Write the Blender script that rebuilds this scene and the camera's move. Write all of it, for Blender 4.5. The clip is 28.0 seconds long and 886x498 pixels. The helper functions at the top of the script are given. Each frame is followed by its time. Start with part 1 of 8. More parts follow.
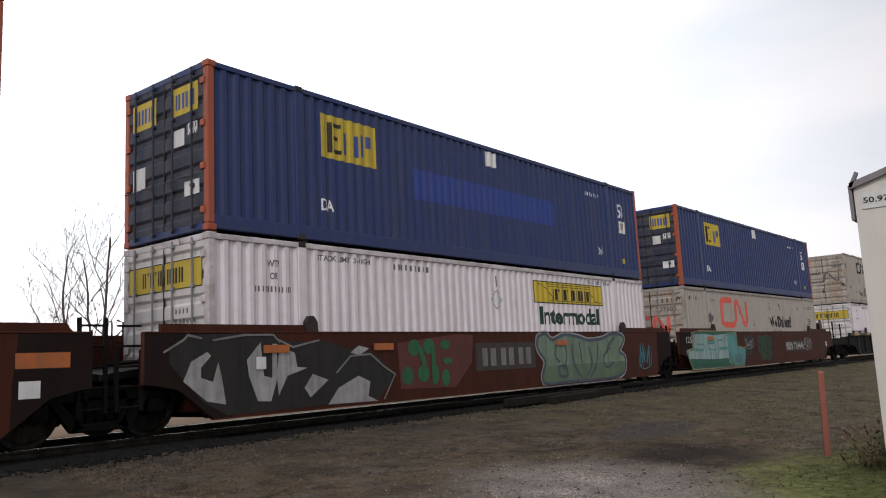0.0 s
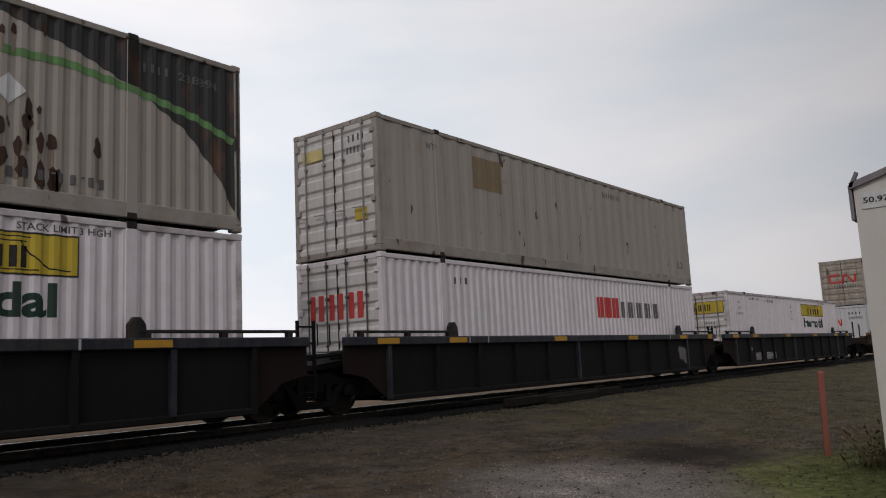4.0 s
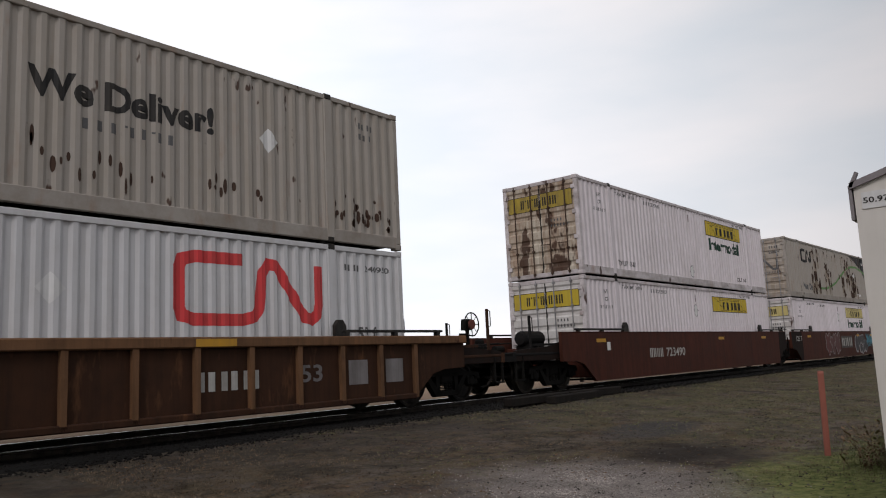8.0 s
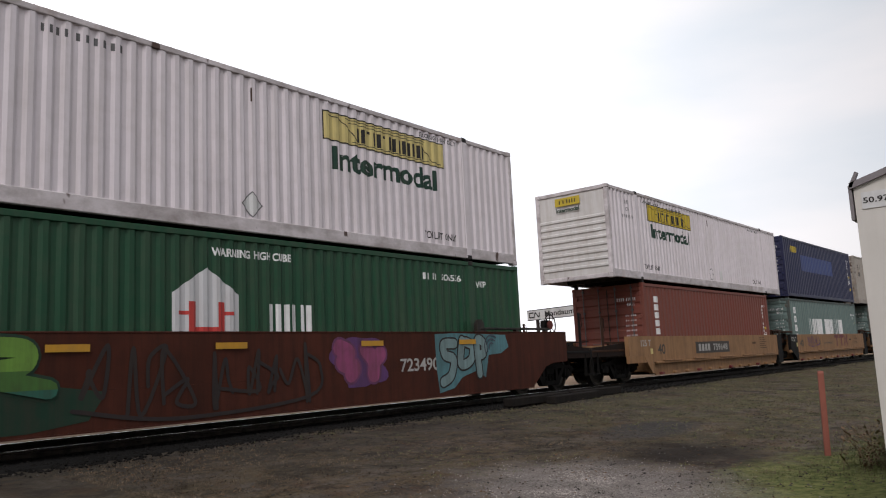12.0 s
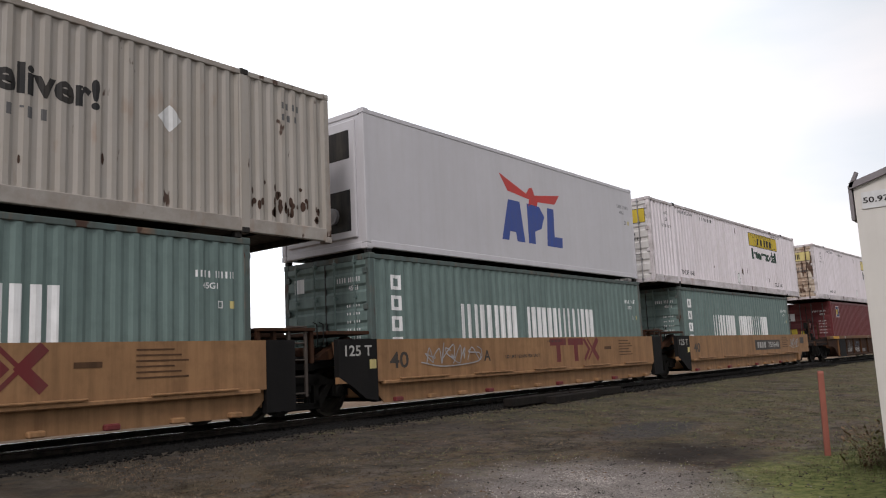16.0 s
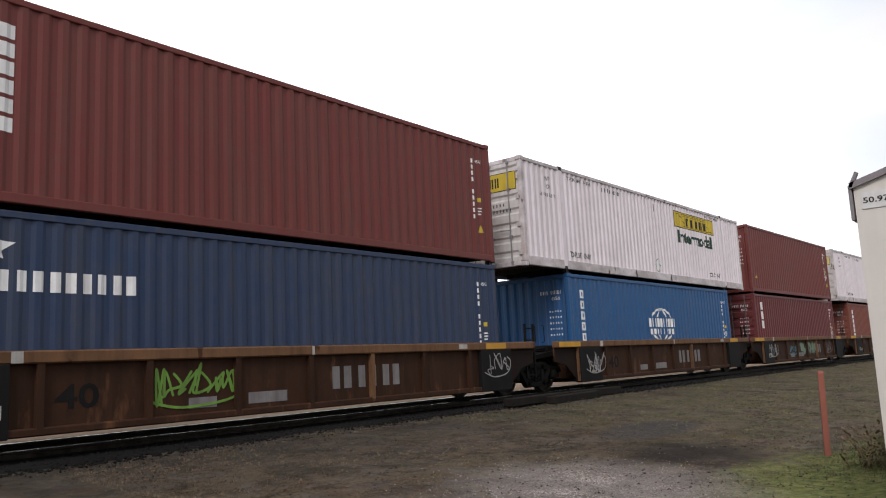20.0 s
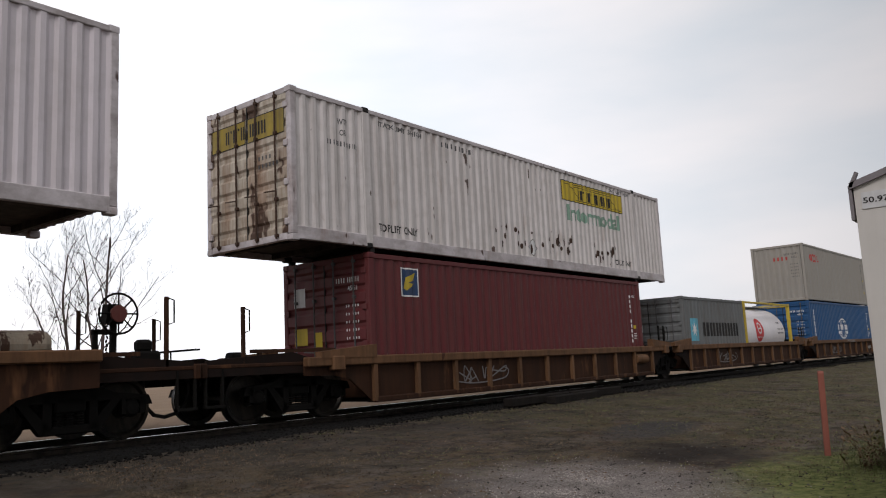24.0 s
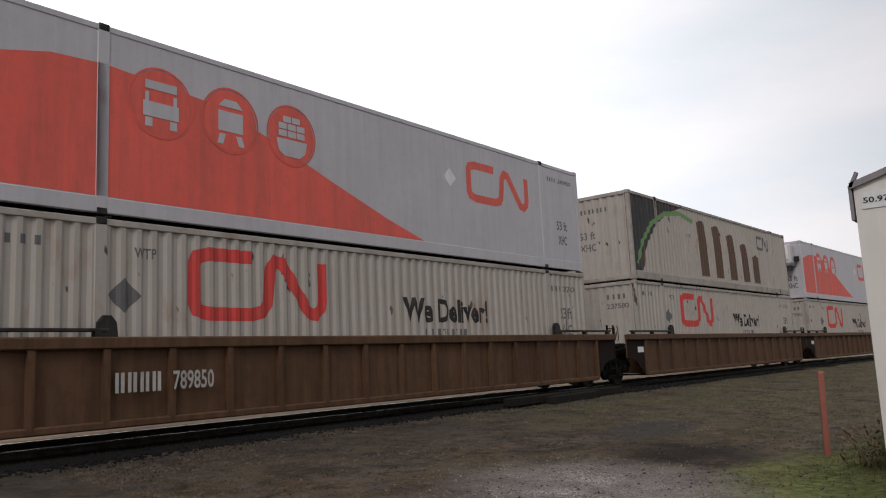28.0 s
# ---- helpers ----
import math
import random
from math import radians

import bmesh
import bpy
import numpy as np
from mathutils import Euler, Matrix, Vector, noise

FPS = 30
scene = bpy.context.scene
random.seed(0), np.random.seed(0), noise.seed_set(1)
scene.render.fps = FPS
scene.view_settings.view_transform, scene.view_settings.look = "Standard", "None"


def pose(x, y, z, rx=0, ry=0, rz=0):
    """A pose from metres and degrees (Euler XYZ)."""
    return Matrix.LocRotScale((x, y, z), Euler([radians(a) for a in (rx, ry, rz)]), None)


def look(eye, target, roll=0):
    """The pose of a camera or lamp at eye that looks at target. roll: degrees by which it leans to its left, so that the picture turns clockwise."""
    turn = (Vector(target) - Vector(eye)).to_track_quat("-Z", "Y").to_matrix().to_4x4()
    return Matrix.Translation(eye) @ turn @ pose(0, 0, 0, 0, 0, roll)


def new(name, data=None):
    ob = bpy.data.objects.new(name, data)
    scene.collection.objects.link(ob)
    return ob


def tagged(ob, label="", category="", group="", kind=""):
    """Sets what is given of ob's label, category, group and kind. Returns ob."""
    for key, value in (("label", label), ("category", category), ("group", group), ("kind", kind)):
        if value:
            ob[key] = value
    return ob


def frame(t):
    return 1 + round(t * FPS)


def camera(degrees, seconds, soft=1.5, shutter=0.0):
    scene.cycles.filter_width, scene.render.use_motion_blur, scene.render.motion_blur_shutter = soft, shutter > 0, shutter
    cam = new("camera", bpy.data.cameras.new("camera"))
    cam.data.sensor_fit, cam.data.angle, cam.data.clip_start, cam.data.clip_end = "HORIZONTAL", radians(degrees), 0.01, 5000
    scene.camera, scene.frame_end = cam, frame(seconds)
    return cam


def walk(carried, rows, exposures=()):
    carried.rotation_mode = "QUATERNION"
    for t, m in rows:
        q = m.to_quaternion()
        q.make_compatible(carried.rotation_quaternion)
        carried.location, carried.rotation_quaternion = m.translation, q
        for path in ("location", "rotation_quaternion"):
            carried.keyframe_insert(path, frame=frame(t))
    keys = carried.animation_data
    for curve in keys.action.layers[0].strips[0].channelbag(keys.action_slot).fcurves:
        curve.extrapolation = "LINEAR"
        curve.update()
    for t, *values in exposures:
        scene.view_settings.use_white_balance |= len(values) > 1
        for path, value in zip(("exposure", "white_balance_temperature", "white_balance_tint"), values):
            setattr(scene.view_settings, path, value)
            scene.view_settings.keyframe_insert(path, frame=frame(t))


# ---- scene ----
cam = camera(58.78, 28.0, 1.1)
EYE = 1.4                                  # camera height over the yard
walk(cam, [(0, pose(0, 0, EYE, 98.2356, 2.759, -51.243)), (28, pose(0, 0, EYE, 98.2356, 2.759, -51.243))],
     [(0, -0.28), (1, -0.1), (2, -0.38), (2.5, -0.8), (3, -0.9), (5.5, -1.25), (6, -1.25), (7, -1.12), (8, -0.72), (9, -0.78), (10, -0.65), (11, -0.5), (12, -0.38), (12.5, -0.55), (14.5, -0.05), (15, -0.05),
      (17, -0.3), (18, -0.45), (18.5, -0.62), (19, -0.25), (20, 0.0), (21, -0.08), (24, -0.7), (25, -0.85), (26, -1.0), (27, -0.68), (27.5, -0.95), (28, -0.45)])

# ---- world, sun ----
world = bpy.data.worlds.new("overcast")
scene.world = world
world.use_nodes = True
wn, wl = world.node_tree.nodes, world.node_tree.links
wn.clear()
sky = wn.new("ShaderNodeTexSky")
sky.sky_type, sky.sun_disc = "NISHITA", False
sky.sun_elevation, sky.sun_rotation = radians(42), radians(245)
sky.dust_density = 4.0
bg_sky = wn.new("ShaderNodeBackground")
bg_sky.inputs["Strength"].default_value = 0.10
wl.new(sky.outputs[0], bg_sky.inputs["Color"])
wco = wn.new("ShaderNodeTexCoord")
wmap = wn.new("ShaderNodeMapping")
wmap.inputs["Scale"].default_value = (1.0, 1.0, 4.0)
wl.new(wco.outputs["Generated"], wmap.inputs["Vector"])
wnoise = wn.new("ShaderNodeTexNoise")
wnoise.inputs["Scale"].default_value, wnoise.inputs["Detail"].default_value = 2.2, 5.0
wl.new(wmap.outputs[0], wnoise.inputs["Vector"])
wramp = wn.new("ShaderNodeValToRGB")
wramp.color_ramp.elements[0].position, wramp.color_ramp.elements[0].color = 0.34, (0.80, 0.84, 0.90, 1)
wramp.color_ramp.elements[1].position, wramp.color_ramp.elements[1].color = 0.66, (1.0, 0.965, 0.985, 1)
wl.new(wnoise.outputs[0], wramp.inputs[0])
bg_cloud = wn.new("ShaderNodeBackground")
bg_cloud.inputs["Strength"].default_value = 1.12
wsep = wn.new("ShaderNodeVectorMath")
wsep.operation = "DOT_PRODUCT"
wsep.inputs[1].default_value = (0.30, 0.95, 0.0)
wl.new(wco.outputs["Generated"], wsep.inputs[0])
wgrad = wn.new("ShaderNodeMapRange")               # the cloud is thinner beyond the track
wgrad.inputs[1].default_value, wgrad.inputs[2].default_value = 0.30, 1.0
wgrad.inputs[3].default_value, wgrad.inputs[4].default_value = 0.94, 2.5
wl.new(wsep.outputs["Value"], wgrad.inputs[0])
wl.new(wgrad.outputs[0], bg_cloud.inputs["Strength"])
wl.new(wramp.outputs[0], bg_cloud.inputs["Color"])
wmix = wn.new("ShaderNodeMixShader")
wmix.inputs[0].default_value = 0.88
wl.new(bg_sky.outputs[0], wmix.inputs[1])
wl.new(bg_cloud.outputs[0], wmix.inputs[2])
wl.new(wmix.outputs[0], wn.new("ShaderNodeOutputWorld").inputs[0])
sun = new("sun", bpy.data.lights.new("sun", "SUN"))
sun.data.energy, sun.data.angle, sun.data.color = 1.9, radians(18), (1.0, 0.955, 0.955)
sun.matrix_world = look((-17, -8, 17), (0, 0, 0))

# ---- materials ----
MATS = {}


def node(nt, kind, **ins):
    n = nt.nodes.new(kind)
    for k, v in ins.items():
        n.inputs[k.replace("_", " ")].default_value = v
    return n


def surface(name, colour, rough=0.6, metal=0.0, fade=0.12, dirt=0.25, dirt_colour=(0.10, 0.08, 0.06), rust=0.0,
            grain=40.0, bump=0.15, streak=(7.0, 7.0, 0.5), rust_scale=3.0, spec=0.25):
    """A painted or raw surface: colour that fades in patches, dirt in streaks down the face, rust in drips, fine relief."""
    if name in MATS:
        return MATS[name]
    m = bpy.data.materials.new(name)
    m.use_nodes = True
    nt = m.node_tree
    link = nt.links.new
    bsdf = nt.nodes["Principled BSDF"]
    co = nt.nodes.new("ShaderNodeTexCoord")
    info = nt.nodes.new("ShaderNodeObjectInfo")
    shift = node(nt, "ShaderNodeVectorMath")
    shift.operation = "MULTIPLY_ADD"
    link(info.outputs["Random"], shift.inputs[0])
    shift.inputs[1].default_value = (37.0, 11.0, 0.0)
    link(co.outputs["Object"], shift.inputs[2])
    base = node(nt, "ShaderNodeTexNoise", Scale=0.55, Detail=4.0, Roughness=0.6)
    link(shift.outputs[0], base.inputs["Vector"])
    c0 = [max(0.0, c * (1 - fade)) for c in colour] + [1]
    c1 = [min(1.0, c * (1 + fade) + 0.02 * fade) for c in colour] + [1]
    mix = node(nt, "ShaderNodeMixRGB", Color1=c0, Color2=c1)
    link(base.outputs[0], mix.inputs[0])
    out = mix.outputs[0]

    def mask(scale_vec, scale, lo, hi, detail=5.0):
        mp = node(nt, "ShaderNodeMapping", Scale=scale_vec)
        link(shift.outputs[0], mp.inputs["Vector"])
        t = node(nt, "ShaderNodeTexNoise", Scale=scale, Detail=detail, Roughness=0.65)
        link(mp.outputs[0], t.inputs["Vector"])
        r = node(nt, "ShaderNodeMapRange")
        r.inputs[1].default_value, r.inputs[2].default_value = lo, hi
        link(t.outputs[0], r.inputs[0])
        return r.outputs[0]

    def over(under, colour, fac, amount=1.0):
        k = node(nt, "ShaderNodeMath")
        k.operation = "MULTIPLY"
        link(fac, k.inputs[0])
        k.inputs[1].default_value = amount
        x = node(nt, "ShaderNodeMixRGB", Color2=(*colour, 1))
        link(k.outputs[0], x.inputs[0])
        link(under, x.inputs[1])
        return x.outputs[0], k.outputs[0]

    if dirt:
        out, _ = over(out, dirt_colour, mask(streak, 0.8, 0.40, 0.70), dirt)
        out, _ = over(out, dirt_colour, mask((1, 1, 1), 4.0, 0.46, 0.72), dirt * 0.55)
    if rust:
        spots = mask((1.0, 1.0, 0.42), rust_scale, 0.70 - rust * 0.32, 0.73 - rust * 0.32, 3.0)
        halo = mask((1.0, 1.0, 0.30), rust_scale * 0.9, 0.62 - rust * 0.32, 0.80 - rust * 0.32, 4.0)
        out, _ = over(out, (0.24, 0.11, 0.05), halo, 0.45)
        out, _ = over(out, (0.055, 0.024, 0.014), spots, 0.92)
    link(out, bsdf.inputs["Base Color"])
    bsdf.inputs["Metallic"].default_value = metal
    bsdf.inputs["Specular IOR Level"].default_value = spec
    rr = node(nt, "ShaderNodeMapRange")
    rr.inputs[3].default_value, rr.inputs[4].default_value = max(0.05, rough - 0.12), min(1, rough + 0.14)
    link(base.outputs[0], rr.inputs[0])
    link(rr.outputs[0], bsdf.inputs["Roughness"])
    fine = node(nt, "ShaderNodeTexNoise", Scale=grain, Detail=3.0)
    link(co.outputs["Object"], fine.inputs["Vector"])
    bp = node(nt, "ShaderNodeBump", Strength=bump, Distance=0.01)
    link(fine.outputs[0], bp.inputs["Height"])
    link(bp.outputs[0], bsdf.inputs["Normal"])
    MATS[name] = m
    return m


def flecks(name, dark, pale, rough=0.9):
    """Many loose pieces, each of its own tone between two colours."""
    m = bpy.data.materials.new(name)
    m.use_nodes = True
    nt = m.node_tree
    bsdf = nt.nodes["Principled BSDF"]
    geo = nt.nodes.new("ShaderNodeNewGeometry")
    mix = node(nt, "ShaderNodeMixRGB", Color1=(*dark, 1), Color2=(*pale, 1))
    co = nt.nodes.new("ShaderNodeTexCoord")
    patchy = node(nt, "ShaderNodeTexNoise", Scale=1.5, Detail=6.0, Roughness=0.7)
    nt.links.new(co.outputs["Object"], patchy.inputs["Vector"])
    spread = node(nt, "ShaderNodeMapRange")
    for i, q in enumerate((0.40, 0.62, -0.25, 0.75)):
        spread.inputs[i + 1].default_value = q
    nt.links.new(patchy.outputs[0], spread.inputs[0])
    fac = nt.nodes.new("ShaderNodeMath")
    fac.operation = "MULTIPLY_ADD"
    fac.use_clamp = True
    nt.links.new(geo.outputs["Random Per Island"], fac.inputs[0])
    fac.inputs[1].default_value = 0.55
    nt.links.new(spread.outputs[0], fac.inputs[2])
    nt.links.new(fac.outputs[0], mix.inputs[0])
    nt.links.new(mix.outputs[0], bsdf.inputs["Base Color"])
    bsdf.inputs["Roughness"].default_value = rough
    bsdf.inputs["Specular IOR Level"].default_value = 0.15
    return m


# ---- mesh building ----
class Shape:
    """Collects vertices and faces of one part."""

    def __init__(self):
        self.v, self.f = [], []

    def add(self, verts, faces):
        n = len(self.v)
        self.v += [tuple(p) for p in verts]
        self.f += [tuple(i + n for i in f) for f in faces]
        return self

    def box(self, x0, x1, y0, y1, z0, z1, c=0.0):
        """A box with its edges cut by c."""
        if c <= 0:
            v = [(x, y, z) for z in (z0, z1) for y in (y0, y1) for x in (x0, x1)]
            return self.add(v, [(0, 2, 3, 1), (4, 5, 7, 6), (0, 1, 5, 4), (2, 6, 7, 3), (0, 4, 6, 2), (1, 3, 7, 5)])
        c = min(c, (x1 - x0) / 2.2, (y1 - y0) / 2.2, (z1 - z0) / 2.2)
        v, idx = [], {}
        for sx in (0, 1):
            for sy in (0, 1):
                for sz in (0, 1):
                    p = ((x0, x1)[sx], (y0, y1)[sy], (z0, z1)[sz])
                    q = (p[0] + (c, -c)[sx], p[1] + (c, -c)[sy], p[2] + (c, -c)[sz])
                    for a in range(3):
                        idx[sx, sy, sz, a] = len(v)
                        v.append(tuple(p[i] if i == a else q[i] for i in range(3)))
        f = []
        for a in range(3):
            b, d = (a + 1) % 3, (a + 2) % 3
            for s in (0, 1):
                loop = []
                for sb, sd in ((0, 0), (1, 0), (1, 1), (0, 1)):
                    k = [0, 0, 0]
                    k[a], k[b], k[d] = s, sb, sd
                    loop.append(idx[(*k, a)])
                f.append(tuple(loop if s else loop[::-1]))
            for sb in (0, 1):
                for sd in (0, 1):
                    k = [0, 0, 0]
                    k[b], k[d] = sb, sd
                    e = list(k)
                    e[a] = 1
                    f.append((idx[(*k, b)], idx[(*e, b)], idx[(*e, d)], idx[(*k, d)]))
        for sx in (0, 1):
            for sy in (0, 1):
                for sz in (0, 1):
                    f.append(tuple(idx[sx, sy, sz, a] for a in range(3)))
        return self.add(v, f)

    def prism(self, poly, y0, y1):
        """A polygon in x and z, swept from y0 to y1."""
        n = len(poly)
        v = [(x, y0, z) for x, z in poly] + [(x, y1, z) for x, z in poly]
        return self.add(v, [tuple(range(n)), tuple(range(2 * n - 1, n - 1, -1))] + [(i, i + n, (i + 1) % n + n, (i + 1) % n) for i in range(n)])

    def sweep_x(self, poly, x0, x1):
        """A polygon in y and z, swept from x0 to x1."""
        n = len(poly)
        v = [(x0, y, z) for y, z in poly] + [(x1, y, z) for y, z in poly]
        return self.add(v, [tuple(range(n)), tuple(range(2 * n - 1, n - 1, -1))] + [(i, i + n, (i + 1) % n + n, (i + 1) % n) for i in range(n)])

    def tube(self, pts, r, n=6, r_end=None):
        """A round bar along points."""
        pts = [Vector(p) for p in pts]
        rings = []
        for i, p in enumerate(pts):
            d = (pts[min(i + 1, len(pts) - 1)] - pts[max(i - 1, 0)]).normalized()
            a = d.orthogonal().normalized() if abs(d.z) > 0.9 else d.cross(Vector((0, 0, 1))).normalized()
            b = d.cross(a)
            rad = r if r_end is None else r + (r_end - r) * i / (len(pts) - 1)
            rings.append([p + (a * math.cos(2 * math.pi * k / n) + b * math.sin(2 * math.pi * k / n)) * rad for k in range(n)])
        v = [q for ring in rings for q in ring]
        f = [(i * n + k, i * n + (k + 1) % n, (i + 1) * n + (k + 1) % n, (i + 1) * n + k) for i in range(len(pts) - 1) for k in range(n)]
        f += [tuple(range(n - 1, -1, -1)), tuple(range((len(pts) - 1) * n, len(pts) * n))]
        return self.add(v, f)

    def lathe_y(self, prof, cx=0.0, cz=0.0, n=24):
        """A profile of (radius, y) turned round an axle along y."""
        v = [(cx + r * math.cos(2 * math.pi * k / n), y, cz + r * math.sin(2 * math.pi * k / n)) for r, y in prof for k in range(n)]
        f = [(i * n + k, i * n + (k + 1) % n, (i + 1) * n + (k + 1) % n, (i + 1) * n + k) for i in range(len(prof) - 1) for k in range(n)]
        f += [tuple(range(n)), tuple(range((len(prof) - 1) * n, len(prof) * n))]
        return self.add(v, f)

    def lathe_x(self, prof, cy=0.0, cz=0.0, n=20):
        v = [(x, cy + r * math.cos(2 * math.pi * k / n), cz + r * math.sin(2 * math.pi * k / n)) for r, x in prof for k in range(n)]
        f = [(i * n + k, i * n + (k + 1) % n, (i + 1) * n + (k + 1) % n, (i + 1) * n + k) for i in range(len(prof) - 1) for k in range(n)]
        f += [tuple(range(n)), tuple(range((len(prof) - 1) * n, len(prof) * n))]
        return self.add(v, f)

    def ring(self, centre, r, wire, n=20):
        """A hoop that stands across the track's line."""
        cx, cy, cz = centre
        return self.tube([(cx, cy + r * math.cos(2 * math.pi * k / n), cz + r * math.sin(2 * math.pi * k / n)) for k in range(n + 1)], wire, 5)

    def mesh(self, name, mat, smooth=False):
        me = bpy.data.meshes.new(name)
        me.from_pydata(self.v, [], self.f)
        me.materials.append(mat)
        bm = bmesh.new()
        bm.from_mesh(me)
        bmesh.ops.recalc_face_normals(bm, faces=bm.faces)
        bm.to_mesh(me)
        bm.free()
        if smooth:
            me.shade_smooth()
        return me


KEPT = {}


def part(name, key, build, mat, parent, label="", smooth=False, at=None):
    """One mesh part under a thing or a part. Alike parts share their mesh by key; build(shape) fills it."""
    full = (name, key, mat.name)
    if full not in KEPT:
        sh = Shape()
        build(sh)
        KEPT[full] = sh.mesh(name, mat, smooth)
    ob = new(name, KEPT[full])
    ob.parent = parent
    if at is not None:
        ob.matrix_basis = at
    if label:
        ob["label"] = label
    return ob


def thing(name, label, category, group="", kind=""):
    return tagged(new(name), label, category, group, kind)


# ---- flat shapes for markings: lists of convex polygons in (x, z) ----
def rect(x0, z0, x1, z1):
    return [[(x0, z0), (x1, z0), (x1, z1), (x0, z1)]]


def frame_rect(x0, z0, x1, z1, w):
    return rect(x0, z0, x1, z0 + w) + rect(x0, z1 - w, x1, z1) + rect(x0, z0 + w, x0 + w, z1 - w) + rect(x1 - w, z0 + w, x1, z1 - w)


def disc(x, z, r, rz=None, n=20):
    rz = rz or r
    return [[(x + r * math.cos(2 * math.pi * k / n), z + rz * math.sin(2 * math.pi * k / n)) for k in range(n)]]


def stroke(pts, w):
    """A band of width w along points, mitred."""
    P = [Vector(p) for p in pts]
    L, R = [], []
    for i, p in enumerate(P):
        d0 = (p - P[i - 1]).normalized() if i else (P[1] - p).normalized()
        d1 = (P[i + 1] - p).normalized() if i < len(P) - 1 else d0
        t = (d0 + d1).normalized()
        n = Vector((-t.y, t.x))
        k = w / 2 / max(0.45, n.dot(Vector((-d0.y, d0.x))))
        L.append(tuple(p + n * k))
        R.append(tuple(p - n * k))
    return [[L[i], L[i + 1], R[i + 1], R[i]] for i in range(len(P) - 1)]


def fill(outline):
    """An outline of any shape, cut into triangles."""
    from mathutils.geometry import tessellate_polygon
    pts = [Vector((x, z, 0)) for x, z in outline]
    return [[tuple(pts[i][:2]) for i in tri] for tri in tessellate_polygon([pts])]


def bars(word, x0, z0, x1, z1, gap=0.38):
    """Plain bars, one or two for each character, in a box."""
    wide = {"I": 0.45, "M": 1.25, "W": 1.25, " ": 0.6, ".": 0.35, "1": 0.6}
    ws = [wide.get(c, 1.0) for c in word]
    unit = (x1 - x0) / (sum(ws) + gap * (len(ws) - 1))
    out, x = [], x0
    for c, w in zip(word, ws):
        if c == ".":
            out += rect(x, z0, x + w * unit, z0 + (z1 - z0) * 0.2)
        elif c != " " and abs(z1 - z0) > 0.24 and w > 0.7:
            out += rect(x, z0, x + 0.38 * w * unit, z1) + rect(x + 0.60 * w * unit, z0, x + w * unit, z1)
        elif c != " ":
            out += rect(x, z0, x + (0.55 if abs(z1 - z0) < 0.2 else 1.0) * w * unit, z1)
        x += (w + gap) * unit
    return out


GLYPHS = {}


def prepare_text(words):
    """Outlines of the words in the built-in font, in a box of one by one."""
    made = []
    for w in words:
        cu = bpy.data.curves.new("word", "FONT")
        cu.body, cu.resolution_u, cu.offset = w, 3, 0.034 if len(w) > 9 and w[0] in "IW" and w[1] != " " else 0.018
        made.append((w, new("word", cu)))
    dg = bpy.context.evaluated_depsgraph_get()
    for w, ob in made:
        me = ob.evaluated_get(dg).to_mesh()
        me.calc_loop_triangles()
        co = [tuple(v.co[:2]) for v in me.vertices]
        x0, x1 = min(c[0] for c in co), max(c[0] for c in co)
        z0, z1 = min(c[1] for c in co), max(c[1] for c in co)
        GLYPHS[w] = [[((co[i][0] - x0) / (x1 - x0), (co[i][1] - z0) / (z1 - z0)) for i in t.vertices] for t in me.loop_triangles]
        ob.evaluated_get(dg).to_mesh_clear()
    for w, ob in made:
        cu = ob.data
        bpy.data.objects.remove(ob)
        bpy.data.curves.remove(cu)


def text(word, x0, z0, x1, z1):
    return [[(x0 + a * (x1 - x0), z0 + b * (z1 - z0)) for a, b in tri] for tri in GLYPHS[word]]


prepare_text(["Intermodal", "We Deliver!", "I N T E R M O D A L", "TOP LIFT ONLY", "STACK LIMIT 3 HIGH", "STACKING 3 HIGH ONLY", "WTP", "OR", "53", "53 ft",
              "XHC", "125 T", "125-1", "40", "110\"", "A", "B", "C", "D", "E", "DA", "888443", "724446", "723490", "759648", "740342", "789850",
              "400721", "PITHON320", "WARNING HIGH CUBE", "LD LMT 122,600 PER UNIT", "HI-CUBE", "CHASSIS REQUIRED", "50.97", "240950", "238894",
              "237500", "506536", "259363", "235809", "230", "45G1", "144203", "PORTABLE TANK T11", "IMPACT APPROVED", "E0", "48", "45", "Mandaumin"])


def clip_strip(poly, a, b):
    """The piece of a convex polygon between x = a and x = b."""
    for lim, sign in ((a, 1), (b, -1)):
        out = []
        for i, p in enumerate(poly):
            q = poly[(i + 1) % len(poly)]
            dp, dq = (p[0] - lim) * sign, (q[0] - lim) * sign
            if dp >= 0:
                out.append(p)
            if dp * dq < 0:
                t = dp / (dp - dq)
                out.append((lim, p[1] + (q[1] - p[1]) * t))
        poly = out
        if len(poly) < 3:
            return []
    return poly


def lay(sh, polys, knees, depth_at, lift, turn):
    """Lays flat shapes on a folded sheet: knees are the x of its folds, depth_at(x) its depth, turn(x, depth, z) the place."""
    for poly in polys:
        lo, hi = min(p[0] for p in poly), max(p[0] for p in poly)
        ks = [k for k in knees if lo + 1e-5 < k < hi - 1e-5]
        edges = [lo] + ks + [hi]
        for a, b in zip(edges, edges[1:]):
            piece = clip_strip(poly, a, b) if ks else poly
            if len(piece) >= 3:
                sh.add([turn(x, depth_at(min(max(x, a + 1e-6), b - 1e-6)) - lift, z) for x, z in piece], [tuple(range(len(piece)))])


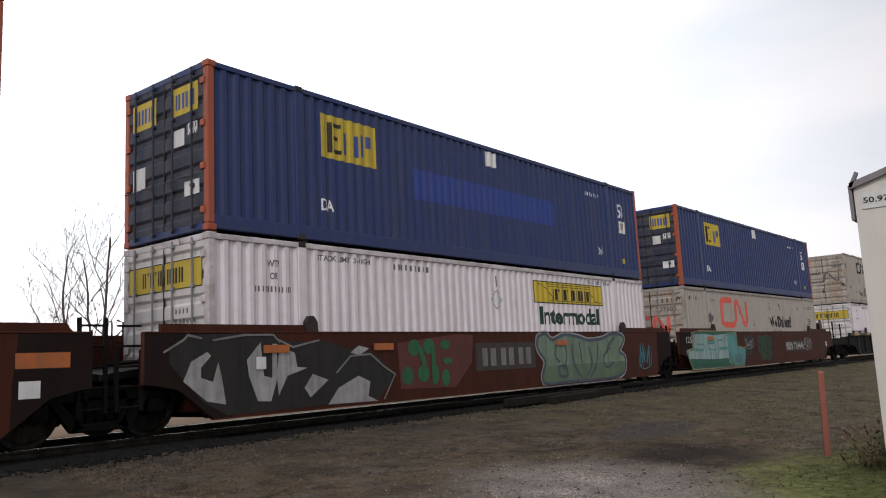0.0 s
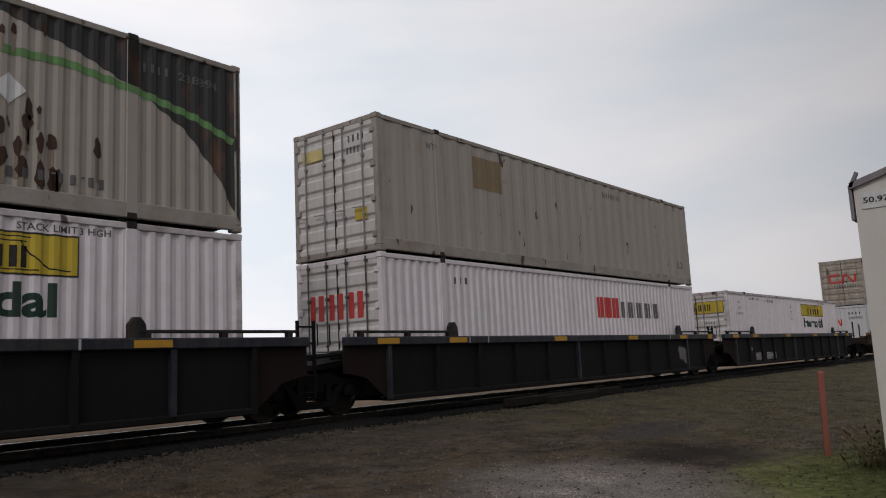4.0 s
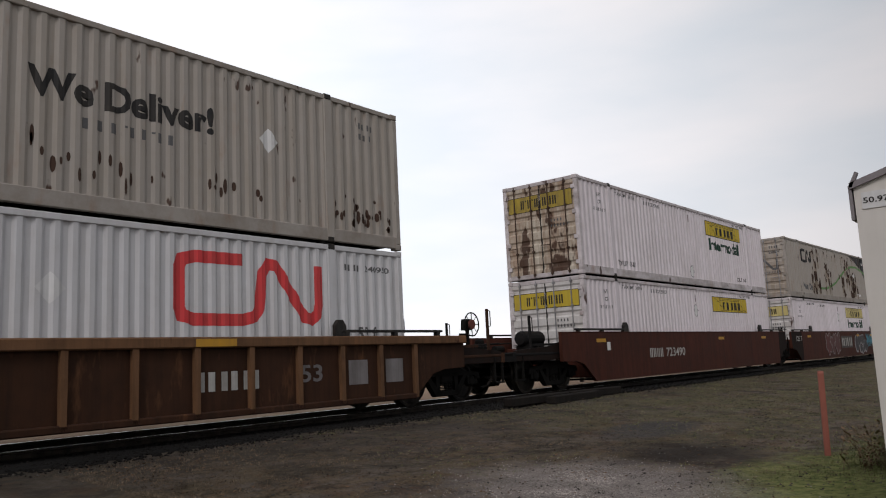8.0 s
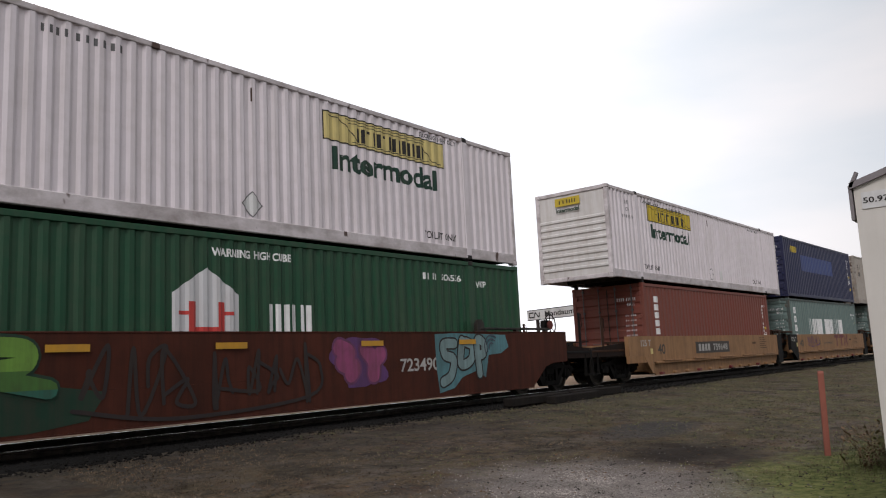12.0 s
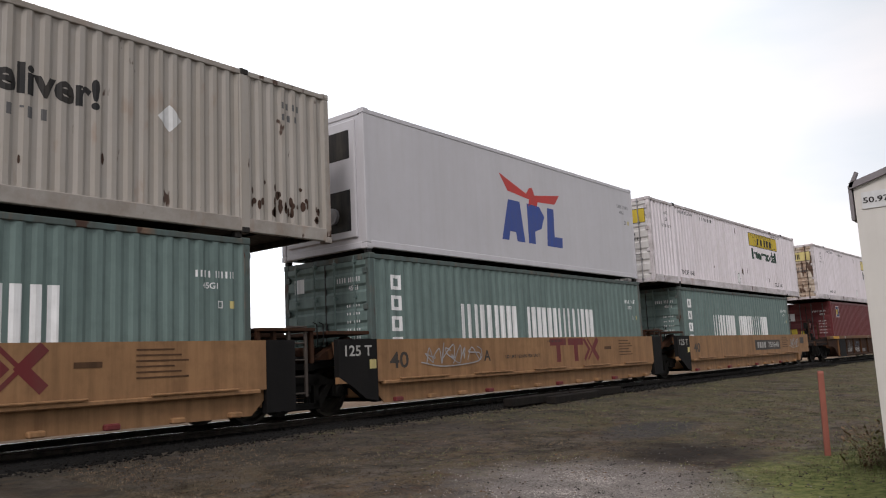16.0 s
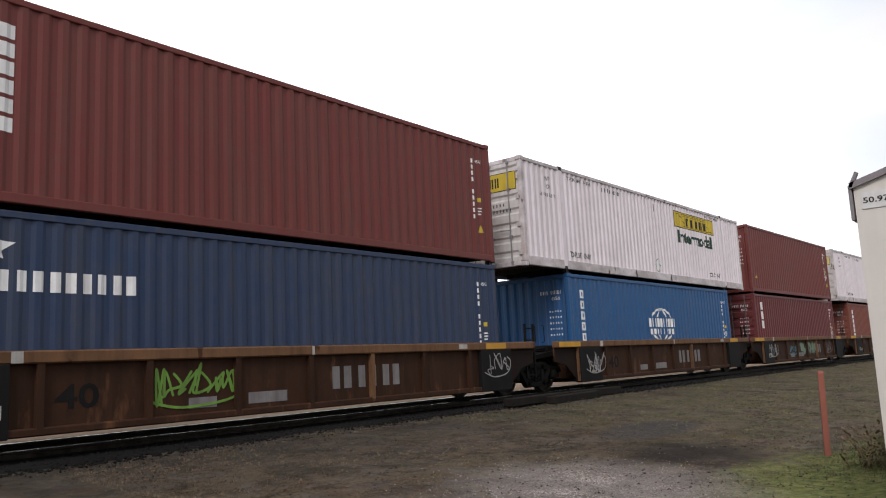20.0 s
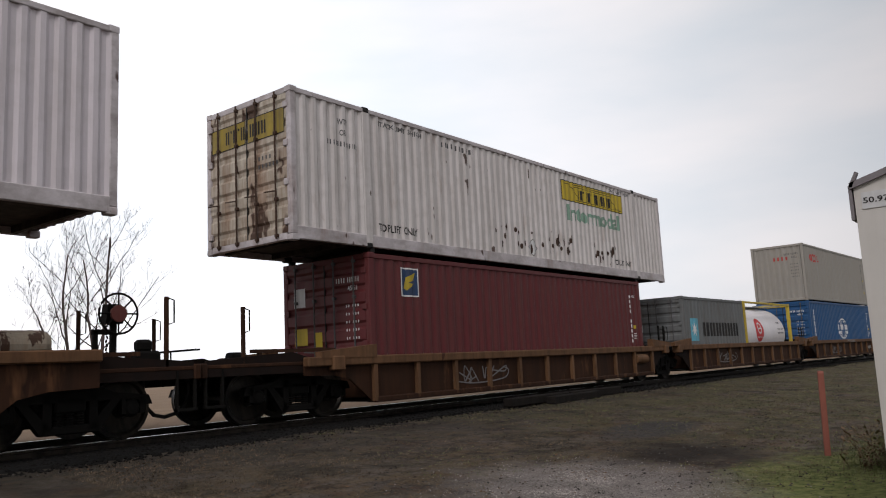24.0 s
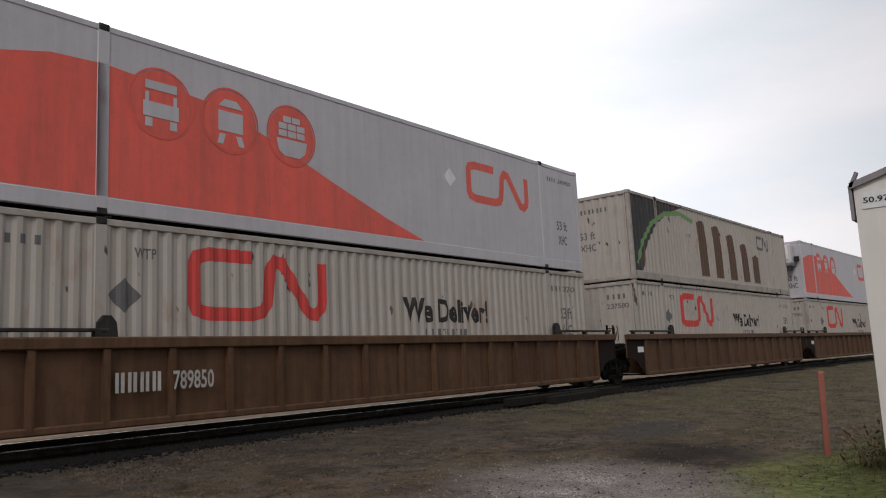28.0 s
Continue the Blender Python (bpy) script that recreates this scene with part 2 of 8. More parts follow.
def clusters(polys, gap=0.32):
    """Flat shapes that stand apart, in groups of those that belong together."""
    groups = []
    for q in polys:
        box = [min(p[0] for p in q) - gap / 2, max(p[0] for p in q) + gap / 2, min(p[1] for p in q) - gap / 4, max(p[1] for p in q) + gap / 4]
        hit = [g for g in groups if g[0][0] < box[1] and box[0] < g[0][1] and g[0][2] < box[3] and box[2] < g[0][3]]
        members = [q]
        for g in hit:
            box = [min(box[0], g[0][0]), max(box[1], g[0][1]), min(box[2], g[0][2]), max(box[3], g[0][3])]
            members = g[1] + members
            groups.remove(g)
        groups.append((box, members))
    return [g[1] for g in groups]

# ---- containers ----
W = 2.59
DARK = surface("black_paint", (0.006, 0.006, 0.0065), 0.6, dirt=0.3)
STEEL = surface("galvanised_steel", (0.32, 0.32, 0.33), 0.45, 0.6, dirt=0.4)
UNDER = surface("underframe_paint", (0.008, 0.0075, 0.007), 0.8, dirt=0.4)


class Folds:
    """The folds of a corrugated sheet from x0 to x1."""

    def __init__(self, x0, x1, pitch, deep):
        n = max(1, round((x1 - x0) / pitch))
        p = (x1 - x0) / n
        flat, slope = p * 0.29, p * 0.21
        self.pts = [(x0, 0.0)]
        for i in range(n):
            a = x0 + i * p
            for dx, d in ((flat / 2, 0.0), (flat / 2 + slope, deep), (flat * 1.5 + slope, deep), (flat * 1.5 + 2 * slope, 0.0)):
                if deep:
                    self.pts.append((a + dx, d))
        self.pts.append((x1, 0.0))
        self.knees = [p[0] for p in self.pts]
        self.depths = [p[1] for p in self.pts]

    def at(self, x):
        return float(np.interp(x, self.knees, self.depths))


def sheet(sh, folds, z0, z1, turn):
    """A corrugated sheet, as a plate with a back."""
    n = len(folds.pts)
    v = [turn(x, d, z) for z in (z0, z1) for x, d in folds.pts] + [turn(x, d + 0.01, z) for z in (z0, z1) for x, d in folds.pts]
    f = []
    for i in range(n - 1):
        f += [(i, i + 1, n + i + 1, n + i), (2 * n + i + 1, 2 * n + i, 3 * n + i, 3 * n + i + 1)]
    sh.add(v, f)


def container(L, H, paint, end="doors", folds="sheet", rail=None, door_paint=None, post_paint=None, label="", marks=(), end_marks=(), category="container"):
    """A freight container. Its base centre is the origin; the end at -x faces the clip's camera first."""
    big = L > 14
    c = thing("intermodal_container" if big else "shipping_container", label, category, "containers of the train")
    rail = rail or RAILS.get(paint.name)
    rail, post_paint, door_paint = rail or paint, post_paint or rail or paint, door_paint or paint
    h, w = L / 2, W / 2
    key = (L, H, folds)
    pitch, deep = {"sheet": (0.25, 0.036) if big else (0.278, 0.028), "flat": (0.6, 0.0), "broad": (0.55, 0.022), "shallow": (0.3, 0.018)}[folds]
    bottom, top = (0.26 if big else 0.16), H - 0.11
    inner = h - 1.98 if big else None
    spans = [(-h + 0.10, -inner - 0.09), (-inner + 0.09, inner - 0.09), (inner + 0.09, h - 0.10)] if big else [(-h + 0.13, h - 0.13)]
    panels = [Folds(a, b, pitch, deep) for a, b in spans]
    for side in (-1, 1):
        turn = lambda x, d, z, s=side: (x, s * (w - 0.012 - d), z)
        for i, fo in enumerate(panels):
            part("side_panel", (key, side, i), lambda s, fo=fo, turn=turn: sheet(s, fo, bottom, top, turn), paint, c)
        y0, y1 = (-w, -w + 0.09) if side < 0 else (w - 0.09, w)
        part("top_rail", (key, side), lambda s: s.box(-h + 0.12, h - 0.12, y0, y1, H - 0.12, H - 0.02, 0.012), rail, c)
        part("bottom_rail", (key, side), lambda s: s.box(-h + 0.12, h - 0.12, y0, y1, 0.03, bottom + 0.01, 0.012), rail, c)
        for e in (-1, 1):
            x0, x1 = (-h + 0.006, -h + 0.14) if e < 0 else (h - 0.14, h - 0.006)
            part("corner_post", (key, side, e), lambda s: s.box(x0, x1, y0 if side < 0 else y0 - 0.04, y1 + 0.04 if side < 0 else y1, 0.118, H - 0.118, 0.015), post_paint, c)
            for z0 in (0.0, H - 0.118):
                def casting(s, x0=x0, z0=z0, e=e):
                    a, b = (-h, -h + 0.178) if e < 0 else (h - 0.178, h)
                    ya, yb = (-w - 0.002, -w + 0.16) if side < 0 else (w - 0.16, w + 0.002)
                    s.box(a, b, ya, yb, z0, z0 + 0.118, 0.014)
                    ym = -w - 0.006 if side < 0 else w + 0.006
                    s.prism([(0.5 * (a + b) + 0.04 * math.cos(k * 0.785), z0 + 0.06 + 0.028 * math.sin(k * 0.785)) for k in range(8)], ym, ym + 0.003)
                part("corner_casting", (key, side, e, z0), casting, post_paint, c)
            if big:
                xm = e * inner
                part("lifting_post", (key, side, e), lambda s: s.box(xm - 0.10, xm + 0.10, -w - 0.003 if side < 0 else w - 0.07, -w + 0.07 if side < 0 else w + 0.003, 0.03, H - 0.10, 0.015), paint, c)
                for z0 in (0.0, H - 0.115):
                    part("lifting_casting", (key, side, e, z0), lambda s: s.box(xm - 0.09, xm + 0.09, -w - 0.012 if side < 0 else w - 0.14, -w + 0.14 if side < 0 else w + 0.012, z0, z0 + 0.118, 0.02), DARK, c)
    part("roof", key, lambda s: sheet_roof(s, h, w, H, folds != "flat"), paint, c)
    part("underframe", key, lambda s: under_frame(s, h, w, big), UNDER, c)
    for i in range(14):
        part("cross_member", w, lambda s: s.box(-0.04, 0.04, -w + 0.08, w - 0.08, 0.04, 0.152), UNDER, c, at=pose(-h + 0.4 + (2 * h - 0.8) * i / 13, 0, 0))
    part("end_header", key, lambda s: s.box(-h + 0.01, -h + 0.12, -w + 0.16, w - 0.16, H - 0.13, H - 0.01, 0.012), rail, c)
    part("end_sill", key, lambda s: s.box(-h + 0.01, -h + 0.12, -w + 0.16, w - 0.16, 0.02, 0.15, 0.012), rail, c)
    back = Folds(-w + 0.12, w - 0.12, 0.28, 0.03)
    part("rear_wall", key, lambda s: sheet(s, back, 0.12, H - 0.12, lambda y, d, z: (h - 0.03 - d, y, z)), paint, c)
    end_turn = lambda y, d, z: (-h + 0.03 + d, y, z)
    if end == "doors":
        for side in (-1, 1):
            a, b = (-w + 0.13, -0.012) if side < 0 else (0.012, w - 0.13)
            leaf = part("door", (key, side), lambda s: door_leaf(s, h, a, b, H), door_paint, c)
            for k, f in enumerate((0.24, 0.74)):
                y = a + (b - a) * f
                part("lock_rod", (key, side, k), lambda s: lock_rod(s, h, y, H), RUSTY_ROD if door_paint.name.startswith("rust") else STEEL if post_paint in (P_RAIL_WHITE, P_RAIL_CN) else DULL_ROD if post_paint is paint else door_paint, leaf)
            yh = a + 0.02 if side < 0 else b - 0.02
            for k in range(4):
                z = 0.35 + k * (H - 0.7) / 3
                part("hinge", (key, side, k), lambda s: s.box(-h - 0.02, -h + 0.03, yh - 0.045 - 0.03 * (side < 0), yh + 0.045 + 0.03 * (side > 0), z - 0.06, z + 0.06, 0.01), post_paint, leaf)
            part("gasket", (key, side), lambda s: s.box(-h + 0.010, -h + 0.03, a - 0.01 if side > 0 else b - 0.004, a + 0.004 if side > 0 else b + 0.01, 0.16, H - 0.14), DARK, leaf)
        end_folds, end_depth = [], 0.004
    elif end == "corrugated":
        ef = Folds(-w + 0.15, w - 0.15, 0.27, 0.036)
        part("front_wall", key, lambda s: sheet(s, ef, 0.12, H - 0.12, end_turn), door_paint, c)
        end_folds, end_depth = ef, None
    elif end == "ribbed":
        def ribs(s):
            prof = [(-h + 0.10, 0.12), (-h + 0.05, 0.12)]
            for k in range(8):
                z = 0.35 + k * 0.22
                prof += [(-h + 0.05, z), (-h + 0.014, z + 0.03), (-h + 0.014, z + 0.09), (-h + 0.05, z + 0.12)]
            prof += [(-h + 0.05, H - 0.12), (-h + 0.10, H - 0.12)]
            s.prism(prof, -w + 0.13, w - 0.13)
        part("front_wall", (key, "r"), ribs, door_paint, c)
        end_folds, end_depth = [], 0.02
    else:
        part("front_wall", (key, "f"), lambda s: s.box(-h + 0.03, -h + 0.09, -w + 0.13, w - 0.13, 0.12, H - 0.12, 0.01), door_paint, c)
        end_folds, end_depth = [], 0.0
    for name, polys, mat, *rest in marks:
        lift = rest[0] if rest else 0.003
        polys = [[(x - h, H - z) for x, z in q] for q in polys]
        knees = sorted(k for fo in panels for k in fo.knees)

        def depth(x):
            for fo in panels:
                if fo.knees[0] <= x <= fo.knees[-1]:
                    return fo.at(x)
            return -0.012
        for group in ([polys] if name.startswith("rust_") else clusters(polys, 0.01 if name in ("sign_bar", "sign_line") else 0.10)):
            sh = Shape()
            lay(sh, group, knees, depth, lift, lambda x, d, z: (x, -(w - 0.012 - d), z))
            ob = new(name, sh.mesh(name, mat))
            ob.parent = c
            if name.startswith("rust_"):
                ob["kind"] = "stuff"
    for name, polys, mat, *rest in end_marks:
        lift = rest[0] if rest else 0.003
        for group in clusters([[(-y, H - z) for y, z in q] for q in polys], 0.01 if name in ("sign_bar", "sign_line") else 0.12):
            sh = Shape()
            if end_folds:
                lay(sh, group, end_folds.knees, end_folds.at, lift, end_turn)
            else:
                lay(sh, group, [], lambda x: -end_depth - 0.012, lift, end_turn)
            ob = new(name, sh.mesh(name, mat))
            ob.parent = c
    return c


def sheet_roof(s, h, w, H, folded):
    fo = Folds(-h + 0.12, h - 0.12, 0.42, 0.02 if folded else 0.0)
    n = len(fo.pts)
    v = [(x, y, H - 0.012 - d) for y in (-w + 0.03, w - 0.03) for x, d in fo.pts]
    v += [(x, y, H - 0.04 - d) for y in (-w + 0.03, w - 0.03) for x, d in fo.pts]
    f = []
    for i in range(n - 1):
        f += [(i, i + 1, n + i + 1, n + i), (2 * n + i, 3 * n + i, 3 * n + i + 1, 2 * n + i + 1)]
    s.add(v, f)


def under_frame(s, h, w, big):
    s.box(-h + 0.15, h - 0.15, -w + 0.06, w - 0.06, 0.15, 0.185)


def door_leaf(s, h, a, b, H):
    """A pressed door leaf: a frame with broad folds across it."""
    n = 7
    step = (H - 0.28) / n
    out, deep = -h + 0.014, -h + 0.048
    prof = [(out, 0.15)]
    for k in range(n):
        z = 0.15 + k * step
        prof += [(out, z + 0.26 * step), (deep, z + 0.40 * step), (deep, z + 0.60 * step), (out, z + 0.74 * step)]
    prof += [(out, H - 0.13)]
    m = len(prof)
    v = [(x, y, z) for y in (a, b) for x, z in prof] + [(-h + 0.08, y, z) for y in (a, b) for x, z in prof]
    f = []
    for i in range(m - 1):
        f += [(i, i + 1, m + i + 1, m + i), (2 * m + i, 3 * m + i, 3 * m + i + 1, 2 * m + i + 1), (i, 2 * m + i, 2 * m + i + 1, i + 1), (m + i, m + i + 1, 3 * m + i + 1, 3 * m + i)]
    s.add(v, f + [(0, m, 3 * m, 2 * m), (m - 1, 3 * m - 1, 4 * m - 1, 2 * m - 1)])


def lock_rod(s, h, y, H):
    s.tube([(-h - 0.03, y, 0.06), (-h - 0.03, y, H - 0.05)], 0.019, 6)
    for z in (0.12, 0.8, H - 0.85, H - 0.14):
        s.box(-h - 0.052, -h + 0.02, y - 0.035, y + 0.035, z - 0.03, z + 0.03, 0.008)
    s.tube([(-h - 0.05, y, 0.95), (-h - 0.06, y + 0.30, 0.97)], 0.014, 5)


# ---- liveries: places from the near end of the side and from the top down ----
def ink(name, colour, rough=0.55, dirt=0.25, rust=0.0):
    return surface(name, colour, rough, fade=0.15, dirt=dirt, bump=0.05, rust=rust)


YELLOW = ink("yellow_decal", (0.52, 0.385, 0.036))
YELLOW_DULL = ink("soiled_yellow_decal", (0.38, 0.28, 0.04), dirt=0.65)
YELLOW_OLD = ink("faded_yellow_decal", (0.60, 0.50, 0.20), dirt=0.4)
BLACK = ink("black_lettering", (0.010, 0.010, 0.011))
GREEN = ink("green_lettering", (0.007, 0.038, 0.025))
GREEN_FADED = ink("faded_green_lettering", (0.22, 0.36, 0.28), dirt=0.4)
WHITE_INK = ink("white_lettering", (0.75, 0.75, 0.75))
GREY_INK = ink("grey_lettering", (0.10, 0.10, 0.105))
RED_INK = ink("red_lettering", (0.50, 0.045, 0.04))
RED_AREA = ink("red_livery", (0.58, 0.045, 0.05))
CORAL_AREA = ink("faded_red_livery", (0.66, 0.105, 0.078), dirt=0.3)
BLUE_PATCH = ink("clean_blue_patch", (0.021, 0.049, 0.238))
NAVY_PATCH = ink("clean_navy_patch", (0.05, 0.075, 0.20))
LOGO_BLUE = ink("blue_lettering", (0.035, 0.07, 0.28))
SKY_BLUE = ink("light_blue_square", (0.12, 0.42, 0.55))
LIVERY_GREEN = ink("green_stripe", (0.12, 0.25, 0.09))
CHARCOAL = ink("charcoal_livery", (0.028, 0.03, 0.033), dirt=0.2, rust=0.25)
RUST_RUN = ink("pale_rust_run", (0.275, 0.225, 0.175), 0.8, dirt=0.5)
RUST_MARK = ink("rusted_scar", (0.05, 0.026, 0.018), 0.9)
PLACARD = ink("white_placard", (0.66, 0.66, 0.66))

P_WHITE = surface("white_container_paint", (0.69, 0.635, 0.67), 0.5, dirt=0.30, dirt_colour=(0.35, 0.31, 0.28))
P_WHITE_OLD = surface("aged_white_paint", (0.66, 0.62, 0.61), 0.55, dirt=0.42, dirt_colour=(0.30, 0.26, 0.23), rust=0.04)
P_RAIL_WHITE = surface("soiled_white_rail", (0.60, 0.555, 0.57), 0.6, dirt=0.65, dirt_colour=(0.17, 0.14, 0.125), rust=0.16, rust_scale=2.2, streak=(1.5, 1.5, 3.0))
DULL_ROD = surface("dull_lock_rod", (0.10, 0.10, 0.105), 0.6, 0.3, dirt=0.4)
RUSTY_ROD = surface("rusty_lock_rod", (0.055, 0.030, 0.020), 0.8, fade=0.4)
P_RAIL_CN = surface("rust_streaked_beige_rail", (0.33, 0.303, 0.275), 0.65, dirt=0.5, dirt_colour=(0.15, 0.115, 0.085), rust=0.20, rust_scale=2.6, streak=(2.0, 2.0, 2.0))
P_RAIL_TEAL = surface("dull_teal_rail", (0.075, 0.105, 0.10), 0.65, dirt=0.55, dirt_colour=(0.06, 0.045, 0.035), rust=0.22, rust_scale=2.6)
RAILS = {"beige_grey_container_paint": P_RAIL_CN, "teal_container_paint": P_RAIL_TEAL}
P_DOOR_RUST = surface("rust_stained_white_doors", (0.54, 0.49, 0.41), 0.6, dirt=0.8, dirt_colour=(0.17, 0.09, 0.045), rust=0.46, rust_scale=1.6)
P_DOOR = surface("white_door_paint", (0.58, 0.56, 0.55), 0.5, dirt=0.35, dirt_colour=(0.30, 0.25, 0.2))
P_BLUE = surface("dark_blue_container_paint", (0.017, 0.033, 0.118), 0.45, dirt=0.2)
P_BLUE_DOOR = surface("dirty_blue_doors", (0.020, 0.028, 0.055), 0.6, dirt=0.5)
P_ORANGE = surface("orange_post_paint", (0.350, 0.077, 0.035), 0.5, dirt=0.35)
P_CN = surface("beige_grey_container_paint", (0.34, 0.312, 0.283), 0.55, dirt=0.30, dirt_colour=(0.26, 0.21, 0.15), rust=0.10)
P_CN_WHITE = surface("off_white_container_paint", (0.544, 0.544, 0.561), 0.5, dirt=0.22, dirt_colour=(0.3, 0.26, 0.22))
P_CN_DOOR = surface("stained_beige_doors", (0.37, 0.335, 0.295), 0.6, dirt=0.6, dirt_colour=(0.22, 0.15, 0.09), rust=0.22, rust_scale=1.8)
P_GREEN = surface("green_container_paint", (0.0085, 0.056, 0.026), 0.45, dirt=0.2)
P_TEAL = surface("teal_container_paint", (0.142, 0.196, 0.182), 0.55, dirt=0.40, dirt_colour=(0.045, 0.065, 0.062))
P_MAROON = surface("red_brown_container_paint", (0.133, 0.029, 0.025), 0.5, dirt=0.2)
P_MAROON_2 = surface("maroon_container_paint", (0.108, 0.019, 0.022), 0.5, dirt=0.2)
P_BRICK = surface("brick_red_container_paint", (0.165, 0.045, 0.032), 0.55, dirt=0.25)
P_NAVY = surface("navy_container_paint", (0.016, 0.020, 0.060), 0.45, dirt=0.15)
P_CRONOS = surface("slate_blue_container_paint", (0.018, 0.036, 0.082), 0.5, dirt=0.25)
P_COSCO = surface("bright_blue_container_paint", (0.0105, 0.076, 0.205), 0.45, dirt=0.22)
P_MSK = surface("grey_container_paint", (0.154, 0.164, 0.168), 0.6, dirt=0.45)
P_OOCL = surface("pale_grey_container_paint", (0.315, 0.298, 0.272), 0.55, dirt=0.30, dirt_colour=(0.26, 0.22, 0.16))
P_APL = surface("reefer_white_paint", (0.50, 0.485, 0.51), 0.4, dirt=0.15, dirt_colour=(0.35, 0.33, 0.3))


P_REEFER = surface("dull_grey_reefer_paint", (0.42, 0.405, 0.43), 0.4, dirt=0.2, dirt_colour=(0.2, 0.18, 0.16))


def diamond(x, z, r):
    return [[(x - r, z), (x, z - r), (x + r, z), (x, z + r)]]


def worm(x0, z0, x1, z1, w):
    """A continuous band: an open box that runs on into a zigzag."""
    pts = [(0.42, 0), (0.1, 0), (0.02, 0.06), (0, 0.18), (0, 0.82), (0.02, 0.94), (0.1, 1), (0.42, 1), (0.5, 0.94), (0.53, 0.8), (0.56, 0.2), (0.60, 0.03), (0.66, 0.06),
           (0.88, 0.94), (0.94, 0.98), (0.99, 0.86), (1, 0.7), (1, 0)]
    return stroke([(x0 + a * (x1 - x0), z0 + b * (z1 - z0)) for a, b in pts], w)


def T(word, x0, z0, x1, z1):
    """Lettering whose top is at z0 and foot at z1, both from the top down."""
    return text(word, x0, z1, x1, z0)


def jbh(H, old=False, word=True, upper=True, rusty=False, end="doors", faded=False, stacked="STACK LIMIT 3 HIGH", scar=0, number=""):
    L = 16.15
    dx = 0.0 if end == "doors" else -6.95
    box = YELLOW_OLD if faded else YELLOW
    m = [("sign", rect(9.72 + dx, 0.30, 13.40 + dx, 0.88), box),
         ("sign_border", frame_rect(9.72 + dx, 0.30, 13.40 + dx, 0.88, 0.025), BLACK, 0.006),
         ("sign_line", rect(10.3 + dx, 0.36, 12.75 + dx, 0.375) + rect(10.4 + dx, 0.42, 12.7 + dx, 0.435) + rect(10.5 + dx, 0.80, 12.85 + dx, 0.815) +
          stroke([(9.85 + dx, 0.38), (10.15 + dx, 0.40), (10.5 + dx, 0.62), (10.62 + dx, 0.78)], 0.02) + stroke([(12.6 + dx, 0.42), (12.75 + dx, 0.6), (13.0 + dx, 0.78), (13.28 + dx, 0.80)], 0.02), BLACK, 0.006),
         ("sign_bar", bars("J.B.HUNT", 10.62 + dx, 0.49, 12.70 + dx, 0.78), BLACK, 0.006)]
    if word:
        m.append(("lettering", T("Intermodal", 9.95 + dx, 0.97, 13.10 + dx, 1.44), GREEN_FADED if scar == 2 else GREEN))
    m += [("lettering", T("WTP", 1.22, 0.38, 1.48, 0.50) + T("OR", 1.28, 0.60, 1.42, 0.72) + bars("JBHUNTPINLIFT", 0.95, 0.84, 1.75, 0.94), GREY_INK),
          ("lettering", T(stacked, 2.35, 0.20, 3.75, 0.31) + T(stacked, 12.55, 0.17, 13.85, 0.27), GREY_INK),
          ("number", bars("JBHU", 4.45, 0.24, 4.85, 0.36) + (text(number, 4.95, 0.36, 5.7, 0.24) if number else bars("235809", 4.95, 0.24, 5.7, 0.36)), GREY_INK),
          ("placard", diamond(8.03 + (0 if end == "doors" else 1.0), 2.38 if upper else 0.86, 0.20), PLACARD),
          ("placard_frame", stroke([(8.03 + 0.22 * a, (2.38 if upper else 0.86) + 0.22 * b) for a, b in ((0, -1), (1, 0), (0, 1), (-1, 0), (0, -1))], 0.018), GREY_INK, 0.006),
          ("placard_clip", rect(8.02, 0.30, 8.045, 0.55), RUST_MARK)]
    if upper:
        m.append(("lettering", T("TOP LIFT ONLY", 2.27, 2.36, 3.50, 2.52) + T("TOP LIFT ONLY", 12.60, 2.36, 13.75, 2.52), BLACK))
    if scar:
        rng = random.Random(scar * 7 + 1)
        spots = []
        for x0, n in ((5.3, 6), (6.6, 8), (8.5, 14), (11.3, 16)):
            for _ in range(n if scar == 2 else 2):
                x, z = x0 + rng.uniform(0, 1.6), rng.uniform(1.95, 2.42)
                spots += disc(x, z, rng.uniform(0.02, 0.06), rng.uniform(0.03, 0.14), 8)
        m.append(("rust_scatter", spots, RUST_MARK, 0.005))
    em = []
    if end == "doors":
        em = [("sign", rect(-1.12, 0.38, -0.03, 0.87) + rect(0.03, 0.38, 1.12, 0.87), YELLOW_DULL if rusty and not faded else box), ("sign_border", frame_rect(-1.12, 0.38, -0.03, 0.87, 0.018) + frame_rect(0.03, 0.38, 1.12, 0.87, 0.018), BLACK, 0.006), ("sign_bar", bars("J.B.H", -0.66, 0.50, -0.06, 0.76) + bars("UNT", 0.10, 0.50, 0.58, 0.76), BLACK, 0.006),
              ("lettering", bars("JBHU", 0.35, 1.2, 0.75, 1.28) + bars("235809", 0.35, 1.36, 0.95, 1.44), GREY_INK)]
    else:
        em = [("sign", rect(-0.55, 0.22, 0.35, 0.48), box, 0.008), ("sign_bar", bars("J.B.HUNT", -0.40, 0.29, 0.22, 0.41), BLACK, 0.012), ("lettering", T("Intermodal", -0.52, 0.54, 0.32, 0.68), GREEN, 0.008)]
    lab = "white 53 foot container, yellow sign" + (", green lettering" if word else "") + (", rust-stained doors" if rusty else ", ribbed blind end" if end != "doors" else "")
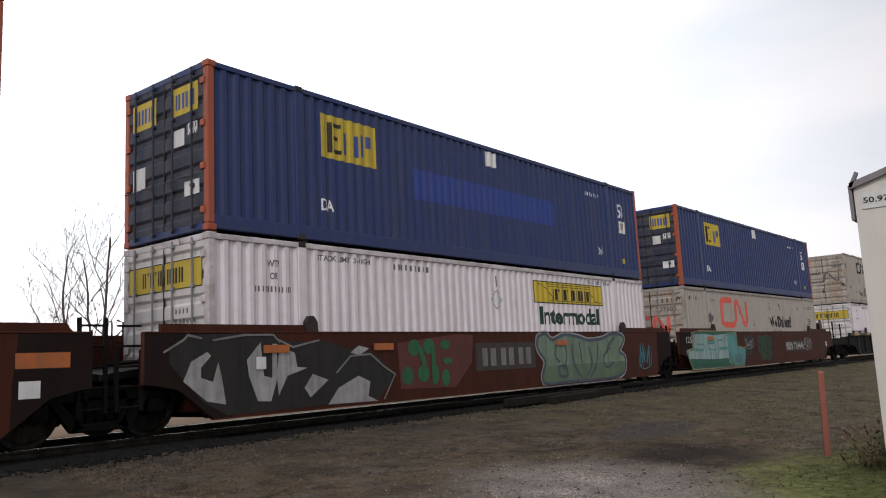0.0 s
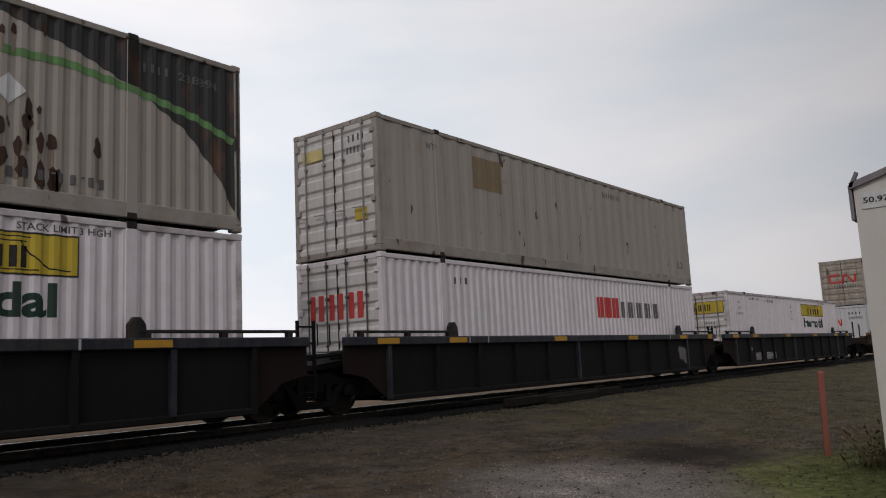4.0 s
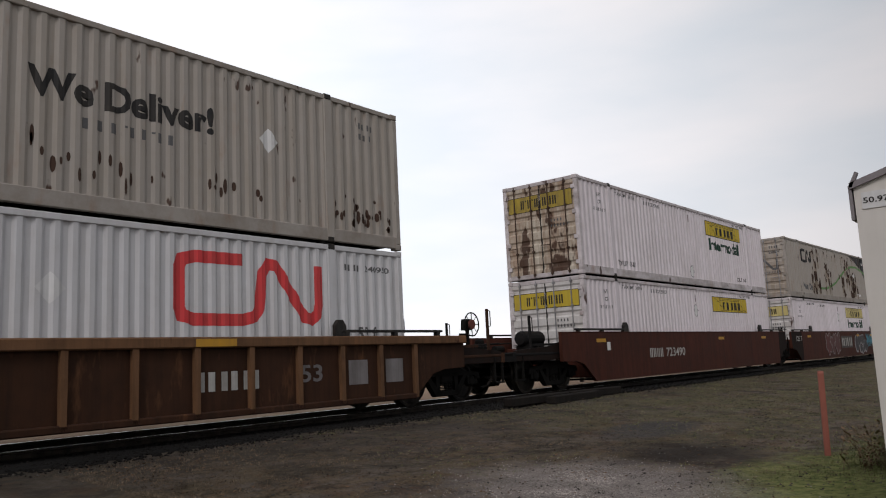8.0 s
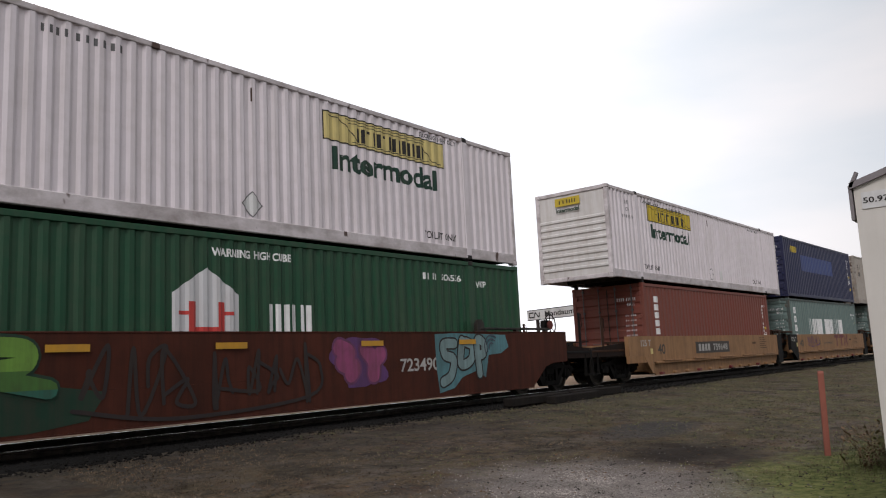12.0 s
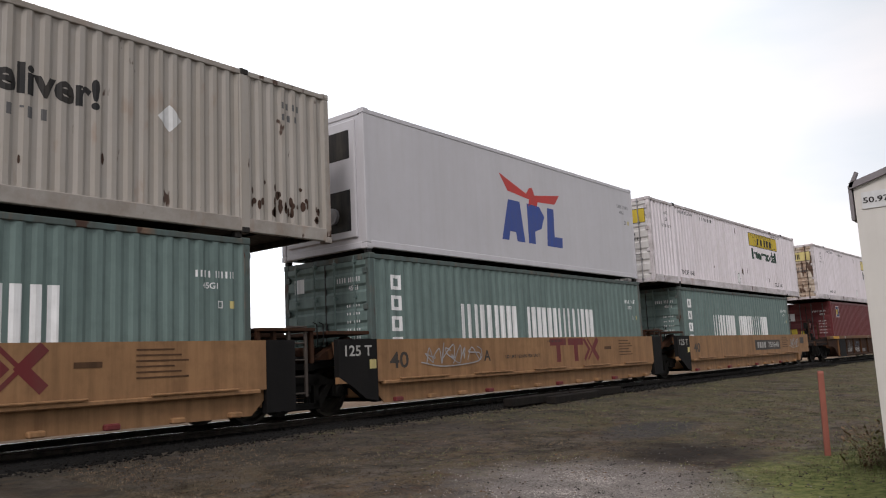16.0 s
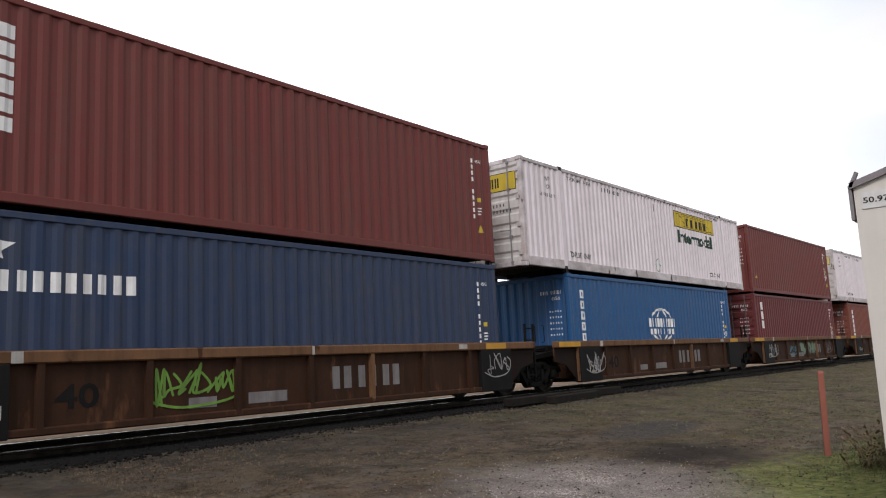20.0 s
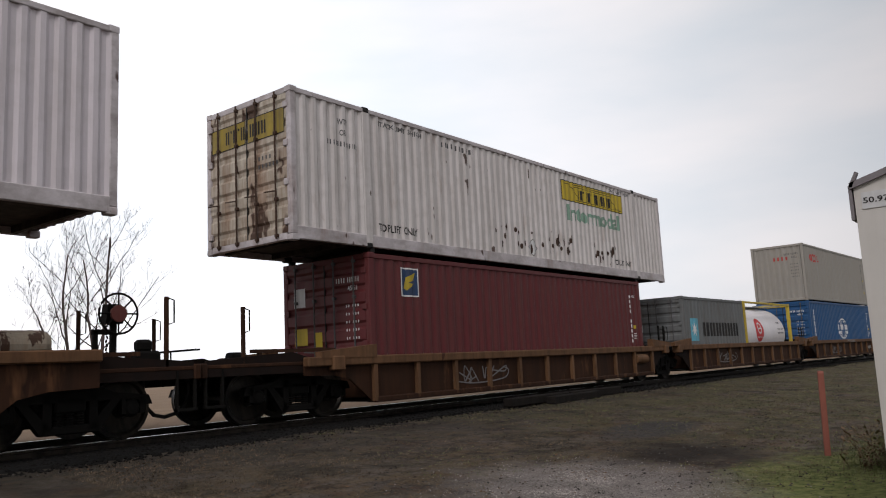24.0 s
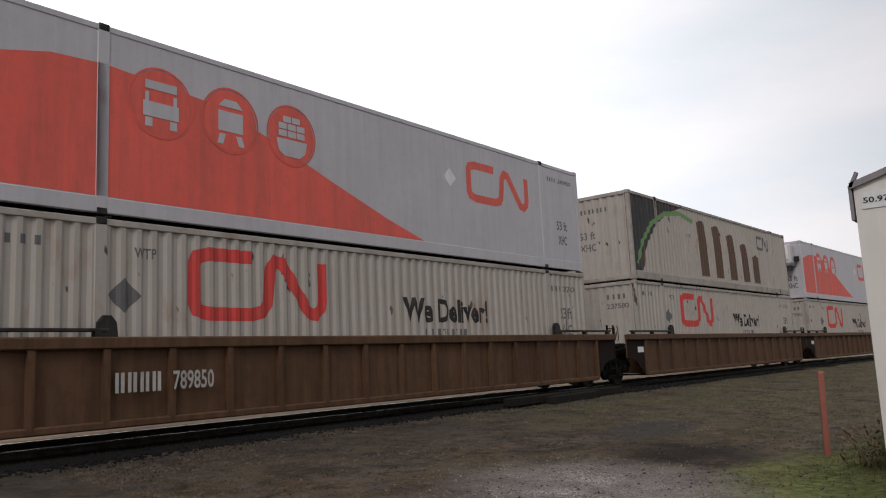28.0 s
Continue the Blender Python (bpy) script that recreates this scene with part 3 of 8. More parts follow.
    return container(L, H, P_WHITE_OLD if old else P_WHITE, end=end, door_paint=P_DOOR_RUST if rusty else P_DOOR, label=lab, marks=m, end_marks=em, rail=P_RAIL_WHITE, post_paint=P_RAIL_WHITE)


def emp(H, plain):
    m = [("sign", rect(2.52, 0.38, 4.02, 1.24), YELLOW), ("sign_bar", rect(2.70, 0.52, 2.80, 1.12) + rect(2.84, 0.52, 3.04, 0.60) + rect(2.84, 1.04, 3.04, 1.12) + rect(2.84, 0.78, 2.98, 0.86), BLACK, 0.006), ("sign_bar", rect(3.10, 0.66, 3.20, 1.10) + rect(3.42, 0.66, 3.52, 1.10) + rect(3.58, 0.62, 3.68, 1.06) + rect(3.74, 0.62, 3.86, 0.86), LOGO_BLUE, 0.006),
         ("placard", rect(7.87, 0.15, 8.32, 0.52), PLACARD),
         ("lettering", T("53", 14.85, 0.58, 15.20, 1.02) + T("DA", 13.38, 2.05, 13.68, 2.28) + T("DA", 2.5, 2.05, 2.8, 2.28) + bars("EMHU206020", 12.8, 0.46, 13.6, 0.56), WHITE_INK),
         ("placard", rect(14.83, 1.12, 15.24, 1.50), PLACARD), ("lettering", T("110\"", 14.88, 1.18, 15.18, 1.40), BLACK, 0.006),
         ("placard", rect(14.95, 2.30, 15.12, 2.46), YELLOW)]
    if not plain:
        m.append(("clean_patch", rect(5.16, 1.03, 11.0, 1.70), BLUE_PATCH))
    em = [("sign", rect(-1.02, 0.30, -0.25, 0.80) + rect(0.25, 0.30, 1.02, 0.80), YELLOW), ("sign_bar", bars("EMP", -0.92, 0.42, -0.36, 0.70) + bars("EMP", 0.36, 0.42, 0.92, 0.70), LOGO_BLUE, 0.006),
          ("placard", rect(0.30, 1.05, 0.62, 1.35) + rect(0.72, 1.0, 1.0, 1.2) + rect(-1.0, 1.5, -0.6, 1.9) + rect(0.62, 2.0, 1.05, 2.25), PLACARD),
          ("lettering", bars("EMHU", 0.68, 1.02, 1.0, 1.1) + bars("206020", 0.62, 1.16, 1.02, 1.24), GREY_INK, 0.006)]
    return container(16.15, H, P_BLUE, end="doors", door_paint=P_BLUE_DOOR, post_paint=P_ORANGE, label="dark blue 53 foot container, orange posts, yellow signs" + ("" if plain else ", painted-over band"), marks=m, end_marks=em)


def cn_rust(H, seed):
    """Beige grey, rust drips over the lower half, a charcoal sweep and a green line at the far end."""
    def sweep():
        top = [(11.0, 0.06), (16.1, 0.06), (16.1, 2.72), (15.7, 2.0), (15.1, 1.35), (14.3, 0.9), (13.4, 0.55), (12.3, 0.25)]
        return fill(top)
    line = [(5.4, 2.30), (6.4, 2.26), (7.2, 2.14), (8.4, 1.86), (9.6, 1.40), (10.9, 0.96), (12.0, 0.78), (13.2, 0.74), (14.4, 0.92), (15.3, 1.10), (16.0, 1.36)]
    rng = random.Random(seed)
    spots, runs = [], []

    def spot(x, z, a, b):
        n, ph = 11, rng.uniform(0, 6)
        spots.append([(x + a * (1 + 0.22 * math.sin(3 * k + ph)) * math.cos(6.283 * k / n), z + b * (1 + 0.2 * math.sin(2 * k + ph)) * math.sin(6.283 * k / n)) for k in range(n)])
        runs.extend(rect(x - a * 0.7, z, x + a * 0.5, min(z + b * 2.2 + 0.15, 2.62)))
    for cx, spread, n, low in (((5.2, 0.8, 34, 2.1), (6.8, 0.9, 44, 1.9), (8.8, 0.9, 44, 1.8), (10.6, 0.8, 34, 2.0), (12.2, 0.7, 22, 2.1)) if seed == 1 else ((4.6, 0.35, 26, 1.8), (7.0, 0.45, 22, 1.4), (9.8, 0.30, 12, 1.9), (11.2, 0.30, 20, 1.2), (12.2, 0.40, 34, 1.9), (4.9, 0.3, 8, 0.6))):
        for _ in range(n):
            z = min(2.48, max(0.35, rng.gauss(low, 0.42)))
            k = (0.6 + 0.5 * z / 2.2) * (1.55 if seed == 2 else 1.0)
            spot(rng.gauss(cx, spread), z, rng.uniform(0.03, 0.085) * k, rng.uniform(0.05, 0.17) * k)
    for _ in range(26):
        spot(rng.uniform(3.6, 13.6), rng.choice((0.30, 0.36, 0.42)) + rng.uniform(0, 0.1), rng.uniform(0.02, 0.05), rng.uniform(0.05, 0.12))
    m = [("charcoal_sweep", sweep(), CHARCOAL), ("green_line", stroke(line, 0.12), LIVERY_GREEN, 0.006), ("logo_band", worm(2.50, 0.46, 4.0, 1.02, 0.14), BLACK, 0.006),
         ("lettering", T("We Deliver!", 2.42, 2.10, 4.75, 2.46), GREY_INK, 0.006), ("rust_streaking", runs, RUST_RUN, 0.0085), ("rust_scatter", spots, RUST_MARK, 0.010), ("placard", diamond(12.4, 1.30, 0.22), PLACARD, 0.012),
         ("number", bars("CNRU", 14.35, 0.40, 14.8, 0.54) + text("238894", 14.95, 0.54, 15.7, 0.40) + bars("WWW.CN.CA", 12.4, 2.36, 13.8, 2.50), WHITE_INK if seed == 2 else GREY_INK, 0.012)]
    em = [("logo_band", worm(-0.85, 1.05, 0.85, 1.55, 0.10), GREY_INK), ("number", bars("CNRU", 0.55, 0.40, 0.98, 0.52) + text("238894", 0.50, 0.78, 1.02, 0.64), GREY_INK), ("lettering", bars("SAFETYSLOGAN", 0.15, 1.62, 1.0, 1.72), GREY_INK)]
    return container(16.15, H, P_CN, end="doors", door_paint=P_CN_DOOR, label="beige grey container with rust drips, charcoal corner, green line", marks=m, end_marks=em)


def cn_intermodal(H, drips=False):
    m = [("logo_band", worm(3.72, 0.50, 6.38, 1.24, 0.20), RED_INK), ("lettering", T("I N T E R M O D A L", 2.88, 1.62, 7.22, 1.90), BLACK), ("lettering", T("We Deliver!", 8.62, 0.88, 11.6, 1.34), BLACK),
         ("lettering", bars("WWW.CN.CA", 9.4, 1.50, 10.9, 1.66), GREY_INK), ("placard", diamond(12.75, 1.2, 0.22), PLACARD), ("lettering", T("53 ft", 0.72, 0.52, 1.28, 0.82) + T("XHC", 0.75, 0.95, 1.24, 1.24), BLACK),
         ("number", bars("CNRU", 15.0, 0.40, 15.45, 0.52) + bars("230", 15.0, 0.62, 15.4, 0.74), GREY_INK), ("rusted_scar", rect(2.9, 2.12, 3.7, 2.48), RUST_MARK)]
    rng = random.Random(17)
    m.append(("rust_scatter", [q for _ in range(34) for q in disc(rng.uniform(14.3, 15.9), min(2.5, max(1.9, rng.gauss(2.3, 0.14))), rng.uniform(0.015, 0.05), rng.uniform(0.03, 0.10), 8)] + [q for _ in range(22 if drips else 4) for q in disc(rng.uniform(8.6, 12.6), rng.gauss(2.2, 0.15), rng.uniform(0.015, 0.04), rng.uniform(0.04, 0.14), 8)], RUST_MARK, 0.006))
    em = [("logo_band", worm(-0.75, 0.95, 0.75, 1.40, 0.13), RED_INK), ("number", bars("CNRU", 0.5, 0.45, 0.9, 0.55) + bars("INTERMODAL", -0.6, 1.6, 0.8, 1.75), GREY_INK)]
    return container(16.15, H, P_CN, end="doors", door_paint=P_CN_DOOR, label="dirty beige container with red band logo and black lettering", marks=m, end_marks=em)


def cn_plain(H, white=False, end="corrugated", faded=False, number="237500"):
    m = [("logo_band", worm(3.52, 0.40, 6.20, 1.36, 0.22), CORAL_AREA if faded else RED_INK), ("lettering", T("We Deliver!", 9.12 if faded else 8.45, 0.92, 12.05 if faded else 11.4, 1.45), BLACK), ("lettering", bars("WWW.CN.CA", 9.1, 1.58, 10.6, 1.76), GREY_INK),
         ("placard", diamond(2.35, 1.12, 0.26), GREY_INK), ("lettering", T("53 ft", 14.75, 1.0, 15.35, 1.3) + T("XHC", 14.8, 1.45, 15.3, 1.75), GREY_INK),
         ("number", bars("CNRU", 14.4, 0.42, 14.85, 0.56) + text(number, 14.95, 0.56, 15.65, 0.42) + bars("CNRU", 0.5, 0.35, 1.2, 0.48) + T("WTP", 2.5, 0.40, 2.85, 0.56), GREY_INK)]
    em = [("number", bars("CNRU", 0.25, 0.40, 0.95, 0.56) + text(number, 0.22, 0.86, 0.98, 0.70), GREY_INK)]
    if end == "doors":
        em.append(("logo_band", worm(-0.55, 1.05, 0.65, 1.60, 0.13), CORAL_AREA))
    return container(16.15, H, P_CN_WHITE if white else P_CN, end=end, door_paint=P_CN_DOOR if end == "doors" else None, label="beige grey corrugated 53 foot container with a red band logo", marks=m, end_marks=em)


def pictograms(z, xs, r, ground, front):
    """Three round pictograms: the front of a lorry, of an engine and of a stack of boxes."""
    out = []
    for k, x in enumerate(xs):
        out.append(("pictogram_ring", stroke([(x + r * 1.12 * math.cos(a * math.pi / 14), z + r * 1.12 * math.sin(a * math.pi / 14)) for a in range(29)], r * 0.06), ground if ground is CORAL_AREA else front, 0.009))
        out.append(("pictogram_disc", disc(x, z, r * 1.06, n=28), ground, 0.006))
        if k == 0:
            p = rect(x - r * 0.55, z - r * 0.68, x + r * 0.55, z - r * 0.40) + rect(x - r * 0.55, z - r * 0.30, x - r * 0.42, z) + rect(x + r * 0.42, z - r * 0.30, x + r * 0.55, z) + rect(x - r * 0.62, z, x + r * 0.62, z + r * 0.48) + rect(x - r * 0.55, z + r * 0.52, x - r * 0.30, z + r * 0.80) + rect(x + r * 0.30, z + r * 0.52, x + r * 0.55, z + r * 0.80)
        elif k == 1:
            p = [[(x - r * 0.25, z - r * 0.72), (x + r * 0.25, z - r * 0.72), (x + r * 0.5, z - r * 0.45), (x - r * 0.5, z - r * 0.45)]] + rect(x - r * 0.50, z - r * 0.30, x + r * 0.50, z + r * 0.40) + [[(x - r * 0.45, z + r * 0.5), (x - r * 0.20, z + r * 0.5), (x - r * 0.32, z + r * 0.85), (x - r * 0.55, z + r * 0.85)]] + [[(x + r * 0.20, z + r * 0.5), (x + r * 0.45, z + r * 0.5), (x + r * 0.55, z + r * 0.85), (x + r * 0.32, z + r * 0.85)]]
        else:
            p = []
            for row, n in ((0, 2), (1, 3), (2, 3)):
                for i in range(n):
                    a = x + (i - n / 2) * r * 0.42
                    p += rect(a + 0.02 * r, z - r * 0.70 + row * r * 0.27, a + r * 0.40, z - r * 0.47 + row * r * 0.27)
            p += [[(x - r * 0.72, z + r * 0.16), (x + r * 0.72, z + r * 0.16), (x + r * 0.62, z + r * 0.6), (x + r * 0.35, z + r * 0.8), (x - r * 0.35, z + r * 0.8), (x - r * 0.62, z + r * 0.6)]]
        out.append(("pictogram", p, front, 0.012))
    return out


def cn_red(H, reefer):
    red = CORAL_AREA if reefer else RED_AREA
    if reefer:
        hill = fill([(0.12, 2.62), (0.12, 0.92), (1.2, 0.66), (2.0, 0.62), (3.9, 0.80), (5.0, 1.15), (6.6, 1.75), (8.0, 2.25), (9.2, 2.62)])
        xs, z, r = (2.92, 4.22, 5.55), 1.02, 0.50
    else:
        hill = fill([(0.1, 2.66), (0.1, 1.60), (0.5, 1.05), (1.2, 0.72), (2.2, 0.52), (3.4, 0.62), (5.0, 0.95), (6.4, 1.55), (7.4, 2.0), (8.8, 2.66)])
        xs, z, r = (3.08, 4.55, 6.10), 1.05, 0.55
    front = P_REEFER if reefer else P_CN_WHITE
    m = [("red_hill", hill, red)] + pictograms(z, xs, r, red, front)
    m += [("logo_band", worm(10.92, 0.62, 13.40, 1.42, 0.19) if reefer else worm(10.95, 0.45, 13.85, 1.45, 0.20), red), ("placard", diamond(10.2 if reefer else 9.0, 1.05, 0.22), PLACARD),
          ("lettering", T("53 ft", 14.85, 1.55, 15.4, 1.8) + T("XHC", 14.9, 1.95, 15.35, 2.2), GREY_INK), ("number", bars("CNRU", 14.5, 0.36, 14.95, 0.48) + text("240950", 15.05, 0.48, 15.75, 0.36), GREY_INK)]
    if reefer:
        em = [("lettering", T("53 ft", 0.45, 1.75, 0.98, 2.02) + T("XHC", 0.45, 2.12, 0.98, 2.38) + T("HI-CUBE", -0.35, 2.38, 0.15, 2.46) + T("CHASSIS REQUIRED", -0.65, 2.50, 0.45, 2.58), GREY_INK)]
        c = container(16.15, H, P_REEFER, end="flat", folds="flat", label="grey refrigerated container with faded red hill and pictograms", marks=m, end_marks=em)
        h = 16.15 / 2
        unit = part("cooling_unit", "cn", lambda s: s.box(-h - 0.62, -h + 0.04, -0.95, 0.95, H - 1.18, H - 0.20, 0.05), P_APL, c, "white cooling unit")
        part("unit_panel", "cn", lambda s: s.box(-h - 0.66, -h - 0.61, -0.85, 0.55, H - 0.98, H - 0.26, 0.02), P_WHITE, unit)
        part("unit_base", "cn", lambda s: s.box(-h - 0.70, -h + 0.04, -0.98, 0.98, H - 1.30, H - 1.18, 0.02).box(-h - 0.5, -h + 0.04, -0.8, 0.7, H - 1.48, H - 1.29, 0.03), P_MSK, unit)
        part("gauge_box", "cn", lambda s: s.box(-h - 0.22, -h + 0.04, -1.16, -0.99, H - 1.05, H - 0.80, 0.02), DARK, unit)
        return c
    em = [("number", bars("CNRU", 0.1, 0.40, 0.85, 0.55) + text("240950", 0.08, 0.85, 0.9, 0.68), GREY_INK), ("logo_band", worm(-0.95, 0.8, -0.35, 1.2, 0.09), RED_INK), ("lettering", T("53", 0.5, 2.0, 0.9, 2.3), GREY_INK)]
    return container(16.15, H, P_CN_WHITE, end="corrugated", label="white corrugated 53 foot container with a red hill and round pictograms", marks=m, end_marks=em)


def cn_bridge(H):
    """Beige grey with a charcoal corner at its near end, a green arc and brown uprights."""
    m = [("charcoal_sweep", fill([(0.1, 2.6), (0.1, 0.06), (4.4, 0.06), (3.0, 0.45), (1.9, 1.0), (1.1, 1.75), (0.75, 2.6)]), CHARCOAL),
         ("green_line", stroke([(0.35, 2.4), (0.8, 1.65), (1.6, 0.95), (2.7, 0.5), (4.0, 0.35), (5.2, 0.55)], 0.16), LIVERY_GREEN, 0.006),
         ("rust_scatter", [[(x, z), (x + 0.45, z - 0.12), (x + 0.75, z), (x + 0.85, 2.5), (x + 0.1, 2.5)] for x, z in ((5.5, 0.5), (7.0, 0.55), (8.5, 0.75), (10.0, 1.0), (11.4, 1.4))], ink("brown_upright", (0.085, 0.048, 0.03)), 0.006), ("logo_band", worm(12.2, 0.45, 13.6, 0.95, 0.12), GREY_INK, 0.006)]
    em = [("lettering", T("53 ft", -0.6, 1.2, 0.0, 1.45) + T("XHC", -0.6, 1.6, 0.0, 1.85) + bars("CNRU230", -0.5, 0.45, 0.5, 0.6), GREY_INK)]
    return container(16.15, H, P_CN, end="corrugated", label="beige container with charcoal corner, green arc, rusty uprights", marks=m, end_marks=em)


def xpo(H, upper):
    if upper:
        m = [("rusted_scar", rect(3.3, 0.36, 4.5, 1.15), ink("weathered_patch", (0.22, 0.16, 0.09))), ("lettering", T("53", 15.05, 2.1, 15.5, 2.35) + T("WTP", 1.6, 0.35, 1.95, 0.5), GREY_INK), ("number", bars("EMHU637561", 9.8, 0.35, 11.0, 0.5), GREY_INK)]
        em = [("number", bars("EMHU", 0.45, 0.35, 0.95, 0.5) + bars("637561", 0.4, 0.6, 0.98, 0.75), GREY_INK), ("sign", rect(-1.0, 0.45, -0.3, 0.7), YELLOW_OLD), ("rusted_scar", rect(0.6, 1.95, 0.95, 2.2), YELLOW)]
        return container(16.15, H, P_CN, folds="broad", end="doors", door_paint=P_DOOR, label="pale grey 53 foot container with broad flutes and a weathered patch", marks=m, end_marks=em)
    m = [("sign_bar", bars("XPO", 9.0, 0.62, 10.3, 1.22), RED_INK), ("sign_bar", bars("LOGISTICS", 10.5, 0.72, 13.2, 1.20), GREY_INK), ("lettering", bars("XPO", 2.4, 0.4, 2.9, 0.55), GREY_INK), ("placard", diamond(3.3, 1.2, 0.2), PLACARD)]
    em = [("sign_bar", bars("XPO", -0.85, 0.75, 0.75, 1.3), RED_INK), ("number", bars("129535", 0.2, 1.6, 0.9, 1.72), GREY_INK)]
    return container(16.15, H, P_WHITE, end="doors", door_paint=P_DOOR, label="clean white 53 foot container with red and grey signs", marks=m, end_marks=em)


def hub(H):
    house = fill([(6.5, 2.4), (6.5, 1.02), (7.12, 0.60), (7.74, 1.02), (7.74, 2.4)])
    m = [("sign", house, P_CN_WHITE), ("sign_bar", rect(6.78, 1.15, 6.92, 2.35) + rect(7.32, 1.15, 7.46, 2.35) + rect(6.92, 1.55, 7.32, 1.70) + rect(6.60, 1.30, 6.78, 1.36) + rect(7.46, 1.30, 7.64, 1.36), RED_INK, 0.006),
         ("sign_bar", bars("HUB", 8.35, 1.15, 9.30, 1.62) + bars("GROUP", 8.05, 1.70, 9.50, 2.20), WHITE_INK), ("lettering", T("WARNING HIGH CUBE", 7.22, 0.26, 8.85, 0.40), WHITE_INK),
         ("number", bars("HGIU", 12.5, 0.36, 13.0, 0.50) + text("506536", 13.1, 0.50, 13.8, 0.36), WHITE_INK), ("lettering", T("53", 1.15, 2.05, 1.55, 2.35) + T("53", 14.95, 2.05, 15.3, 2.32) + T("WTP", 1.55, 0.45, 1.85, 0.60) + T("WTP", 14.4, 0.45, 14.75, 0.6), WHITE_INK)]
    em = [("number", bars("HGIU", 0.2, 0.85, 0.9, 1.05) + text("506536", 0.18, 1.35, 0.95, 1.15), WHITE_INK), ("sign", rect(-0.9, 0.95, -0.6, 1.35), CORAL_AREA), ("sign_bar", bars("HUB", -0.45, 1.0, -0.1, 1.2) + rect(-1.0, 0.25, -0.7, 0.33) + rect(0.65, 0.25, 1.0, 0.33), P_TEAL)]
    return container(16.15, H, P_GREEN, end="doors", door_paint=P_GREEN, label="dark green 53 foot container with a white and red house sign", marks=m, end_marks=em)


def iso(H, paint, label, marks=(), em=(), end="doors", folds="sheet", code="45G1", ink_=None, L=12.19, flat=False):
    ink_ = ink_ or WHITE_INK
    x = L - 0.75
    m = list(marks) + [("number", [q for k in range(10) for q in rect(x, 0.45 + k * 0.15, x + 0.055, 0.55 + k * 0.15) if k != 4], ink_), ("number", T(code, x + 0.18, 0.45, x + 0.40, 0.53), ink_),
                       ("warning_sticker", [[(x + 0.18, 2.22), (x + 0.36, 2.22), (x + 0.27, 2.04)]] + rect(x + 0.2, 1.38, x + 0.32, 1.48) , YELLOW), ("lettering", rect(x + 0.2, 1.62, x + 0.33, 1.65) + rect(x + 0.2, 1.69, x + 0.33, 1.72) + rect(x + 0.2, 1.76, x + 0.30, 1.79), ink_)]
    if flat:
        m = list(marks) + [("number", bars("CCLU", x - 0.30, 0.60, x + 0.0, 0.71), ink_), ("number", bars("188414", x + 0.06, 0.60, x + 0.44, 0.71), ink_), ("number", T(code, x - 0.18, 0.79, x + 0.10, 0.89), ink_),
                           ("sticker", frame_rect(x + 0.10, 1.08, x + 0.21, 1.20, 0.02), ink_), ("warning_sticker", rect(x + 0.33, 1.08, x + 0.43, 1.20), YELLOW_OLD)]
    e = list(em) + [("number", bars("TRHU", 0.35, 0.45, 0.62, 0.55) + bars("739176", 0.68, 0.45, 1.02, 0.55) + T(code, 0.68, 0.62, 0.95, 0.72), ink_), ("lettering", [q for k in range(5) for q in bars("00 000", 0.62, 1.0 + k * 0.16, 1.0, 1.05 + k * 0.16)], ink_)]
    return container(L, H, paint, end=end, folds=folds, label=label, marks=m, end_marks=e)


def china(H):
    m = [("sign_bar", bars("CHINA", 2.90, 0.95, 5.12, 2.55, 0.30) + bars("SHIPPING", 5.62, 0.95, 9.0, 2.55, 0.30), WHITE_INK),
         ("sign_bar", [q for k in range(4) for q in frame_rect(0.62, 0.42 + k * 0.42, 0.92, 0.72 + k * 0.42, 0.07)], WHITE_INK)]
    em = [("sign", rect(-0.95, 0.35, -0.65, 0.65) + rect(-0.95, 1.35, -0.65, 1.45), WHITE_INK)]
    return iso(H, P_TEAL, "weathered teal 40 foot container with large white signs", m, em, flat=True)


def cosco(H, end):
    def globe(cx, cz, r):
        out = []
        for a0, a1 in ((200, 340), (20, 160)):
            out += stroke([(cx + r * math.cos(math.radians(a0 + (a1 - a0) * k / 10)), cz + r * 0.62 * math.sin(math.radians(a0 + (a1 - a0) * k / 10)) ) for k in range(11)], 0.07)
            out += stroke([(cx + r * 0.45 * math.cos(math.radians(a0 + (a1 - a0) * k / 10)), cz + r * 0.60 * math.sin(math.radians(a0 + (a1 - a0) * k / 10))) for k in range(11)], 0.06)
        return out
    m = [("logo_arc", globe(5.92, 1.40, 0.85), WHITE_INK), ("sign_field", rect(4.85, 1.14, 7.0, 1.72), P_COSCO, 0.005), ("sign_bar", bars("COSCO", 4.95, 1.18, 6.95, 1.46, 0.25) + bars("SHIPPING", 5.02, 1.52, 6.88, 1.70, 0.25), WHITE_INK, 0.008),
         ("sign_bar", [q for k in range(5) for q in frame_rect(0.62, 0.45 + k * 0.30, 0.85, 0.68 + k * 0.30, 0.06)], WHITE_INK)]
    em = [("logo_arc", stroke([(-0.75 + 0.16 * math.cos(k * 0.6283), 0.65 + 0.12 * math.sin(k * 0.6283)) for k in range(11)], 0.03), WHITE_INK)] if end == "doors" else []
    return iso(H, P_COSCO, "bright blue 40 foot container with a white globe sign", m, em, end=end)


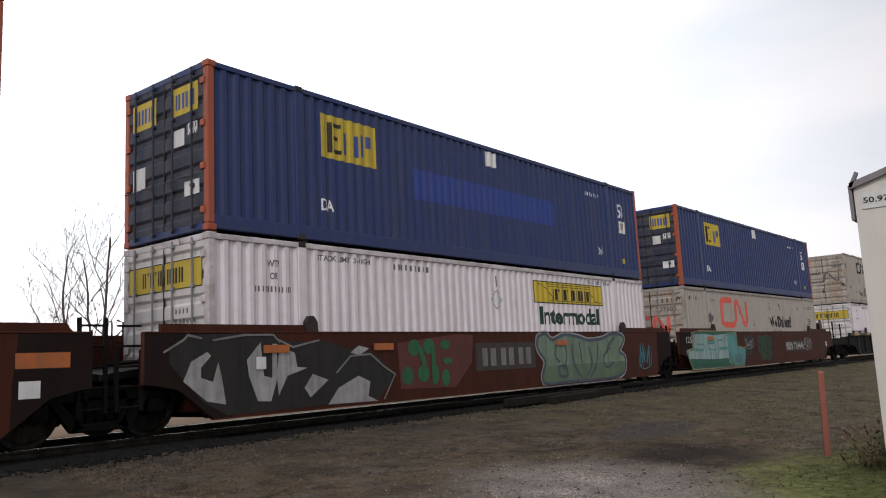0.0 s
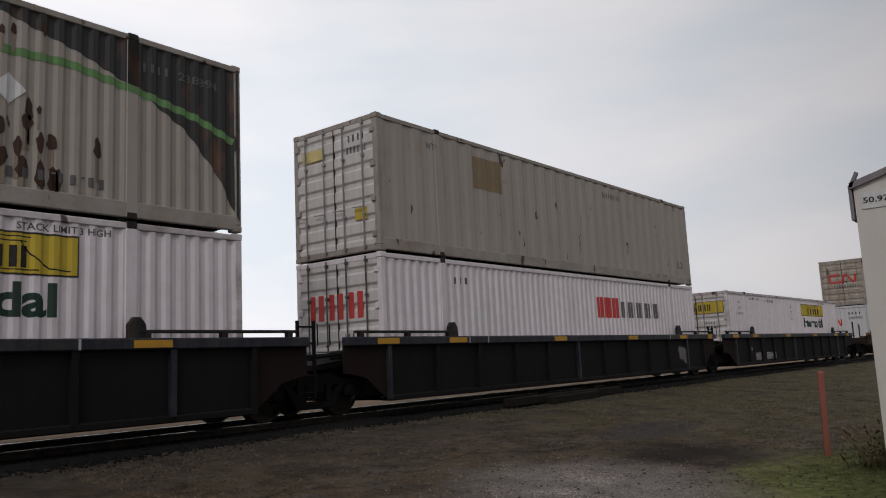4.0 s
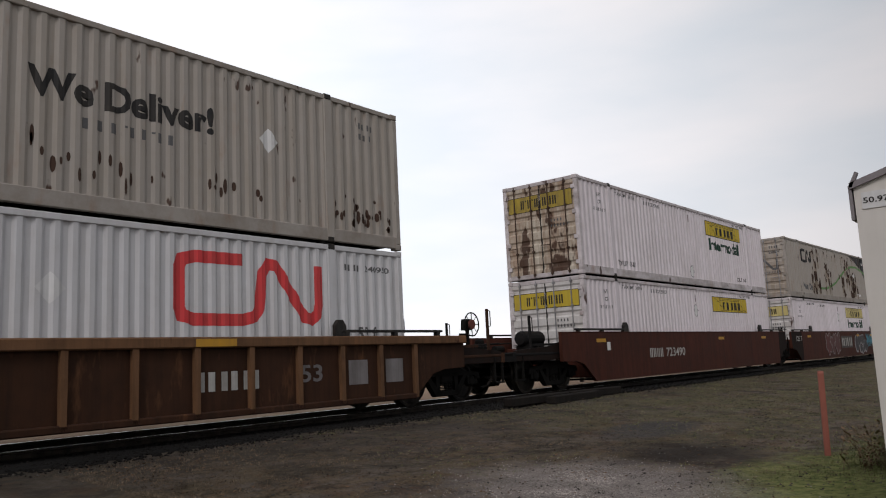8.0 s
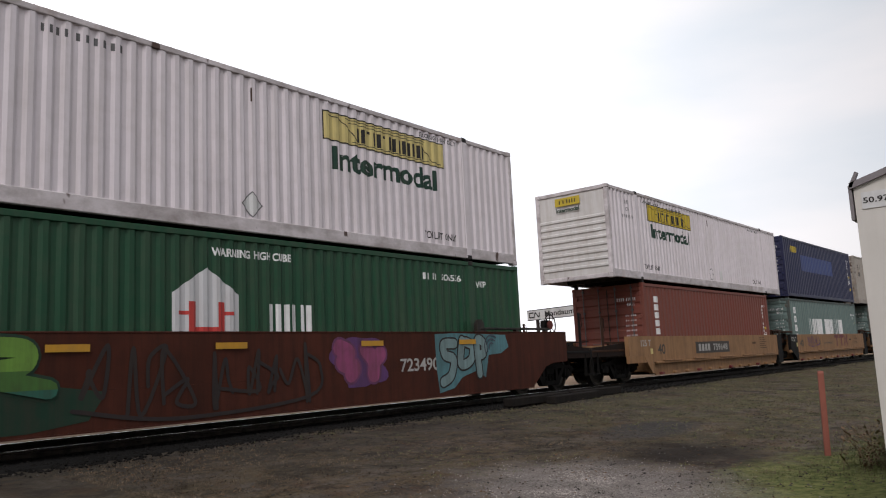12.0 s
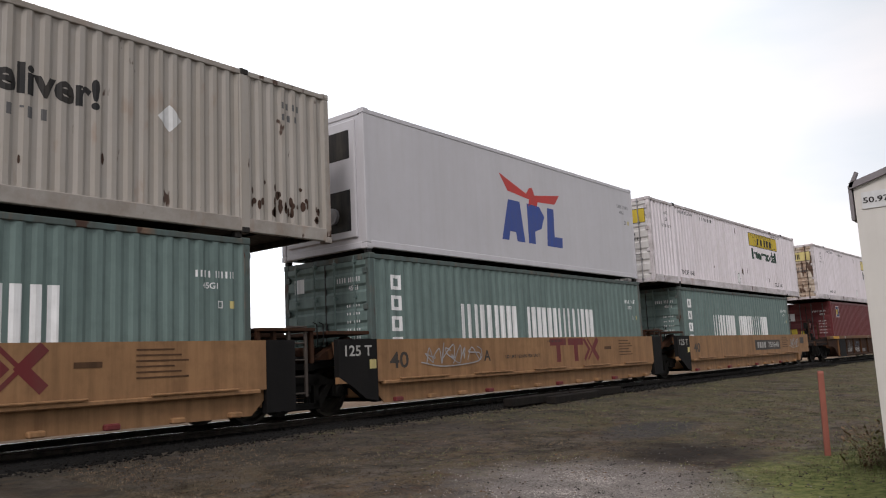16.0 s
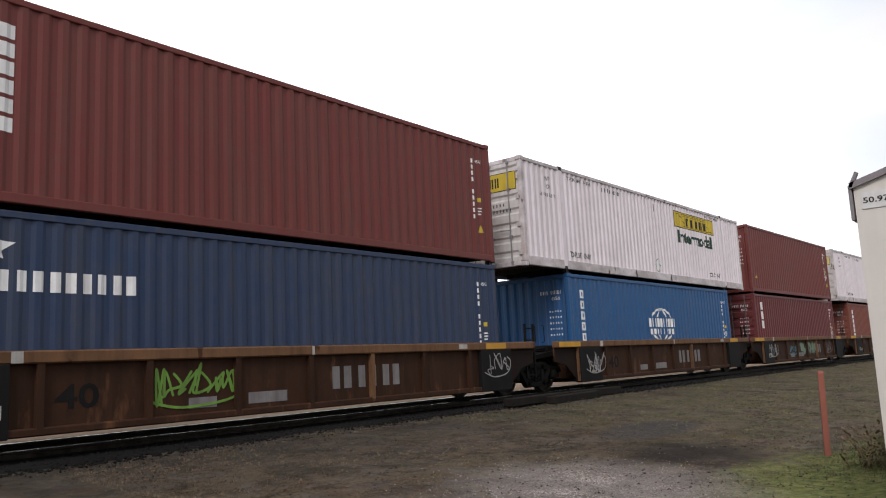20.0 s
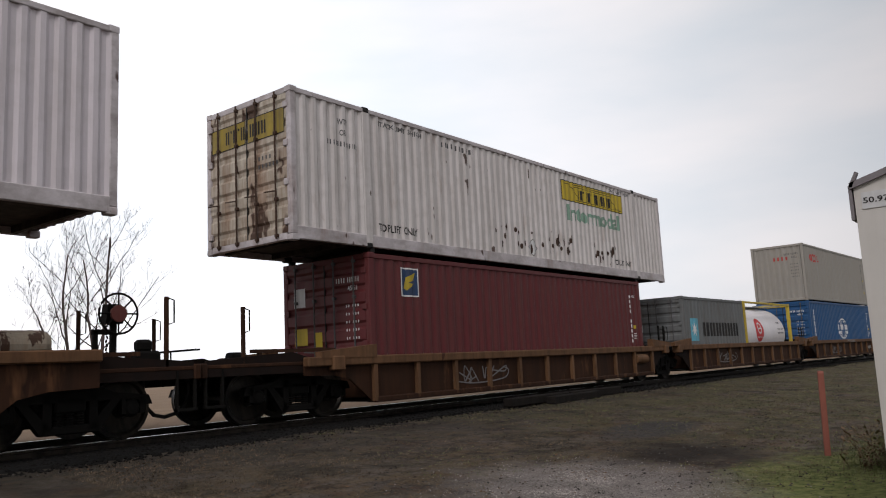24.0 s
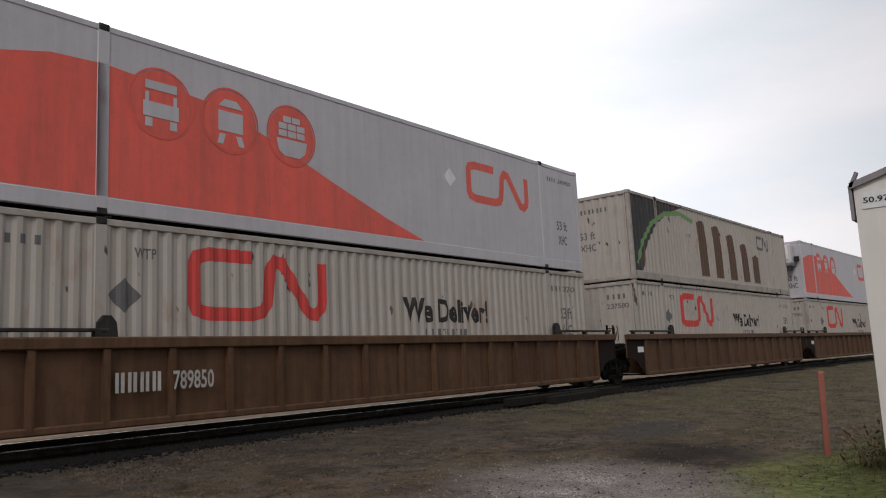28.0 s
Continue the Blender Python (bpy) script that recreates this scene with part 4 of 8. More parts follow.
def apl(H):
    L = 12.19
    bird = fill([(4.75, 0.60), (5.95, 0.98), (6.10, 0.82), (6.25, 0.78), (6.36, 0.98), (7.62, 0.82), (7.35, 1.10), (6.5, 1.14), (6.42, 1.30), (6.22, 1.24), (6.02, 1.32), (6.08, 1.12), (5.1, 1.02)])
    letters = fill([(4.75, 2.28), (5.10, 1.24), (5.62, 1.24), (5.78, 2.28), (5.42, 2.28), (5.38, 2.05), (5.12, 2.05), (5.05, 2.28)]) + fill([(5.95, 2.28), (5.95, 1.24), (6.55, 1.26), (6.78, 1.5), (6.6, 1.85), (6.28, 1.95), (6.28, 2.28)]) + fill([(6.85, 2.28), (6.95, 1.24), (7.28, 1.24), (7.25, 2.0), (7.66, 2.0), (7.64, 2.28)])
    m = [("logo_bird", bird, RED_INK), ("sign_bar", letters, LOGO_BLUE)]
    c = iso(H, P_APL, "smooth white refrigerated 40 foot container with red and blue sign", m, end="flat", folds="flat", ink_=GREY_INK, flat=True)
    h = L / 2
    part("cooling_unit", "apl", lambda s: s.box(-h - 0.02, -h + 0.10, -1.05, 1.05, 0.25, H - 0.2, 0.02), P_APL, c)
    part("unit_opening", "apl", lambda s: s.box(-h - 0.025, -h - 0.015, -0.9, 0.9, 0.4, 1.25, 0.003).box(-h - 0.025, -h - 0.015, -0.9, 0.9, 1.9, 2.5, 0.003), DARK, c, "dark opening of the cooling machine")
    part("compressor", "apl", lambda s: s.lathe_x([(0.0, -h - 0.12), (0.17, -h - 0.10), (0.17, -h + 0.02)], -0.4, 0.75).lathe_x([(0.0, -h - 0.06), (0.28, -h - 0.05), (0.28, -h + 0.02)], 0.35, 2.2), STEEL, c)
    return c


def triton(H, paint=None):
    m = [("sign_bar", [q for k in range(6) for q in rect(0.80, 0.42 + k * 0.26, 1.12, 0.62 + k * 0.26)], WHITE_INK)]
    return iso(H, paint or P_MAROON, "red brown corrugated 40 foot container with upright white sign", m)


def cronos(H):
    m = [("sign_bar", bars("CRONOS", 0.36, 0.80, 2.92, 1.08, 0.28), WHITE_INK),
         ("logo_beast", fill([(0.40, 0.52), (0.62, 0.40), (0.72, 0.30), (0.95, 0.24), (1.02, 0.42), (1.22, 0.44), (1.05, 0.56), (1.08, 0.66), (0.85, 0.60), (0.70, 0.66), (0.48, 0.64)]), WHITE_INK)]
    return iso(H, P_CRONOS, "slate blue corrugated 40 foot container with white sign", m, [("sign_bar", bars("CRONOS", -0.6, 0.25, 0.6, 0.40), WHITE_INK)], end="corrugated")


def red_box(H, kind):
    if kind == "tex":
        return iso(H, P_MAROON_2, "maroon corrugated 40 foot container with white upright letters", [("sign_bar", [q for k in range(3) for q in rect(0.72, 0.35 + k * 0.40, 0.98, 0.68 + k * 0.40)], WHITE_INK)], [("sign_bar", bars("TEX", -0.85, 0.85, -0.15, 1.15), WHITE_INK)])
    if kind == "leaf":
        m = [("sign", rect(0.95, 0.25, 1.5, 0.85), ink("dark_blue_sign", (0.02, 0.05, 0.12))), ("sign_border", frame_rect(0.95, 0.25, 1.5, 0.85, 0.03), WHITE_INK, 0.006), ("logo_leaf", fill([(1.05, 0.68), (1.12, 0.45), (1.42, 0.34), (1.36, 0.5), (1.18, 0.56), (1.36, 0.58), (1.15, 0.72)]), YELLOW, 0.006)]
        return iso(H, P_MAROON_2, "maroon 40 foot container with small blue and yellow sign", m, [("sign", rect(-0.95, 0.55, -0.6, 0.95), PLACARD), ("warning_sticker", rect(-0.95, 1.4, -0.55, 1.75) + rect(-0.35, 1.5, -0.1, 1.8), YELLOW)])
    return iso(H, P_MAROON, "brick red corrugated 40 foot container", [("warning_sticker", [[(0.55, 2.3), (0.75, 2.3), (0.65, 2.15)]], YELLOW)], end="corrugated")


def navy(H):
    return iso(H, P_NAVY, "dark navy corrugated 40 foot container with a painted-over band", [("clean_patch", rect(2.6, 0.75, 8.2, 1.55), NAVY_PATCH), ("sign_bar", bars("CMA", 1.0, 0.4, 2.2, 0.7), YELLOW)])


def maersk(H):
    star = []
    for k in range(7):
        a, b, c = (2 * math.pi * k / 7 - 1.57), (2 * math.pi * (k + 0.5) / 7 - 1.57), (2 * math.pi * (k - 0.5) / 7 - 1.57)
        star += [[(0.95, 1.18), (0.95 + 0.10 * math.cos(c), 1.18 + 0.10 * math.sin(c)), (0.95 + 0.30 * math.cos(a), 1.18 + 0.30 * math.sin(a)), (0.95 + 0.10 * math.cos(b), 1.18 + 0.10 * math.sin(b))]]
    m = [("sign", rect(0.62, 0.78, 1.28, 1.58), SKY_BLUE), ("logo_star", star, WHITE_INK, 0.006), ("sign_bar", bars("MAERSK", 1.72, 0.92, 5.28, 1.42, 0.30), BLACK)]
    return container(6.06, H, P_MSK, folds="shallow", end="doors", label="weathered grey 20 foot container with light blue star sign", marks=m, end_marks=[("placard", rect(-0.5, 0.95, -0.25, 1.2), PLACARD)])


def oocl(H):
    m = [("logo_ring", [q for x in (1.32, 1.70, 2.08) for q in stroke([(x + 0.15 * math.cos(a * 0.5236), 0.68 + 0.17 * math.sin(a * 0.5236)) for a in range(13)], 0.09)] + rect(2.32, 0.52, 2.42, 0.84) + rect(2.42, 0.76, 2.60, 0.84), RED_INK)]
    c = iso(H, P_OOCL, "dull pale grey 40 foot container with a red sign", m, [("sign_bar", bars("OOCL", -0.20, 0.62, 0.55, 0.80), RED_INK)], end="corrugated", ink_=GREY_INK)
    return c


def tank(H):
    """A tank in a yellow open frame."""
    L, w = 6.06, W / 2
    c = thing("tank_container", "white tank in a yellow 20 foot open frame", "tank container", "containers of the train")
    h = L / 2
    yel = surface("yellow_frame_paint", (0.55, 0.40, 0.05), 0.5, dirt=0.4)
    prof = [(0.0, -h + 0.12), (0.5, -h + 0.14), (0.9, -h + 0.24), (1.10, -h + 0.42), (1.14, -h + 0.6), (1.14, h - 0.6), (1.10, h - 0.42), (0.9, h - 0.24), (0.5, h - 0.14), (0.0, h - 0.12)]
    shell = part("tank_shell", "t", lambda s: s.lathe_x(prof, 0, 1.28, 40), surface("white_tank_paint", (0.76, 0.73, 0.75), 0.4, dirt=0.12, dirt_colour=(0.4, 0.36, 0.34)), c, "white tank shell", True)
    for e in (-1, 1):
        x0, x1 = (-h, -h + 0.14) if e < 0 else (h - 0.14, h)
        for y0, y1 in ((-w, -w + 0.14), (w - 0.14, w)):
            part("corner_post", ("t", e, y0), lambda s: s.box(x0, x1, y0, y1, 0.0, H, 0.015), yel, c)
        part("end_beam", ("t", e), lambda s: s.box(x0, x1, -w + 0.14, w - 0.14, H - 0.12, H, 0.015).box(x0, x1, -w + 0.14, w - 0.14, 0.02, 0.16, 0.015), yel, c)
        for sy in (-1, 1):
            part("brace", ("t", e, sy), lambda s: s.tube([(e * (h - 0.07), sy * (w - 0.1), 0.2), (e * (h - 0.07), sy * 0.5, 0.75)], 0.05), yel, c)
    for sy in (-1, 1):
        y0, y1 = (-w, -w + 0.08) if sy < 0 else (w - 0.08, w)
        part("top_rail", ("t", sy), lambda s: s.box(-h + 0.14, h - 0.14, y0, y1, H - 0.09, H - 0.01, 0.012), yel, c)
        part("bottom_rail", ("t", sy), lambda s: s.box(-h + 0.14, h - 0.14, y0, y1, 0.04, 0.18, 0.012), yel, c)
    part("walkway", "t", lambda s: s.box(-2.4, 2.4, -0.48, 0.05, H - 0.15, H - 0.11, 0.01).box(0.4, 0.55, -1.2, -0.48, H - 0.12, H - 0.08, 0.01).box(1.9, 2.05, -1.2, -0.48, H - 0.12, H - 0.08, 0.01), STEEL, c)
    part("hatch", "t", lambda s: s.tube([(0.4, 0.2, H - 0.20), (0.4, 0.2, H - 0.05)], 0.25, 14), STEEL, c)

    def on_shell(polys, lift):
        sh = Shape()
        ks = [1.28 + 1.14 * math.sin(a * math.pi / 24) for a in range(-12, 13)]
        turned = [[(z, x) for x, z in q] for q in polys]
        lay(sh, turned, ks, lambda z: -math.sqrt(max(0.01, 1.14 ** 2 - (z - 1.28) ** 2)), lift, lambda z, d, x: (x, d, z))
        return sh
    for name, polys, mat, lift in (("logo_disc", disc(-h + 2.12, H - 1.18, 0.50, 0.50, 24), RED_AREA, 0.006), ("logo_swirl", stroke([(-h + 2.12 + 0.22 * math.cos(k * 0.5), H - 1.10 - 0.22 * math.sin(k * 0.5)) for k in range(12)] + [(-h + 2.34, H - 1.10), (-h + 1.96, H - 1.12)], 0.06), WHITE_INK, 0.012),
                                   ("lettering", text("PORTABLE TANK T11", -h + 4.5, H - 1.16, -h + 5.3, H - 1.09) + text("IMPACT APPROVED", -h + 4.5, H - 1.34, -h + 5.25, H - 1.27) + text("144203", -h + 4.6, H - 0.90, -h + 5.0, H - 0.81), GREY_INK, 0.008),
                                   ("lettering", bars("EUROTAINER", -h + 1.85, H - 1.52, -h + 2.4, H - 1.45), WHITE_INK, 0.012)):
        ob = new(name, on_shell(polys, lift).mesh(name, mat))
        ob.parent = shell
    return c

# ---- well cars ----
TRUCK = surface("truck_steel", (0.0055, 0.005, 0.0045), 0.75, dirt=0.3, dirt_colour=(0.012, 0.010, 0.008), spec=0.1)
WHEEL = surface("wheel_steel", (0.007, 0.0065, 0.006), 0.40, 0.35, dirt=0.4)
OXIDE = surface("oxide_brown_car_paint", (0.060, 0.0150, 0.0075), 0.6, fade=0.25, dirt=0.55, dirt_colour=(0.020, 0.011, 0.008), spec=0.1)
OXIDE_DULL = surface("dull_oxide_car_paint", (0.062, 0.0165, 0.009), 0.65, fade=0.40, dirt=0.5, dirt_colour=(0.015, 0.010, 0.008), spec=0.1)
GRIME = surface("grimy_black_car_paint", (0.006, 0.0055, 0.0055), 0.7, fade=0.3, dirt=0.4, dirt_colour=(0.016, 0.014, 0.013), spec=0.1)
INDIGO = surface("dark_navy_chord_paint", (0.010, 0.013, 0.024), 0.5, dirt=0.3)
RUSTBROWN = surface("rust_brown_car_paint", (0.042, 0.0175, 0.0085), 0.7, fade=0.3, dirt=0.55, dirt_colour=(0.014, 0.010, 0.008), rust=0.10, spec=0.1)
TAN_CHORD = surface("worn_tan_chord_paint", (0.150, 0.078, 0.040), 0.6, fade=0.25, dirt=0.5, dirt_colour=(0.03, 0.018, 0.012), rust=0.14, spec=0.1)
TAN = surface("tan_car_paint", (0.285, 0.158, 0.078), 0.55, fade=0.2, dirt=0.45, dirt_colour=(0.085, 0.048, 0.027), spec=0.1)
OCHRE = surface("ochre_car_paint", (0.096, 0.051, 0.028), 0.6, fade=0.25, dirt=0.5, dirt_colour=(0.025, 0.016, 0.010), spec=0.1)
REFLECT = ink("yellow_reflector", (0.495, 0.255, 0.022))
ORANGE_REFLECT = ink("orange_reflector", (0.40, 0.115, 0.03), dirt=0.45)
CAR_WHITE = ink("car_lettering", (0.42, 0.41, 0.39), dirt=0.5)
CAR_BLACK = ink("car_black_lettering", (0.03, 0.025, 0.022))
MAROON_INK = ink("maroon_lettering", (0.13, 0.018, 0.020))
SPRAYS = {n: surface("spray_" + n, tuple(0.62 * q for q in c), 0.6, fade=0.35, dirt=0.45, dirt_colour=(0.04, 0.028, 0.02), bump=0.05) for n, c in dict(
    black=(0.018, 0.018, 0.02), grey=(0.30, 0.28, 0.28), white=(0.55, 0.54, 0.54), green=(0.02, 0.20, 0.085), sage=(0.24, 0.34, 0.24), teal=(0.14, 0.45, 0.42), mint=(0.45, 0.62, 0.60),
    cyan=(0.08, 0.36, 0.48), lime=(0.22, 0.45, 0.07), deep=(0.01, 0.055, 0.03), pink=(0.45, 0.10, 0.25), violet=(0.16, 0.06, 0.22), red=(0.35, 0.04, 0.04), steel=(0.10, 0.13, 0.18), moss=(0.17, 0.25, 0.16), jade=(0.03, 0.17, 0.12), plum=(0.20, 0.06, 0.16), slate=(0.065, 0.065, 0.075), soot=(0.03, 0.022, 0.022), ash=(0.16, 0.15, 0.15), aqua=(0.13, 0.32, 0.36), leaf=(0.09, 0.24, 0.05), straw=(0.40, 0.44, 0.22), blush=(0.16, 0.04, 0.035), ice=(0.30, 0.45, 0.46)).items()}
HUB_RED = surface("faded_red_hub", (0.13, 0.035, 0.03), 0.7)
CREAM = surface("rusty_cream_tank", (0.36, 0.31, 0.24), 0.65, dirt=0.5, dirt_colour=(0.12, 0.06, 0.03), rust=0.42, rust_scale=5.0)
# Grime of the car ends and the shade there, in one near-black colour.
SHADED_GRIME = surface("shaded_grimy_end_paint", (0.010, 0.0062, 0.005), 0.75, fade=0.4, dirt=0.5, dirt_colour=(0.022, 0.011, 0.008), spec=0.08)
LADDER = surface("worn_ladder_steel", (0.055, 0.044, 0.038), 0.7, fade=0.3, dirt=0.4)
WR = 0.46


def decal(parent, name, polys, mat, y):
    """Flat shapes in x and z on a car's side."""
    for group in ([polys] if name.startswith("graffiti") else clusters(polys, 0.01 if name in ("sign_bar", "sign_line") else 0.20)):
        sh = Shape()
        for i, q in enumerate(group):
            sh.add([(x, y - 1e-5 * i, z + 0.07) for x, z in q], [tuple(range(len(q)))])
        ob = new(name, sh.mesh(name, mat))
        ob.parent = parent


def blob(rng, cx, cz, a, b, n=22):
    """A swollen closed outline."""
    ph = [rng.uniform(0, 6.28) for _ in range(4)]
    am = [rng.uniform(0.05, 0.18) for _ in range(4)]
    out = []
    for k in range(n):
        t = 2 * math.pi * k / n
        r = 1 + sum(am[i] * math.sin((i + 2) * t + ph[i]) for i in range(4))
        sq = (abs(math.cos(t)) ** 3 + abs(math.sin(t)) ** 3) ** (-1 / 3)
        out.append((cx + a * r * sq * math.cos(t), cz + b * r * sq * math.sin(t)))
    return out


# bodies of sprayed shapes, in a unit square
SWASH = {"1": [[(0.05, 0.75), (0.45, 1.0), (0.85, 0.72), (0.5, 0.42), (0.72, 0.0)]],
         "2": [[(0.2, 0.0), (0.05, 0.5), (0.35, 0.95), (0.85, 0.9), (0.95, 0.5), (0.6, 0.35)]],
         "3": [[(0.1, 1.0), (0.65, 0.78), (0.2, 0.45), (0.9, 0.25), (0.7, 0.0)]],
         "4": [[(0.45, 0.0), (0.5, 0.5), (0.05, 0.95)], [(0.5, 0.5), (0.95, 0.75)]],
         "5": [[(0.3, 0.05), (0.45, 0.5), (0.35, 0.95)], [(0.8, 0.2), (0.62, 0.55), (0.85, 0.9)]],
         "6": [[(0.0, 0.35), (0.5, 0.6), (1.0, 0.2)], [(0.1, 0.95), (0.5, 0.72), (0.95, 1.0)], [(0.5, 0.6), (0.42, 0.0)]],
         "7": [[(0.9, 0.0), (0.35, 0.2), (0.7, 0.5), (0.15, 0.7), (0.4, 1.0)]]}


def smooth(pts, n=5):
    """Points along a soft curve through the given ones."""
    out = []
    P = [pts[0]] + list(pts) + [pts[-1]]
    for i in range(1, len(P) - 2):
        p0, p1, p2, p3 = (Vector(q) for q in P[i - 1:i + 3])
        for k in range(n):
            t = k / n
            out.append(tuple(0.5 * ((2 * p1) + (p2 - p0) * t + (2 * p0 - 5 * p1 + 4 * p2 - p3) * t * t + (3 * p1 - p0 - 3 * p2 + p3) * t ** 3)))
    return out + [tuple(pts[-1])]


def graffiti(parent, x0, x1, z0, z1, y, seed, shapes, inside, edge=None, halo=None, cloud=None, thick=0.30, rim=0.045, overlap=0.10):
    """A sprayed piece without words: fat bent shapes in a row, each with its outline, over a cloud of another colour."""
    rng = random.Random(seed)
    n = len(shapes)
    w, h = (x1 - x0) / n, z1 - z0
    th = min(thick * h, 0.46 * w)
    if cloud:
        decal(parent, "graffiti_cloud", fill([(min(max(x, x0 - 0.3), x1 + 0.3), min(max(z, z0), z1)) for x, z in blob(rng, (x0 + x1) / 2, (z0 + z1) / 2, (x1 - x0) * 0.47, h * 0.46, 44)]), SPRAYS[cloud], y - 0.001)
    bodies = []
    for k, ch in enumerate(shapes):
        a, b = x0 + k * w - overlap * w / 2 + th / 2, x0 + (k + 1) * w + overlap * w / 2 - th / 2
        zb, zt = z0 + th / 2 + rim + rng.uniform(0, 0.06) * h, z1 - th / 2 - rim - rng.uniform(0, 0.06) * h
        lean = rng.uniform(-0.05, 0.12) * w
        flip = rng.random() < 0.5
        bodies.append([smooth([(a + (b - a) * (1 - p if flip else p) + lean * q + rng.uniform(-0.03, 0.03) * w, zb + (zt - zb) * q) for p, q in line]) for line in SWASH[ch]])

    def band(lines, width):
        out = []
        for line in lines:
            for q, r in zip(line, line[1:]):
                out += stroke([q, r], width)
            for q in line:
                out += disc(q[0], q[1], width / 2, n=14)
        return out
    for k, lines in enumerate(bodies):
        if halo:
            decal(parent, "graffiti_halo", band(lines, th + rim * 4), SPRAYS[halo], y - 0.002)
    for k, lines in enumerate(bodies):
        lift = y - 0.004 - 0.0025 * k
        if edge:
            decal(parent, "graffiti_outline", band(lines, th + rim * 2), SPRAYS[edge], lift)
        polys = band(lines, th)
        decal(parent, "graffiti_letter", polys, SPRAYS[inside], lift - 0.0012)


def scrawl(parent, x0, x1, z0, z1, y, seed, colour, n=6, w=0.025):
    """A tag of thin hurried loops, with a flourish under it."""
    rng = random.Random(seed)
    cell, h = (x1 - x0) / n, z1 - z0
    lines = []
    for k in range(n):
        cx, low = x0 + (k + 0.5) * cell, z0 + h * rng.uniform(0.05, 0.35)
        lines.append([(cx + cell * rng.uniform(-0.75, 0.75), low + (z0 + h * rng.uniform(0.75, 1.0) - low) * (i % 2 if i < 3 else rng.random())) for i in range(6)])
    lines.append([(x0 - cell * 0.4, z0 + h * 0.2), (x0 + (x1 - x0) * 0.35, z0), (x1, z0 + h * 0.15), (x1 + cell * 0.5, z0 + h * 0.6), (x1, z0 + h * 0.8)])
    for k, line in enumerate(lines):
        pts = smooth(line, 6)
        decal(parent, "graffiti_tag", [q for a, c in zip(pts, pts[1:]) for q in stroke([a, c], w)] + [q for a in pts for q in disc(a[0], a[1], w / 2, n=6)], SPRAYS[colour], y - 0.003 - 0.0012 * k)


def tint(parent, name, polys, colour, lift):
    """One sprayed layer on the near side of a car."""
    decal(parent, "graffiti_" + name, polys, SPRAYS[colour], -1.524 - lift)


def line_of(pts, w, soft=True):
    """A sprayed line with round ends."""
    pts = smooth(pts) if soft and len(pts) > 2 else pts
    return [q for a, b in zip(pts, pts[1:]) for q in stroke([a, b], w)] + [q for a in pts for q in disc(a[0], a[1], w / 2, n=10)]


def below(polys, z):
    cut = [[(a, b) for b, a in clip_strip([(b, a) for a, b in q], -9, z)] for q in polys]
    return [q for q in cut if len(q) > 2]


def black_and_white_piece(car):
    """Jagged pale fields on a black ground."""
    tint(car, "cloud", fill([(-8.9, 1.2), (-8.54, 1.43), (-7.6, 1.44), (-7.03, 1.44), (-6.86, 1.33), (-6.25, 1.29), (-5.78, 1.32), (-5.2, 1.14), (-4.88, 1.24), (-4.36, 0.93), (-4.01, 0.62), (-4.5, 0.19), (-7.9, 0.17), (-8.34, 0.41), (-8.91, 1.0)]), "black", 0.002)
    for k, field in enumerate(([(-8.68, 0.73), (-8.54, 1.02), (-8.26, 1.16), (-8.19, 1.1), (-8.37, 0.92), (-8.37, 0.77), (-8.16, 0.7), (-8.06, 1.0), (-7.99, 0.73), (-7.92, 0.34), (-8.27, 0.41)],
                               [(-7.52, 1.02), (-7.24, 1.3), (-7.18, 0.75), (-7.01, 0.71), (-7.0, 1.27), (-6.9, 1.27), (-6.91, 0.68), (-7.04, 0.33), (-7.31, 0.35), (-7.48, 0.76)],
                               [(-6.85, 1.23), (-6.52, 1.11), (-6.47, 0.87), (-6.24, 0.85), (-6.69, 0.73), (-6.88, 0.41), (-6.92, 0.74)],
                               [(-6.32, 0.51), (-6.13, 0.74), (-5.76, 0.62), (-6.19, 0.34)],
                               [(-5.78, 0.19), (-5.52, 0.47), (-5.01, 0.66), (-4.7, 0.54), (-4.77, 0.28), (-4.51, 0.17)],
                               [(-5.2, 1.09), (-4.99, 1.21), (-4.7, 1.16), (-4.97, 1.04)])):
        tint(car, "letter", fill(field), "white", 0.005 + 0.001 * k)
    for k, line in enumerate(([(-9.0, 1.17), (-8.67, 1.35), (-8.6, 1.42), (-8.37, 1.37)], [(-6.86, 1.33), (-6.56, 1.21), (-6.2, 1.28), (-5.97, 1.32)],
                              [(-5.56, 0.74), (-5.2, 1.03), (-4.68, 1.05), (-4.31, 0.8), (-4.01, 0.65), (-4.34, 0.2)], [(-8.15, 1.34), (-7.55, 1.42), (-6.98, 1.42), (-6.85, 1.3)])):
        tint(car, "outline", line_of(line, 0.035, False), "grey", 0.012 + 0.001 * k)


